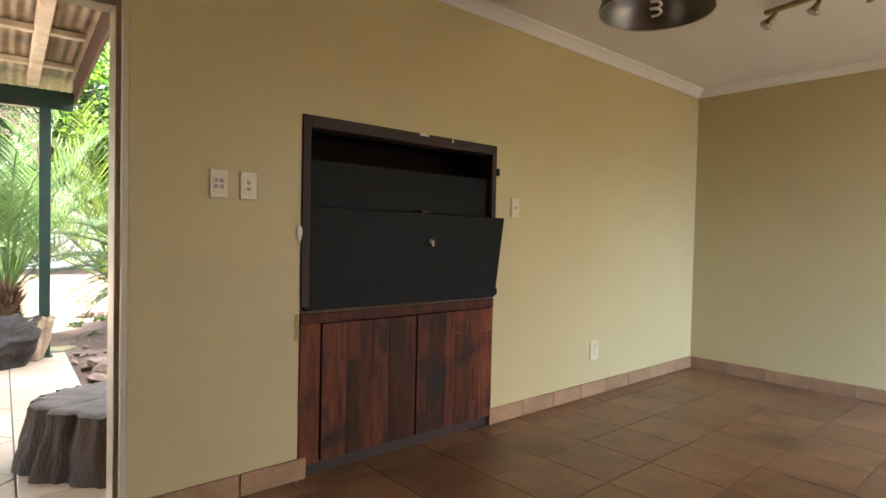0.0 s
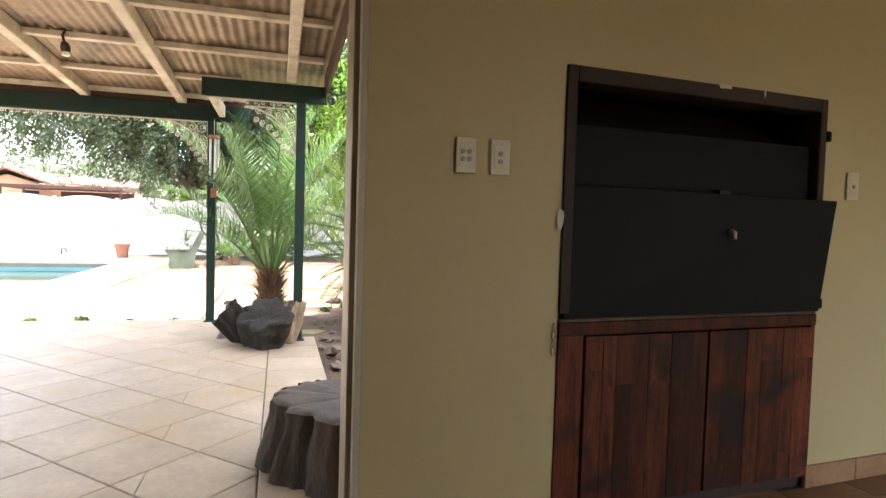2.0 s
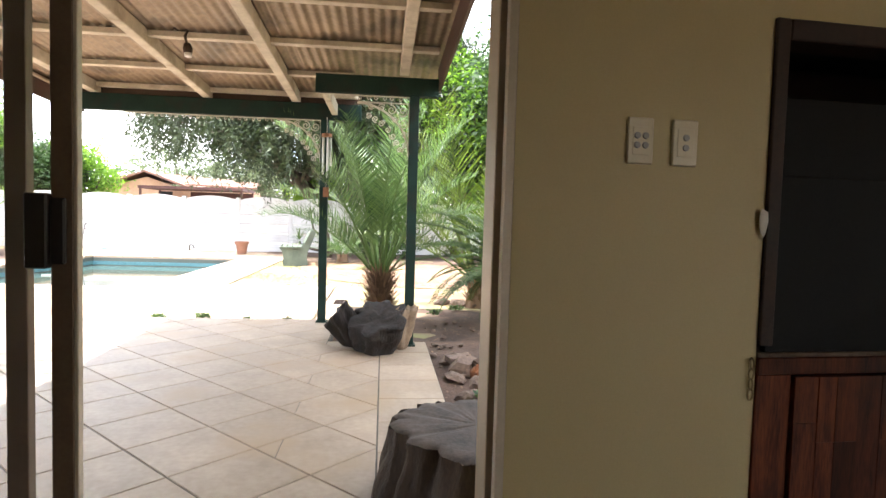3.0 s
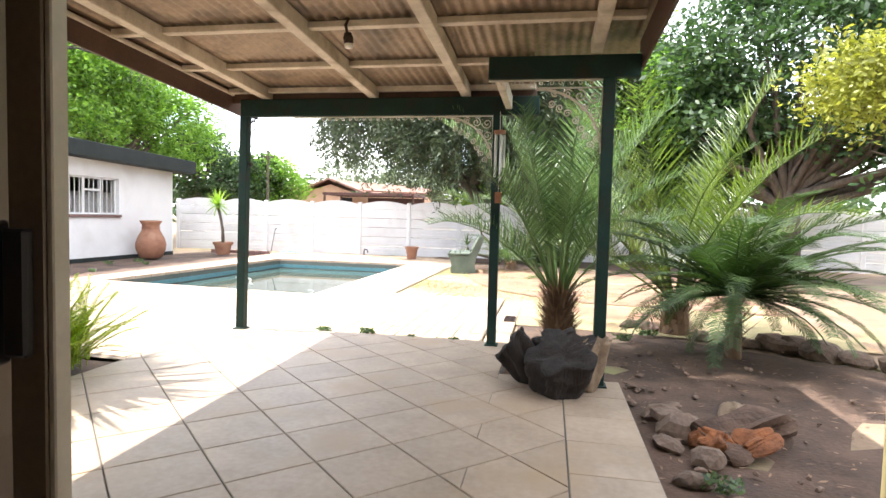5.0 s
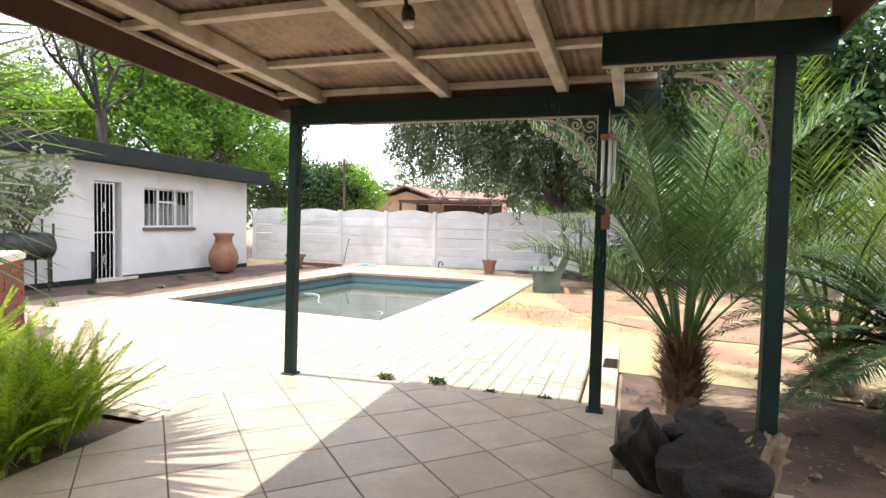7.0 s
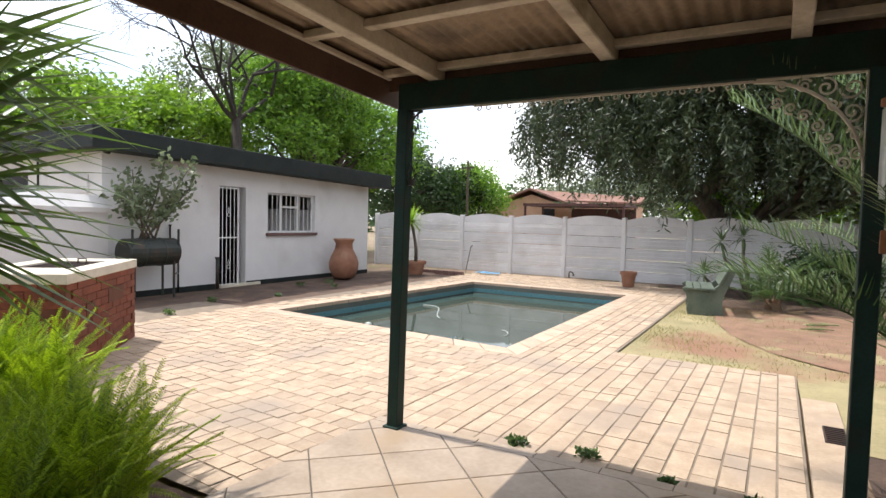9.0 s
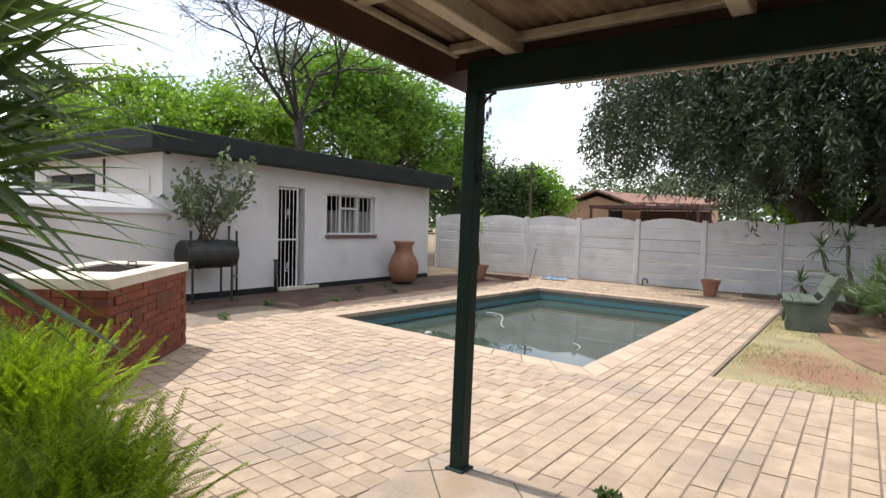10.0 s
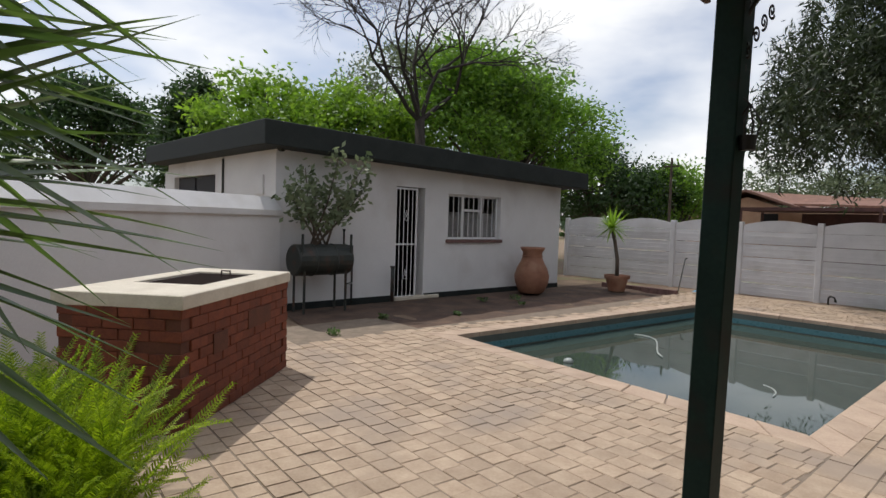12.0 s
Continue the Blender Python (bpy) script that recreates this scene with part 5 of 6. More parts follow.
rot = thing("rotten_log", "decaying brown log with a crumbling orange hollow in the soil bed", "log", YARD @ pose(4.1, -2.02, GROUND - 0.05, 0, 0, 30))
lump(rot, pose(-0.1, 0.0, 0.02, 0, 80, 0), 0.17, 0.55, 15, SOIL, "log", "", 0.8, 0.6)
lump(rot, pose(-0.11, -0.05, 0.03, 0, 40, 20), 0.09, 0.12, 16, ORANGE_ROT, "rotten_end", "orange crumbling wood", 0.95, 0.55)
lump(rot, pose(0.02, -0.14, 0.06, 10, 70, 10), 0.075, 0.22, 17, ORANGE_ROT, "rotten_end", "orange crumbling wood", 0.7, 0.6)
lump(rot, pose(0.34, 0.16, -0.02, 0, 80, 50), 0.10, 0.42, 18, CUT_PALE, "split_piece", "pale split piece", 0.7, 0.4)
stub = thing("tree_stump", "brown cut trunk standing by the far yard edge", "tree trunk", YARD @ pose(8.4, 3.2, GROUND - 0.05))
lump(stub, pose(0, 0, 0), 0.3, 1.1, 22, BARK, "trunk", "", 1.0, 0.25)

# things by the fence
bl = thing("blue_sheet", "crumpled blue plastic by the fence", "plastic sheet", YARD @ pose(-4.7, 11.2, GROUND + 0.0))
c = M()
nx, ny = 10, 6
c.add([(-0.35 + 0.7 * i / nx, -0.12 + 0.24 * j / ny, 0.05 + 0.05 * noise.noise(Vector((i * 0.9, j * 0.9, 4)))) for j in range(ny + 1) for i in range(nx + 1)], [(j * (nx + 1) + i, j * (nx + 1) + i + 1, (j + 1) * (nx + 1) + i + 1, (j + 1) * (nx + 1) + i) for j in range(ny) for i in range(nx)])
part("sheet", c.mesh("sheet"), BLUE_PLASTIC, bl)
tp = thing("garden_tap", "dark garden tap on a bent pipe by the fence", "tap", YARD @ pose(-2.6, 11.9, GROUND - 0.04))
part("pipe", M().tube([(0, 0, 0), (0, 0, 0.18), (0.05, -0.05, 0.22), (0.12, -0.06, 0.2), (0.14, -0.06, 0.14)], 0.018, 8).mesh("pipe", smooth=True), DRUM, tp)
part("spout", M().tube([(0.14, -0.06, 0.15), (0.14, -0.06, 0.11)], 0.024, 8).mesh("spout"), DRUM, tp)
stk = thing("garden_stake", "thin dark stick leaning against the fence", "stake", YARD @ pose(-5.55, 11.5, GROUND))
part("stick", M().tube([(0, 0, -0.02), (-0.1, 0.5, 0.72)], 0.014, 6).mesh("stick"), DRUM, stk)
part("grip", M().tube([(-0.1, 0.5, 0.72), (-0.05, 0.5, 0.74)], 0.016, 6).mesh("grip"), DRUM, stk)
kerb = thing("bed_kerb", "low dark brick edging round the far planting bed", "kerb", YARD)
for i in range(9):
    part("brick", M().box(-0.1, -0.05, -0.05, 0.1, 0.05, 0.09).mesh("brick", 0.006), SILL, kerb, m=pose(-6.9 + 0.21 * i, 10.55, GROUND, 0, 0, 3 * math.sin(i)))


# ---- fretwork, chime ----
def scroll(c, cx, cz, r, turns, start, hand=1, th=0.008, plane="u"):
    pts = []
    n = int(12 * turns)
    for i in range(n + 1):
        a = start + hand * 2 * math.pi * turns * i / n
        q = r * (1 - 0.85 * i / n)
        p = (cx + q * math.cos(a), 0, cz + q * math.sin(a))
        pts.append(p if plane == "u" else (0, p[0], p[2]))
    c.tube(pts, th, 5)


def bracket(u, v, rz, mat_, label, size=(1.0, 1.0)):
    t = thing("corner_bracket", label, "bracket", YARD @ pose(u, v, 2.165, 0, 0, rz) @ Matrix.Diagonal((size[0], 1, size[1], 1)))
    R = 0.46
    part("arc", M().tube([(R * (1 - math.cos(a)) + 0.04, 0, -R * (1 - math.sin(a)) - 0.02) for a in (k * math.pi / 2 / 14 for k in range(15))], 0.009, 6).mesh("arc"), mat_, t)
    part("edge", M().tube([(0.04, 0, -R - 0.02), (0.045, 0, -0.012), (R + 0.03, 0, -0.012)], 0.008, 6).mesh("edge"), mat_, t)
    for i, (x, z, r) in enumerate(((0.10, -0.08, 0.05), (0.2, -0.07, 0.045), (0.29, -0.055, 0.035), (0.38, -0.045, 0.028), (0.095, -0.19, 0.045), (0.08, -0.29, 0.035), (0.07, -0.38, 0.028), (0.17, -0.15, 0.03), (0.12, -0.42, 0.03), (0.15, -0.36, 0.03), (0.185, -0.3, 0.03), (0.23, -0.245, 0.03), (0.285, -0.195, 0.03), (0.34, -0.155, 0.03), (0.4, -0.125, 0.028))):
        c = M()
        scroll(c, x, z, r, 1.5, i * 1.3, 1 if i % 2 else -1, 0.0055)
        part("scroll", c.mesh("scroll"), mat_, t)


bracket(0.0, 0.0, 0, FRET_BLACK, "black wrought iron scroll bracket at the corner post", (0.34, 0.86))
bracket(2.60, -0.03, 180, FRET, "weathered white scroll bracket under the patio beam")
bracket(3.49, -1.16, 180, FRET, "weathered white scroll bracket under the short beam")


def lace(u0, u1, v, z, rz=0):
    t = thing("lace_trim", "weathered white cast lace trim under the green beam", "trim", YARD @ pose(u0, v, z, 0, 0, rz))
    n = int((u1 - u0) / 0.07)
    for i in range(n):
        c = M()
        scroll(c, 0.035 + i * 0.07, -0.024, 0.022, 1.0, 1.6, 1 if i % 2 else -1, 0.004)
        part("scroll", c.mesh("scroll"), FRET, t)
    part("strip", M().box(0, -0.006, -0.012, u1 - u0, 0.006, 0).mesh("strip"), FRET, t)


lace(2.63, 3.45, -1.165, 2.213)
lace(0.55, 2.1, 0.0, 2.163)


def wind_chime():
    t = thing("wind_chime", "wind chime of silver tubes with a wooden clapper", "wind chime", YARD @ pose(2.64, -0.22, 2.16))
    part("cord", M().tube([(0, 0, 0.0), (0, 0, -0.18)], 0.003, 5).mesh("cord"), FRET, t)
    part("top_disc", M().tube([(0, 0, -0.17), (0, 0, -0.2)], 0.055, 14).mesh("top_disc"), CHIME_WOOD, t)
    for k in range(5):
        a = k * 1.2566
        part("chime_tube", M().tube([(0.042 * math.cos(a), 0.042 * math.sin(a), -0.21), (0.042 * math.cos(a), 0.042 * math.sin(a), -0.5 - 0.03 * k)], 0.011, 8).mesh("chime_tube"), CHIME, t)
    part("clapper", M().box(-0.03, -0.008, -0.82, 0.03, 0.008, -0.72).mesh("clapper", 0.003), CHIME_WOOD, t)
    part("cord", M().tube([(0, 0, -0.2), (0, 0, -0.73)], 0.002, 5).mesh("cord"), FRET, t)


wind_chime()
lan = thing("hanging_lantern", "small black wire lantern hung from the scroll bracket", "lantern", YARD @ pose(0.09, 0.0, 1.8) @ Matrix.Scale(0.72, 4))
for k in range(4):
    a = k * math.pi / 2
    part("wire", M().tube([(0, 0, 0.0), (0.05 * math.cos(a), 0.05 * math.sin(a), -0.08), (0.035 * math.cos(a), 0.035 * math.sin(a), -0.13)], 0.004, 5).mesh("wire"), FRET_BLACK, lan)
part("cup", M().lathe([(0.03, -0.19), (0.036, -0.13), (0.03, -0.135), (0.0, -0.14)], 14).mesh("cup"), FRET_BLACK, lan)
part("hook", M().tube([(0, 0, 0), (-0.03, 0, 0.03), (-0.075, 0, 0.035)], 0.004, 5).mesh("hook"), FRET_BLACK, lan)


# ---- plants ----
def frond(length, leaf, n, arch, width=1.0, seed=0, vee=0.45, start=0.12, thick=0.012, leafw=0.02):
    """A feather leaf along x in its own axes: a midrib that arches down, leaflets on both sides."""
    r = random.Random(seed)
    c = M()
    k = 9
    pts = []
    ang = 0.0
    p = Vector((0, 0, 0))
    for i in range(k + 1):
        pts.append(p.copy())
        p = p + Vector((math.cos(ang), 0, -math.sin(ang))) * (length / k)
        ang += arch / k * (0.5 + i / k)
    c.tube(pts, [thick * (1 - 0.85 * i / k) for i in range(k + 1)], 5)
    for i in range(n):
        s = start + (1 - start) * i / n
        q = s * k
        a, f_ = int(q), q - int(q)
        base = pts[a].lerp(pts[min(k, a + 1)], f_)
        d = (pts[min(k, a + 1)] - pts[a]).normalized()
        up = Vector((0, 1, 0)).cross(d) * -1
        ll = leaf * (0.45 + 0.55 * math.sin(math.pi * min(1, 0.18 + 0.85 * s))) * r.uniform(0.85, 1.1)
        for sd in (-1, 1):
            tip = (d * r.uniform(0.55, 0.8) + Vector((0, sd, 0)) * width * r.uniform(0.8, 1.0) + up * vee * r.uniform(0.3, 1.2)).normalized()
            w_ = leafw * (1 - 0.4 * s)
            e = base + tip * ll
            e.z -= ll * 0.12 * r.random()
            md = base + tip * ll * 0.45 + up * 0.01
            c.add([base - d * w_ * 0.35, md - d * w_ * 0.5, e, md + d * w_ * 0.5, base + d * w_ * 0.35], [(0, 1, 2, 3, 4)])
    return c.mesh("frond")


def palm(label, m, meshes, count, trunk_h, trunk_r, low, high, seed, scale=(0.8, 1.1), fibre=40, name="palm_tree", leaf_mat=None):
    t = thing(name, label, "palm", m)
    r = random.Random(seed)
    tr = M()
    tr.tube([(0, 0, -0.06), (0, 0, trunk_h * 0.4), (0, 0, trunk_h)], [trunk_r * 1.1, trunk_r, trunk_r * 0.75], 14)
    part("trunk", tr.mesh("trunk", rough=0.03, rscale=9), LEAF_DRY, t)
    fib = M()
    for i in range(fibre):
        a, z = r.uniform(0, 6.28), r.uniform(0.02, trunk_h * 1.05)
        o = Vector((math.cos(a), math.sin(a), 0))
        p = o * trunk_r * 0.8 + Vector((0, 0, z))
        e = p + o * r.uniform(0.06, 0.2) + Vector((0, 0, r.uniform(0.02, 0.22)))
        sd = Vector((-math.sin(a), math.cos(a), 0)) * r.uniform(0.012, 0.03)
        fib.add([p - sd, p + sd, e], [(0, 1, 2)])
    tagged(part("fibre", fib.mesh("fibre"), LEAF_DRY, t, "brown dry leaf bases"), kind="stuff")
    for i in range(count):
        f_ = (i + 0.5) / count
        el = low + (high - low) * (1 - f_) ** 1.0
        az = i * 137.5 + r.uniform(-15, 15)
        mm = pose(0, 0, trunk_h * 0.95, 0, 0, az) @ pose(0.05, 0, 0, r.uniform(-18, 18), -el, 0) @ Matrix.Scale(r.uniform(*scale) * (0.55 + 0.45 * math.sqrt((el - low) / (high - low))), 4)
        part("frond", meshes[i % len(meshes)], leaf_mat or LEAF_PALM, t, m=mm)
    return t


P_ERECT = [frond(2.45, 0.52, 44, a, 0.85, s, 0.55, 0.3, 0.02, 0.026) for s, a in ((1, 0.55), (2, 0.95), (3, 1.45), (4, 0.3))]
P_ERECT_Y = [me.copy() for me in P_ERECT]
palm("young feather palm with upright fronds and a fibrous brown base", YARD @ pose(3.22, 0.44, GROUND), P_ERECT, 26, 0.5, 0.13, 47, 88, 5, (0.78, 1.02), 620)
palm("broad feather palm with arching yellow-green fronds", YARD @ pose(4.55, 1.5, GROUND), P_ERECT_Y, 22, 0.35, 0.15, 26, 82, 9, (0.95, 1.2), 160, leaf_mat=LEAF_PALM_YELLOW)
P_LOW = [frond(1.5, 0.3, 40, a, 1.0, s, 0.2, 0.12, 0.01, 0.022) for s, a in ((11, 0.9), (12, 1.3), (13, 0.6))]
palm("low cycad with stiff arching fronds behind the bench", YARD @ pose(2.2, 8.9, GROUND), P_LOW, 22, 0.18, 0.14, 8, 65, 14, (0.7, 1.0), 30, "cycad")
P_FEATHER = [frond(1.35, 0.2, 66, a, 1.0, s, 0.12, 0.1, 0.008, 0.02) for s, a in ((31, 0.9), (32, 1.4), (33, 1.15))]
palm("dark feathery fern palm drooping over the soil bed", YARD @ pose(4.85, 0.35, GROUND), P_FEATHER, 70, 0.6, 0.07, -8, 58, 17, (0.95, 1.35), 40, leaf_mat=LEAF_SHADE)


def yucca():
    t = thing("yucca", "large yucca with long stiff sword leaves beside the patio", "yucca", YARD @ pose(-1.5, -2.2, GROUND - 0.02))
    r = random.Random(3)
    part("trunk", M().tube([(-0.1, 0, 0), (-0.06, 0.0, 0.6), (0.0, 0.02, 1.25), (0.0, 0.0, 2.5)], [0.12, 0.1, 0.095, 0.07], 12).mesh("trunk", smooth=True), BARK, t)
    big = [blade(1.12, 0.10, d, 0.3, 7) for d in (0.0, 0.08, 0.16, 0.3)]
    for z in (1.4, 1.85, 2.35):
        rosette(t, big, LEAF_YUCCA, 130, z, r, -35, 66, 14, 0.05, (0.85, 1.1), 0.3)


yucca()



def dracaena():
    t = thing("dracaena", "branching dracaena with drooping sword leaves before the fence", "dracaena", YARD @ pose(1.75, 10.3, GROUND - 0.03))
    r = random.Random(19)
    bl = [blade(0.42, 0.045, d, 0.25, 5) for d in (0.2, 0.5, 0.9)]
    for x, y, z in ((-0.55, 0.05, 1.15), (-0.15, 0.1, 1.25), (0.35, -0.05, 0.75), (-0.85, -0.1, 0.45)):
        part("branch", M().tube([(0, 0, 0), (x * 0.3, y * 0.3, z * 0.45), (x * 0.85, y, z * 0.7), (x, y, z)], [0.05, 0.04, 0.032, 0.026], 8).mesh("branch", smooth=True), BARK, t)
        rosette(t, bl, LEAF_PALM, 26, z, r, -50, 80, 14, 0.02, (0.75, 1.1), 0.12, (x, y))


dracaena()
for u, v, a, q in ((3.1, 7.3, 165, 0.75), (3.0, 6.75, 150, 0.7), (3.7, 6.6, 185, 0.8)):
    ff = thing("fallen_frond", "dead pale palm frond lying on the bare soil", "palm frond", YARD @ pose(u, v, GROUND + 0.03, 0, 6, a) @ Matrix.Scale(q, 4))
    part("frond", P_LOW[2].copy(), LEAF_DEAD, ff)

F_FERN = [frond(0.78, 0.062, 52, a, 1.0, s, 0.05, 0.05, 0.004, 0.013) for s, a in ((21, 0.7), (22, 1.1), (23, 0.45), (24, 0.25))]


def fern(u, v, count, seed, scale, label):
    t = thing("fern", label, "fern", YARD @ pose(u, v, GROUND - 0.02))
    r = random.Random(seed)
    part("crown", M().lathe([(0.09, -0.02), (0.08, 0.06), (0.0, 0.09)], 12).mesh("crown"), LEAF_DRY, t)
    for i in range(count):
        el = r.uniform(38, 90)
        mm = pose(r.gauss(0, 0.11), r.gauss(0, 0.11), 0.04, 0, 0, r.uniform(0, 360)) @ pose(0.02, 0, 0, r.uniform(-30, 30), -el, 0) @ Matrix.Scale(r.uniform(*scale), 4)
        part("frond", r.choice(F_FERN), LEAF_FERN, t, m=mm)


fern(-0.58, -1.75, 120, 1, (0.6, 0.98), "bushy sword fern spilling over the patio edge")
fern(-1.1, -1.55, 140, 2, (0.5, 0.75), "tall bushy yellow-green sword fern")
fern(-1.0, -2.1, 130, 3, (0.55, 0.85), "dense yellow-green sword fern")
fern(-0.48, -2.2, 90, 4, (0.6, 0.95), "low sword fern at the patio edge")
fern(-1.6, -1.55, 120, 5, (0.5, 0.75), "sword fern under the yucca")


fern(-2.1, -1.4, 150, 6, (0.8, 1.12), "tall yellow-green sword fern between the patio and the barbecue")
fern(-2.6, -1.5, 150, 7, (0.8, 1.15), "dense sword fern beside the garden wall")


def weed(u, v, r0, seed, label="small green weed growing in a paving joint", z=GROUND, mat_=None, h=0.6):
    t = thing("weed", label, "weed", YARD @ pose(u, v, z))
    r = random.Random(seed)
    c = M()
    for i in range(90):
        a = r.uniform(0, 6.28)
        q = r0 * math.sqrt(r.random())
        p = Vector((q * math.cos(a), q * math.sin(a) * 0.6, r.uniform(0, r0 * h)))
        d = Vector((r.gauss(0, 1), r.gauss(0, 1), r.uniform(0, 1.2))).normalized() * r.uniform(0.02, 0.045)
        s = d.orthogonal().normalized() * 0.008
        c.add([p - s, p + d * 0.5 - s * 1.2, p + d, p + d * 0.5 + s * 1.2, p + s], [(0, 1, 2, 3, 4)])
    tagged(part("leaves", c.mesh("leaves"), mat_ or LEAF_PALM, t), kind="stuff")
    part("stem", M().tube([(0, 0, -0.005), (0, 0, r0 * 0.4)], 0.006, 5).mesh("stem"), LEAF_DRY, t)


for i, (u, v, q) in enumerate(((0.8, 0.27, 0.1), (1.25, 0.33, 0.11), (1.75, 0.2, 0.06), (2.2, 0.2, 0.07), (3.95, -2.62, 0.13), (-5.4, 2.0, 0.15), (-6.0, 3.2, 0.14), (-5.9, 6.2, 0.12), (-6.6, 5.9, 0.16), (-5.7, 4.4, 0.12), (4.2, 1.1, 0.14), (3.9, 0.8, 0.12), (-6.4, 6.6, 0.2))):
    weed(u, v, q * 0.72, 40 + i, z=GROUND - 0.005)


def leaf_cloud(c, r, p, n, sig, size, aspect=0.42, droop=0.0):
    for i in range(n):
        q = p + Vector((r.gauss(0, sig), r.gauss(0, sig), r.gauss(0, sig * 0.75)))
        d = Vector((r.gauss(0, 1), r.gauss(0, 1), r.gauss(-droop, 0.7))).normalized()
        s = d.cross(Vector((r.gauss(0, 1), r.gauss(0, 1), r.gauss(0, 1)))).normalized()
        ln = size * r.uniform(0.65, 1.3)
        w_ = ln * aspect * 0.5
        k = len(c.v)
        c.v += [tuple(q), tuple(q + d * ln * 0.45 + s * w_), tuple(q + d * ln), tuple(q + d * ln * 0.45 - s * w_)]
        c.f.append((k, k + 1, k + 2, k + 3))


def tree(label, u, v, trunk_h, trunk_r, blobs, clumps, leaves, size, sig, mat_, seed, bark=BARK, aspect=0.45):
    """blobs: centre and radii of the crown's masses, relative to the foot."""
    t = thing("tree", label, "tree", YARD @ pose(u, v, GROUND - 0.05))
    r = random.Random(seed)
    part("trunk", M().tube([(0, 0, -0.1), (0.05, 0.03, trunk_h * 0.5), (0, 0, trunk_h)], [trunk_r * 1.25, trunk_r, trunk_r * 0.75], 10).mesh("trunk", smooth=True), bark, t)
    c, limbs = M(), M()
    top = Vector((0, 0, trunk_h))
    for i in range(clumps):
        bx, by, bz, rx, ry, rz = blobs[i % len(blobs)]
        d = Vector((r.gauss(0, 1), r.gauss(0, 1), r.gauss(0.15, 1))).normalized()
        q = r.uniform(0.4, 1.0) ** 0.5 * r.uniform(0.8, 1.12)
        p = Vector((bx + d.x * rx * q, by + d.y * ry * q, bz + d.z * rz * q))
        if i % 5 == 0:
            md = top.lerp(p, 0.5) + Vector((r.gauss(0, 0.2), r.gauss(0, 0.2), r.uniform(-0.3, 0.1)))
            limbs.tube([top - Vector((0, 0, r.uniform(0, trunk_h * 0.3))), md, p], [trunk_r * 0.4, trunk_r * 0.2, 0.015], 5, False)
        leaf_cloud(c, r, p, int(leaves * 2.0), sig * r.uniform(0.5, 1.0), size * 0.74, aspect)
    tagged(part("branchwork", limbs.mesh("limbs", smooth=True), bark, t), kind="stuff")
    tagged(part("crown", c.mesh("crown"), mat_, t), kind="stuff")


tree("bright green leafy tree rising behind the outbuilding", -15.5, 7.0, 2.6, 0.2, [(0, -1.0, 4.2, 1.8, 2.2, 1.3), (0, 1.6, 4.3, 1.8, 2.2, 1.3)], 190, 60, 0.24, 0.36, LEAF_BRIGHT, 61)
tree("tall dense green tree behind the outbuilding", -14.5, 15.0, 3.0, 0.3, [(0, -2.4, 4.6, 2.2, 2.6, 2.0), (0, 0.3, 6.0, 2.2, 2.8, 2.0), (0, 3.2, 4.9, 2.4, 2.8, 2.0), (0, -1.2, 6.6, 1.6, 2.8, 1.4)], 420, 62, 0.26, 0.42, LEAF_MID, 62)
tree("dark leafy tree beyond the fence corner", -15.0, 22.0, 2.4, 0.25, [(0, 0, 3.6, 2.2, 3.0, 2.0), (1.0, 3.4, 3.0, 2.0, 2.4, 1.6)], 200, 55, 0.28, 0.42, LEAF_DARK, 63)
tree("dark green shrubby tree beyond the fence", -12.6, 26.0, 1.6, 0.2, [(0, 0, 2.9, 1.6, 1.6, 1.7), (-2.2, 0.5, 2.6, 1.6, 1.6, 1.4)], 130, 50, 0.28, 0.4, LEAF_MID, 64)
tree("high thin canopy of feathery olive leaves behind the outbuilding", -16.5, 11.6, 4.5, 0.22, [(0, 0.4, 6.6, 1.6, 2.6, 1.3), (0, 2.4, 7.6, 1.4, 2.2, 1.0)], 120, 30, 0.22, 0.42, LEAF_GREY, 75)
tree("dark conifer-like tree behind the garden wall", -21.0, 5.6, 2.0, 0.25, [(0, 0, 3.4, 1.3, 1.5, 1.7), (0, 0, 5.0, 0.9, 1.0, 1.2)], 130, 55, 0.26, 0.34, LEAF_DARK, 65)
tree("dark distant tree beyond the garden wall", -26.0, 3.2, 2.4, 0.25, [(0, -2.2, 3.8, 1.8, 2.2, 1.5), (0, -0.3, 5.6, 0.9, 1.3, 1.1), (0, 1.6, 4.4, 1.6, 1.6, 1.5)], 150, 50, 0.3, 0.42, LEAF_DARK, 66)
tree("dense dark green tree along the yard's far side", 8.6, 9.5, 2.2, 0.3, [(0, 0, 5.0, 2.8, 2.6, 2.6), (2.8, -1.2, 5.0, 2.4, 2.6, 3.0), (-1.4, 1.6, 3.6, 2.0, 2.0, 1.8)], 380, 60, 0.25, 0.42, LEAF_DARK, 67)
tree("large dark green tree behind the palms", 11.5, 4.2, 2.2, 0.11, [(0, 0, 4.6, 2.2, 2.6, 2.4), (0.6, -2.4, 4.2, 2.0, 2.2, 2.4), (-1.2, -1.0, 2.3, 1.8, 2.8, 1.5)], 380, 60, 0.25, 0.42, LEAF_DARK, 68)
tree("yellow-green leafy tree hanging over the soil bed", 6.9, 1.0, 2.0, 0.05, [(-1.1, -0.6, 2.55, 0.40, 0.40, 0.32), (-0.5, -0.2, 2.8, 0.5, 0.5, 0.35)], 60, 70, 0.085, 0.17, LEAF_YELLOW, 69)
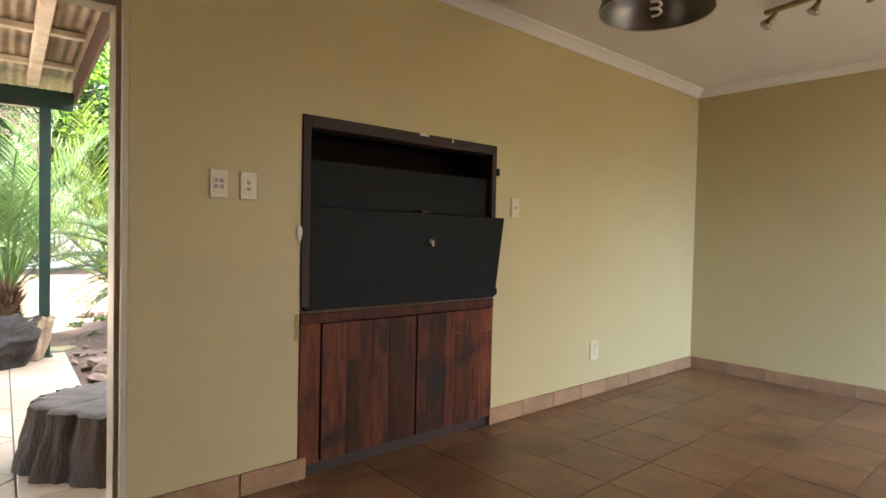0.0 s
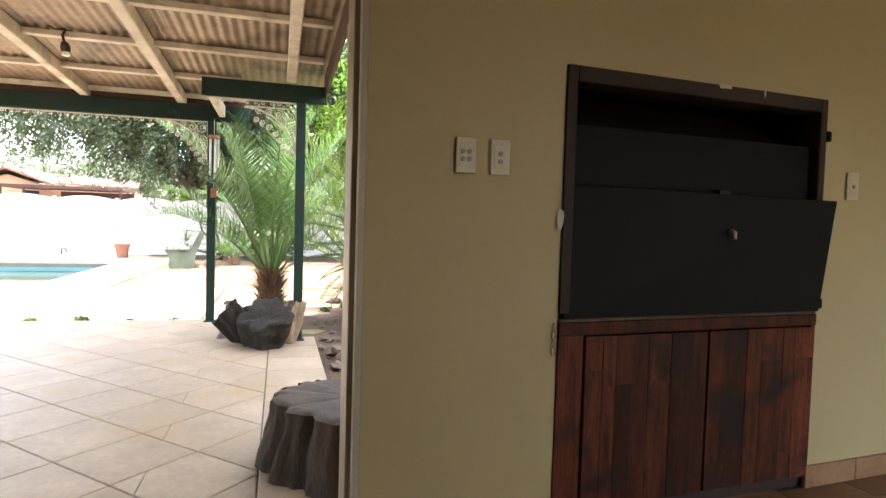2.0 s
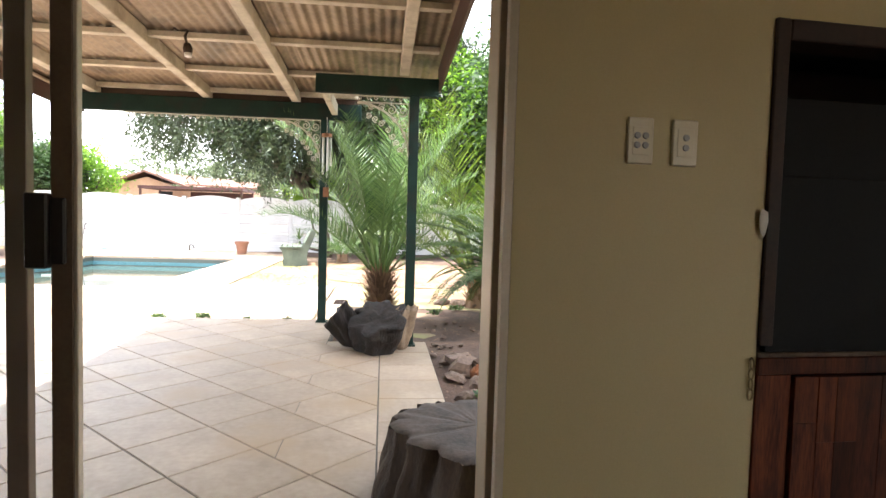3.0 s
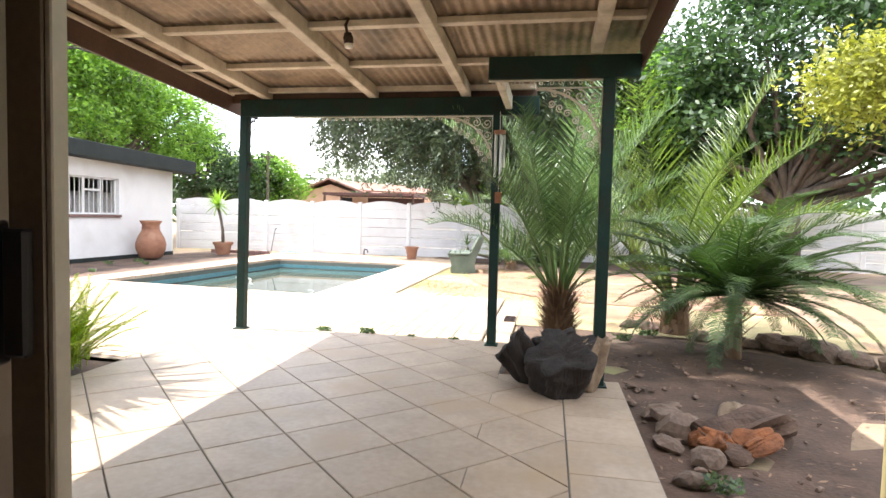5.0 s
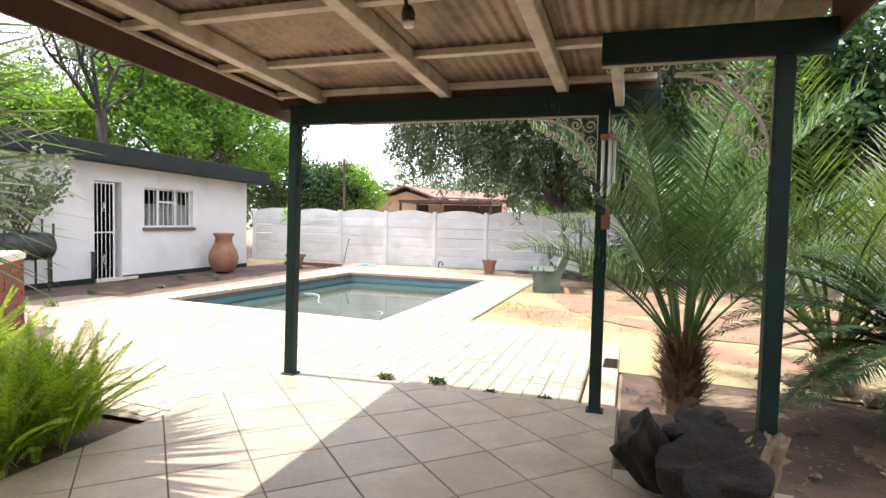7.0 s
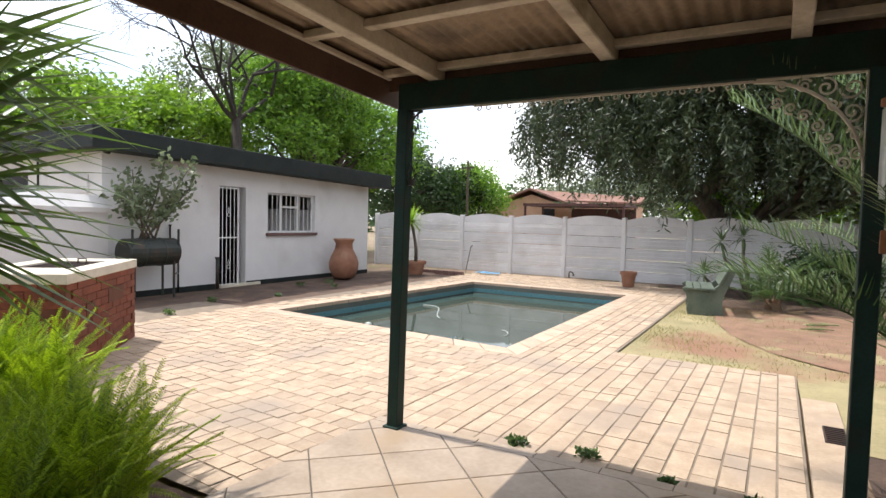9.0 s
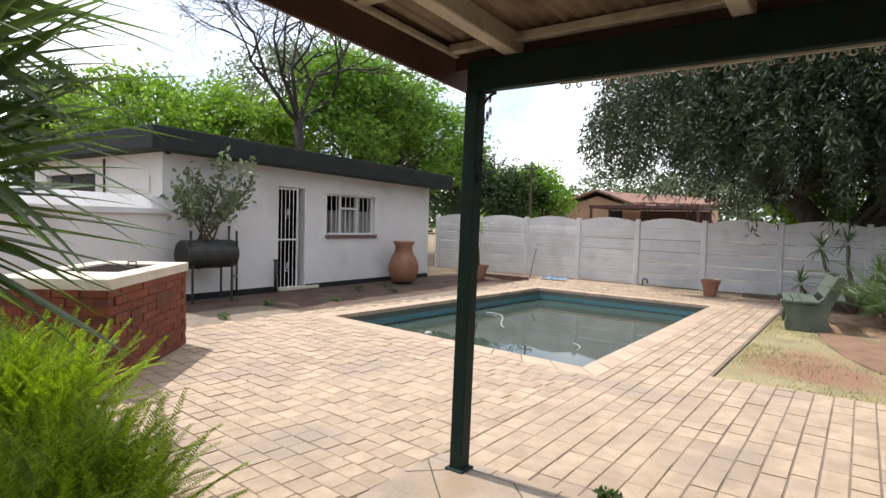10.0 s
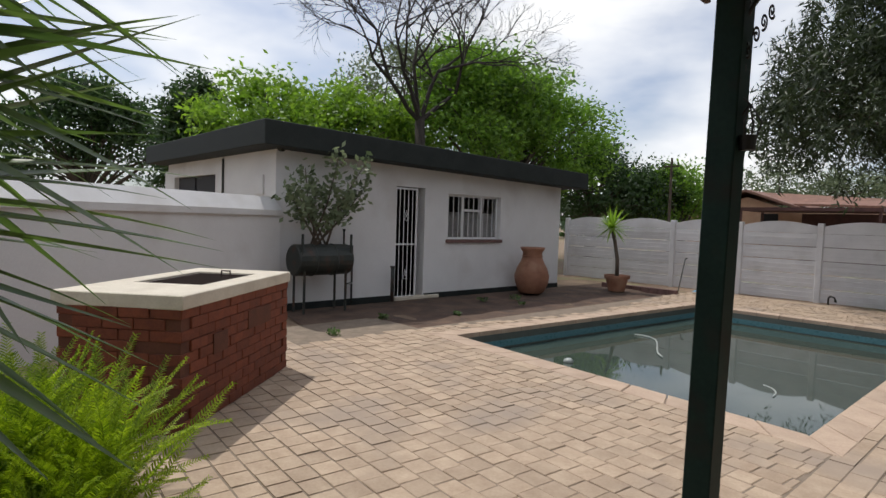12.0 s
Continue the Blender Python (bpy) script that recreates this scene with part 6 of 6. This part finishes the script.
tree("green tree behind the corner palms", 5.6, 12.0, 1.8, 0.2, [(0, 0, 4.2, 2.0, 2.0, 2.2)], 170, 55, 0.25, 0.42, LEAF_MID, 70)
tree("grey-green bare-looking tree in the distance", -13.0, 42.0, 2.5, 0.3, [(0, 0, 4.4, 4.5, 3.0, 1.9), (8, 0, 3.9, 4.0, 3.0, 1.6)], 170, 45, 0.34, 0.6, LEAF_GREY, 71)
tree("yellow-green shrubby tree beyond the fence", 3.4, 15.6, 1.2, 0.1, [(0, 0, 2.2, 1.6, 1.0, 1.0), (-2.6, 0.3, 2.0, 1.2, 0.9, 0.7)], 110, 45, 0.2, 0.3, LEAF_BRIGHT, 73)
tree("dark low shrub in the bed behind the bench", 3.2, 10.4, 0.3, 0.05, [(0, 0, 0.6, 0.9, 0.7, 0.5)], 60, 40, 0.14, 0.2, LEAF_DARK, 74)
tree("tall tree over the patio's garden side", -6.2, -5.6, 3.0, 0.25, [(0, 0, 5.0, 1.8, 1.8, 1.6)], 110, 55, 0.2, 0.36, LEAF_MID, 72)


def bare_tree():
    t = thing("bare_tree", "tall leafless tree with spreading grey branches", "tree", YARD @ pose(-13.4, 9.9, GROUND - 0.05))
    r = random.Random(77)
    part("trunk", M().tube([(0.2, 0.1, -0.1), (0.1, 0.0, 2.4), (0, 0, 4.7)], [0.26, 0.2, 0.15], 10).mesh("trunk", smooth=True), BARK_BARE, t)
    c = M()

    def grow(p, d, ln, rad, depth):
        pts, rr = [p], [rad]
        for i in range(3):
            d = (d + Vector((r.gauss(0, 0.09), r.gauss(0, 0.09), r.gauss(0.02, 0.07)))).normalized()
            p = p + d * ln / 3
            pts.append(p)
            rr.append(rad * (1 - 0.14 * (i + 1)))
        c.tube(pts, rr, 6 if depth < 3 else 4, False)
        if depth >= 7 or rad < 0.003:
            return
        for k in range(2 if depth < 1 else (3 if r.random() < 0.65 else 2)):
            nd = (d + Vector((r.gauss(0, 0.4), r.gauss(0, 0.55), r.gauss(0.0, 0.32)))).normalized()
            at = pts[-1] if k < 2 else pts[2]
            grow(at, nd, ln * r.uniform(0.66, 0.86), rad * r.uniform(0.55, 0.7), depth + 1)
    for d in ((0, -0.9, 0.62), (0, -0.1, 1), (0, 0.85, 0.75), (0.3, -0.45, 0.8), (0, 0.35, 0.9)):
        grow(Vector((0, 0, 4.6)), Vector(d).normalized(), 1.75, 0.085, 0)
    tagged(part("branchwork", c.mesh("branches"), BARK_BARE, t), kind="stuff")


bare_tree()


def pepper_tree():
    t = thing("tree", "wide drooping tree with feathery olive foliage over the fence", "tree", YARD @ pose(1.7, 14.4, GROUND - 0.05))
    r = random.Random(88)
    part("trunk", M().tube([(0, 0, -0.1), (-0.4, -0.1, 1.2), (-1.3, -0.3, 2.3), (-2.4, -0.6, 3.2)], [0.38, 0.3, 0.25, 0.18], 10).mesh("trunk", smooth=True), BARK, t)
    limbs, c = M(), M()
    forks = [Vector((-0.4, -0.1, 1.2)), Vector((-1.3, -0.3, 2.3)), Vector((-2.4, -0.6, 3.2))]
    for i in range(1150):
        a = r.random()
        p = Vector((r.uniform(-6.0, 6.2), r.uniform(-4.6, 2.2), 0))
        q = ((p.x - 0.1) / 6.1) ** 2 + ((p.y + 1.2) / 3.6) ** 2
        if q > 1:
            continue
        p.z = 2.6 + 7.0 * math.sqrt(1 - q) * r.uniform(0.1, 1.0) + max(0.0, -1.5 - p.x) * 0.3
        if p.x < -3.0 and r.random() < 0.25:
            continue
        if i % 6 == 0:
            b = min(forks, key=lambda f_: (f_ - p).length)
            limbs.tube([b, b.lerp(p, 0.5) + Vector((0, 0, 0.4)), p], [0.09, 0.05, 0.015], 5, False)
        for s in range(5):
            e = p + Vector((r.gauss(0, 0.3), r.gauss(0, 0.3), r.gauss(0, 0.2)))
            hang = r.uniform(0.5, 1.5)
            dx, dy = r.gauss(0, 0.12), r.gauss(0, 0.12)
            for k in range(26):
                f_ = k / 26
                w_ = e + Vector((dx * f_, dy * f_, -hang * f_))
                leaf_cloud(c, r, w_, 2, 0.06, 0.17, 0.22, 0.9)
    tagged(part("branchwork", limbs.mesh("limbs", smooth=True), BARK, t), kind="stuff")
    tagged(part("crown", c.mesh("crown"), LEAF_OLIVE, t), kind="stuff")


pepper_tree()


def grass():
    """Short dry blades over the lawn and thin weeds on the soil strip."""
    r = random.Random(5)
    c = M()
    for i in range(15000):
        u, v = 0.72 + r.random() ** 1.3 * 3.6, 3.55 + r.random() ** 1.3 * 6.0
        if noise.noise(Vector((u * 0.9, v * 0.9, 3))) < r.uniform(-0.45, 0.3):
            continue
        h = r.uniform(0.015, 0.05)
        a = r.uniform(0, 6.28)
        s = Vector((math.cos(a), math.sin(a), 0)) * 0.004
        p = Vector((u, v, GROUND - 0.03))
        c.add([p - s, p + s, p + Vector((r.gauss(0, 0.02), r.gauss(0, 0.02), h))], [(0, 1, 2)])
    solo("grass", c.mesh("grass"), GRASS, "short dry yellow-green lawn grass", "grass", YARD, "stuff")
    c = M()
    for i in range(1150):
        u, v = r.uniform(3.7, 7.5), r.uniform(-4.5, 1.2)
        p = Vector((u, v, GROUND + 0.005))
        a = r.uniform(0, 6.28)
        d = Vector((math.cos(a), math.sin(a), r.uniform(-0.02, 0.1))) * r.uniform(0.02, 0.09)
        s = Vector((-d.y, d.x, 0)).normalized() * r.uniform(0.003, 0.012)
        c.add([p - s * 0.3, p + d * 0.5 - s, p + d, p + d * 0.5 + s], [(0, 1, 2, 3)])
    solo("leaf_litter", c.mesh("leaf_litter"), LEAF_DRY, "dry leaves and twigs scattered on the soil", "leaf litter", YARD, "stuff")


grass()


# ---- beyond the fence ----
def far_house():
    t = thing("house", "distant bungalow with orange walls and a brown tiled roof", "house", YARD @ pose(-10.6, 31.5, 0))
    part("wall", M().box(-2.4, -1.2, -0.3, 5.2, 4, 2.55).mesh("wall"), FACE_BRICK, t)
    g_ = M().add([(-2.4, -1.2, 2.55), (1.4, -1.2, 2.55), (-0.4, -1.2, 3.15), (-2.4, -1.1, 2.55), (1.4, -1.1, 2.55), (-0.4, -1.1, 3.15)], [(0, 1, 2), (5, 4, 3), (0, 2, 5, 3), (1, 4, 5, 2)])
    part("gable", g_.mesh("gable"), FACE_BRICK, t)
    for pts in (((-2.9, -1.6, 2.5), (-0.4, -1.6, 3.42), (-0.4, 4.2, 3.42), (-2.9, 4.2, 2.5)), ((-0.4, -1.6, 3.42), (2.0, -1.6, 2.55), (2.0, 4.2, 2.55), (-0.4, 4.2, 3.42))):
        c = M().add(list(pts) + [(x, y, z + 0.12) for x, y, z in pts], [(0, 1, 2, 3), (7, 6, 5, 4), (0, 4, 5, 1), (1, 5, 6, 2), (2, 6, 7, 3), (3, 7, 4, 0)])
        part("roof", c.mesh("roof"), ROOF_TILE, t)
    c = M()
    pts = ((-0.4, 0.4, 3.4), (6.0, 0.4, 2.95), (6.0, -1.0, 2.6), (0.6, -1.0, 2.75))
    c.add(list(pts) + [(x, y, z + 0.1) for x, y, z in pts], [(0, 1, 2, 3), (7, 6, 5, 4), (0, 4, 5, 1), (1, 5, 6, 2), (2, 6, 7, 3), (3, 7, 4, 0)])
    part("roof", c.mesh("roof"), ROOF_TILE, t)
    part("window", M().box(0.3, -1.26, 1.2, 1.1, -1.19, 2.3).mesh("window"), ROOM_SHADE, t, "dark window")
    cp = thing("carport", "dark brown steel carport beside the distant bungalow", "carport", YARD @ pose(-8.6, 28.5, 0))
    part("roof", M().box(-1.6, -1.5, 2.35, 4.0, 1.5, 2.5).mesh("roof"), CARPORT, cp)
    for x, y in ((-1.5, -1.4), (3.9, -1.4), (-1.5, 1.4), (3.9, 1.4)):
        part("post", M().box(x - 0.05, y - 0.05, -0.1, x + 0.05, y + 0.05, 2.35).mesh("post"), CARPORT, cp)
    part("screen", M().box(0.3, 1.3, 0.0, 3.9, 1.35, 2.3).mesh("screen"), CARPORT, cp)
    h2 = thing("house", "far pink house with a pale tiled roof", "house", YARD @ pose(-15.2, 36, 0))
    part("wall", M().box(-1.5, 0, -0.3, 2.5, 3, 2.9).mesh("wall"), FACE_BRICK, h2)
    part("roof", M().add([(-1.9, -0.3, 2.8), (2.9, -0.3, 2.8), (2.9, 3.3, 2.8), (-1.9, 3.3, 2.8), (0.5, 1.5, 3.7)], [(0, 1, 4), (1, 2, 4), (2, 3, 4), (3, 0, 4), (3, 2, 1, 0)]).mesh("roof"), FACE_BRICK, h2)
    po = thing("utility_pole", "thin dark utility pole with a crossarm", "utility pole", YARD @ pose(-11.1, 22, -0.1))
    part("pole", M().tube([(0, 0, 0), (0, 0, 4.5)], [0.07, 0.05], 8).mesh("pole"), BARK, po)
    part("crossarm", M().box(-0.35, -0.03, 4.1, 0.35, 0.03, 4.17).mesh("crossarm"), BARK, po)


far_house()
r_ = random.Random(91)
c = M()
for i in range(150):
    a = r_.uniform(-0.6, 2.9)
    q = r_.uniform(58, 70)
    for k in range(2):
        leaf_cloud(c, r_, Vector((-q * math.sin(a), q * math.cos(a), r_.uniform(0.5, 4.0))), 70, 1.5, 0.8, 0.6)
solo("far_trees", c.mesh("far_trees"), LEAF_DARK, "hazy belt of distant trees on the horizon", "trees", YARD, "stuff")


# ---- pieces: skirting, floor tiles, patio tiles, coping, pavers ----
def chamfer_tile(w_, d, h, e=0.003, name="tile"):
    c = M()
    a, b = w_ / 2, d / 2
    vs = [(-a, -b, 0), (a, -b, 0), (a, b, 0), (-a, b, 0), (-a, -b, h - e), (a, -b, h - e), (a, b, h - e), (-a, b, h - e), (-a + e, -b + e, h), (a - e, -b + e, h), (a - e, b - e, h), (-a + e, b - e, h)]
    fs = [(3, 2, 1, 0), (8, 9, 10, 11)]
    for lo in (0, 4):
        fs += [(lo + i, lo + (i + 1) % 4, lo + 4 + (i + 1) % 4, lo + 4 + i) for i in range(4)]
    return c.add(vs, fs).mesh(name)


def clip_poly(pts, keep):
    """Sutherland-Hodgman: keep is a list of (a, b, c) with a*x + b*y <= c."""
    for a, b, c_ in keep:
        out = []
        for i, p in enumerate(pts):
            q = pts[(i + 1) % len(pts)]
            fp, fq = a * p[0] + b * p[1] - c_, a * q[0] + b * q[1] - c_
            if fp <= 0:
                out.append(p)
            if fp * fq < 0:
                s = fp / (fp - fq)
                out.append((p[0] + (q[0] - p[0]) * s, p[1] + (q[1] - p[1]) * s))
        pts = out
        if len(pts) < 3:
            return []
    return pts


def piece(pts, z0, z1, name="tile", e=0.003):
    """A tile over a polygon, with a small chamfer."""
    n = len(pts)
    cx, cy = sum(p[0] for p in pts) / n, sum(p[1] for p in pts) / n
    inner = []
    for x, y in pts:
        d = math.hypot(x - cx, y - cy)
        f_ = max(0.0, 1 - 1.4 * e / max(d, 0.01))
        inner.append((cx + (x - cx) * f_, cy + (y - cy) * f_))
    vs = [(x, y, z0) for x, y in pts] + [(x, y, z1 - e) for x, y in pts] + [(x, y, z1) for x, y in inner]
    fs = [tuple(range(2 * n, 3 * n))]
    for lo in (0, n):
        fs += [(lo + i, lo + (i + 1) % n, lo + n + (i + 1) % n, lo + n + i) for i in range(n)]
    return M().add(vs, fs).mesh(name)


# skirting tiles
sk = thing("baseboard", "terracotta tile skirting along the cream walls", "skirting", kind="structure")
tile_s = M().box(0.0, -0.014, 0, 0.328, 0, 0.105).mesh("tile", 0.003)
short_s = M().box(0.0, -0.014, 0, 0.15, 0, 0.105).mesh("tile", 0.003)
x = BX1 - 0.015
while x < RX1 - 0.02:
    part("tile", tile_s if x < RX1 - 0.33 else short_s, SKIRT_TILE, sk, m=pose(x, WY0, FZ))
    x += 0.332
x = BX0 + 0.045 - 0.332
while x > JAMB + 0.1:
    part("tile", tile_s, SKIRT_TILE, sk, m=pose(x, WY0, FZ))
    x -= 0.332
part("tile", M().box(0.0, -0.014, 0, x + 0.332 - JAMB - 0.003, 0, 0.105).mesh("tile", 0.003), SKIRT_TILE, sk, m=pose(JAMB + 0.002, WY0, FZ))
y = WY0 - 0.016
while y > RY0:
    part("tile", tile_s, SKIRT_TILE, sk, m=pose(RX1, y, FZ, 0, 0, -90))
    y -= 0.332

# room floor tiles in a square grid, cut at the walls
fl = bpy.data.objects["floor"]
T = 0.41
full = chamfer_tile(T - 0.005, T - 0.005, 0.012, 0.002)
for i in range(-13, 9):
    for j in range(-11, 4):
        cx, cy = 2.44 + (i + 0.5) * T, 1.82 + (j + 0.5) * T
        if cx + T / 2 < RX1 and cx - T / 2 > RX0 and cy + T / 2 < WY0 and cy - T / 2 > RY0:
            part("tile", full, FLOOR_TILE, fl, m=pose(cx, cy, FZ - 0.012, 0, 0, 0))
            continue
        h = (T - 0.005) / 2
        deep = BX0 < cx < BX1
        q = clip_poly([(cx - h, cy - h), (cx + h, cy - h), (cx + h, cy + h), (cx - h, cy + h)], [(1, 0, RX1), (-1, 0, -RX0), (0, -1, -RY0), (0, 1, WY0 + 0.03 if deep else WY0 - 0.001)])
        if len(q) > 2:
            part("tile", piece(q, FZ - 0.012, FZ, "tile", 0.002), FLOOR_TILE, fl)

# patio tiles: diagonal field with a straight border on the garden side
ps = bpy.data.objects["patio_slab"]
D = 0.305
gap = 0.004
full = chamfer_tile(D * math.sqrt(2) - 2 * gap, D * math.sqrt(2) - 2 * gap, 0.012, 0.003)
for i in range(-12, 5):
    for j in range(-7, 14):
        if (i + j) % 2 == 0:
            continue
        cx, cy = 2.64 + i * D, -3.48 + j * D
        h = D - gap * math.sqrt(2)
        sq = [(cx - h, cy), (cx, cy - h), (cx + h, cy), (cx, cy + h)]
        box_in = cx - D >= -0.22 and cx + D <= 3.231 and cy - D >= -4.8 and cy + D <= -1.03
        box_in = box_in or (cx - D >= -0.22 and cx + D <= 2.70 and cy + D <= 0.02 and cy - D >= -4.8)
        if box_in:
            part("tile", full, PATIO_TILE, ps, m=pose(cx, cy, -0.012, 0, 0, 45))
            continue
        regions = (((-1, 0, 0.215), (1, 0, 2.755), (0, 1, 0.03), (0, -1, 4.8)), ((-1, 0, -2.759), (1, 0, 3.231), (0, 1, -1.03), (0, -1, 4.8)))
        for lim in regions:
            q = clip_poly(sq, lim)
            if len(q) > 2:
                part("tile", piece(q, -0.012, 0.0), PATIO_TILE, ps)
v = -1.03
while v > -4.7:
    part("tile", piece([(3.24, v - 0.415), (3.655, v - 0.415), (3.655, v), (3.24, v)], -0.012, 0.0), PATIO_TILE, ps)
    v -= 0.42
u = -0.215
while u < 2.7:
    part("tile", piece([(u, 0.036), (min(u + 0.4, 2.765), 0.036), (min(u + 0.4, 2.765), 0.126), (u, 0.126)], -0.014, -0.002), PATIO_TILE, ps)
    u += 0.405

# paving
pv = tagged(part("pavement", M().mesh("pavement"), SAND), "pinkish clay brick paving round the pool", "paving", kind="structure")
bm = bmesh.new()
in_q = offset_quad(POOL_Q, 0.1)
for q in (((-6.2, -1.28), (-0.22, -1.28), (-0.22, in_q[1][1]), in_q[1], in_q[0], (-6.2, in_q[0][1])), ((-0.22, 0.13), (2.46, 0.13), (2.46, 3.5), (0.68, 3.5), (0.68, in_q[1][1]), (-0.22, in_q[1][1])),
          ((-5.2, in_q[0][1]), in_q[0], in_q[3], (-5.2, in_q[3][1])), ((-5.2, in_q[3][1]), in_q[3], in_q[2], (in_q[2][0], 11.9), (-5.2, 11.9)), (in_q[1], (0.68, in_q[1][1]), (0.68, 11.2), (in_q[2][0], 11.2))):
    bm.faces.new([bm.verts.new((x, y, GROUND - 0.006)) for x, y in q])
bm.to_mesh(pv.data)
bm.free()
pv.matrix_basis = YARD

cp = thing("pool_coping", "smooth pink coping stones round the pool", "coping", YARD, kind="structure")
for i in range(4):
    k = (i + 1) % 4
    a, b, c_, d = (Vector(q) for q in (COPE_Q[i], COPE_Q[k], POOL_Q[k], POOL_Q[i]))
    n = max(2, round((b - a).length / 0.42))
    for j in range(n):
        f0, f1 = j / n, (j + 1) / n - 0.003
        q = [tuple(p) for p in (a.lerp(b, f0), a.lerp(b, f1), d.lerp(c_, f1), d.lerp(c_, f0))]
        part("coping_stone", piece(q, GROUND - 0.056, GROUND + 0.004, "coping_stone", 0.006), COPING, cp)

rnd = random.Random(17)
near = []


PAVE_Q = offset_quad(POOL_Q, COPE_W + 0.012)


def ok(u, v):
    if -0.23 < u < 2.8 and v < 0.14:
        return False
    if u > -0.23 and v < 0.14:
        return False
    if inside(PAVE_Q, u, v):
        return False
    if u < -5.0 - 0.25 * math.sin(v * 0.7) and v > 1.9:
        return False
    if v < -1.28 or u < -6.0 or (u < -0.2 and v < -1.26):
        return False
    if u < -5.2 and v > 1.4:
        return False
    return True


# running bond of near-square blocks, the rows along the pool's near side
BW, BL, TURN = 0.155, 0.168, math.atan2(2.93 - 3.28, -0.46 + 4.54)
cs, sn = math.cos(TURN), math.sin(TURN)
for j in range(-36, 62):
    q = j * BW
    p = -6.6 + (j % 2) * BL / 2 + rnd.uniform(-0.02, 0.02)
    while p < 1.2:
        ln = BL * rnd.choice((0.92, 1.0, 1.0, 1.08))
        mu, mv = -0.19 + (p + ln / 2) * cs - (q + BW / 2) * sn, 2.65 + (p + ln / 2) * sn + (q + BW / 2) * cs
        cut = max(0.0, mu + ln / 2 + 0.255)
        if ln - cut > 0.04 and mv < 11.8 and ok(mu - cut / 2, mv):
            mu -= cut / 2
            near.append(((mu - (ln - cut) / 2, mv - BW / 2, mu + (ln - cut) / 2, mv + BW / 2), mu, mv, TURN))
        p += ln
# straight courses between the patio, the lawn and the pool
u = -0.25
while u < 2.40:
    v = 0.13 + rnd.random() * 0.2
    top = 3.5 if u > 0.62 else 11.2
    v = 0.13
    first = rnd.choice((0.1, 0.2, 0.3))
    while v < top - 0.02:
        ln = min(first if v < 0.14 else rnd.choice((0.22, 0.22, 0.44, 0.33)), top - v)
        a = (u, v, u + 0.15, v + ln)
        mu, mv = u + 0.075, v + ln / 2
        if ok(mu, mv):
            near.append((a, mu, mv, 0.0))
        v += ln
    u += 0.15
near.sort(key=lambda q: (q[1] + 0.6) ** 2 + (q[2] - 0.9) ** 2)
cache = {}
joined = M()
for n_, (a, mu, mv, turn) in enumerate(near):
    wu, wv = round(a[2] - a[0], 3), round(a[3] - a[1], 3)
    dz = rnd.uniform(-0.004, 0.002)
    if n_ < 300:
        key = (wu, wv, mu > -0.22)
        if key not in cache:
            cache[key] = chamfer_tile(wu - (0.007 if wu > 0.14 and mu > -0.22 else 0.005), wv - (0.002 if mu > -0.22 else 0.005), 0.05, 0.004, "paver")
        part("paver", cache[key], PAVER_PIECE, pv, m=pose(mu + rnd.uniform(-0.0015, 0.0015), mv + rnd.uniform(-0.0015, 0.0015), GROUND - 0.05 + dz, rnd.uniform(-0.5, 0.5), rnd.uniform(-0.5, 0.5), math.degrees(turn) + rnd.uniform(-0.7, 0.7)))
    else:
        gu, gv = (0.0035, 0.001) if mu > -0.22 else (0.0025, 0.0025)
        x0, y0, x1, y1 = a[0] + gu, a[1] + gv, a[2] - gu, a[3] - gv
        e, z = 0.004, GROUND + dz
        t1, t2 = rnd.uniform(-0.0012, 0.0012), rnd.uniform(-0.0012, 0.0012)
        ring = [(x0, y0, z - 0.03), (x1, y0, z - 0.03), (x1, y1, z - 0.03), (x0, y1, z - 0.03), (x0 + e, y0 + e, z + t1), (x1 - e, y0 + e, z + t2), (x1 - e, y1 - e, z - t1), (x0 + e, y1 - e, z - t2)]
        ct, st_ = math.cos(turn), math.sin(turn)
        joined.add([(mu + (x - mu) * ct - (y - mv) * st_, mv + (x - mu) * st_ + (y - mv) * ct, h) for x, y, h in ring],
                   [(4, 5, 6, 7), (0, 1, 5, 4), (1, 2, 6, 5), (2, 3, 7, 6), (3, 0, 4, 7)])
tagged(part("pavers", joined.mesh("pavers"), PAVER, pv), kind="stuff")
# narrow cement strip and drain cover beside the straight courses
dr = thing("drain_cover", "rusty iron drain grid set in cement beside the paving", "drain cover", YARD @ pose(2.72, 1.75, GROUND - 0.035))
part("cement", M().box(-0.24, -1.5, -0.02, 0.02, 0.95, 0.026).mesh("cement", 0.006), PAVER_PIECE, dr)
gr = M().box(-0.13, -0.22, 0.026, 0.01, 0.16, 0.036)
for i in range(8):
    gr.box(-0.12, -0.2 + i * 0.045, 0.036, 0.0, -0.185 + i * 0.045, 0.044)
part("grid", gr.mesh("grid"), STEEL_RUST, dr, "rusty iron grid")
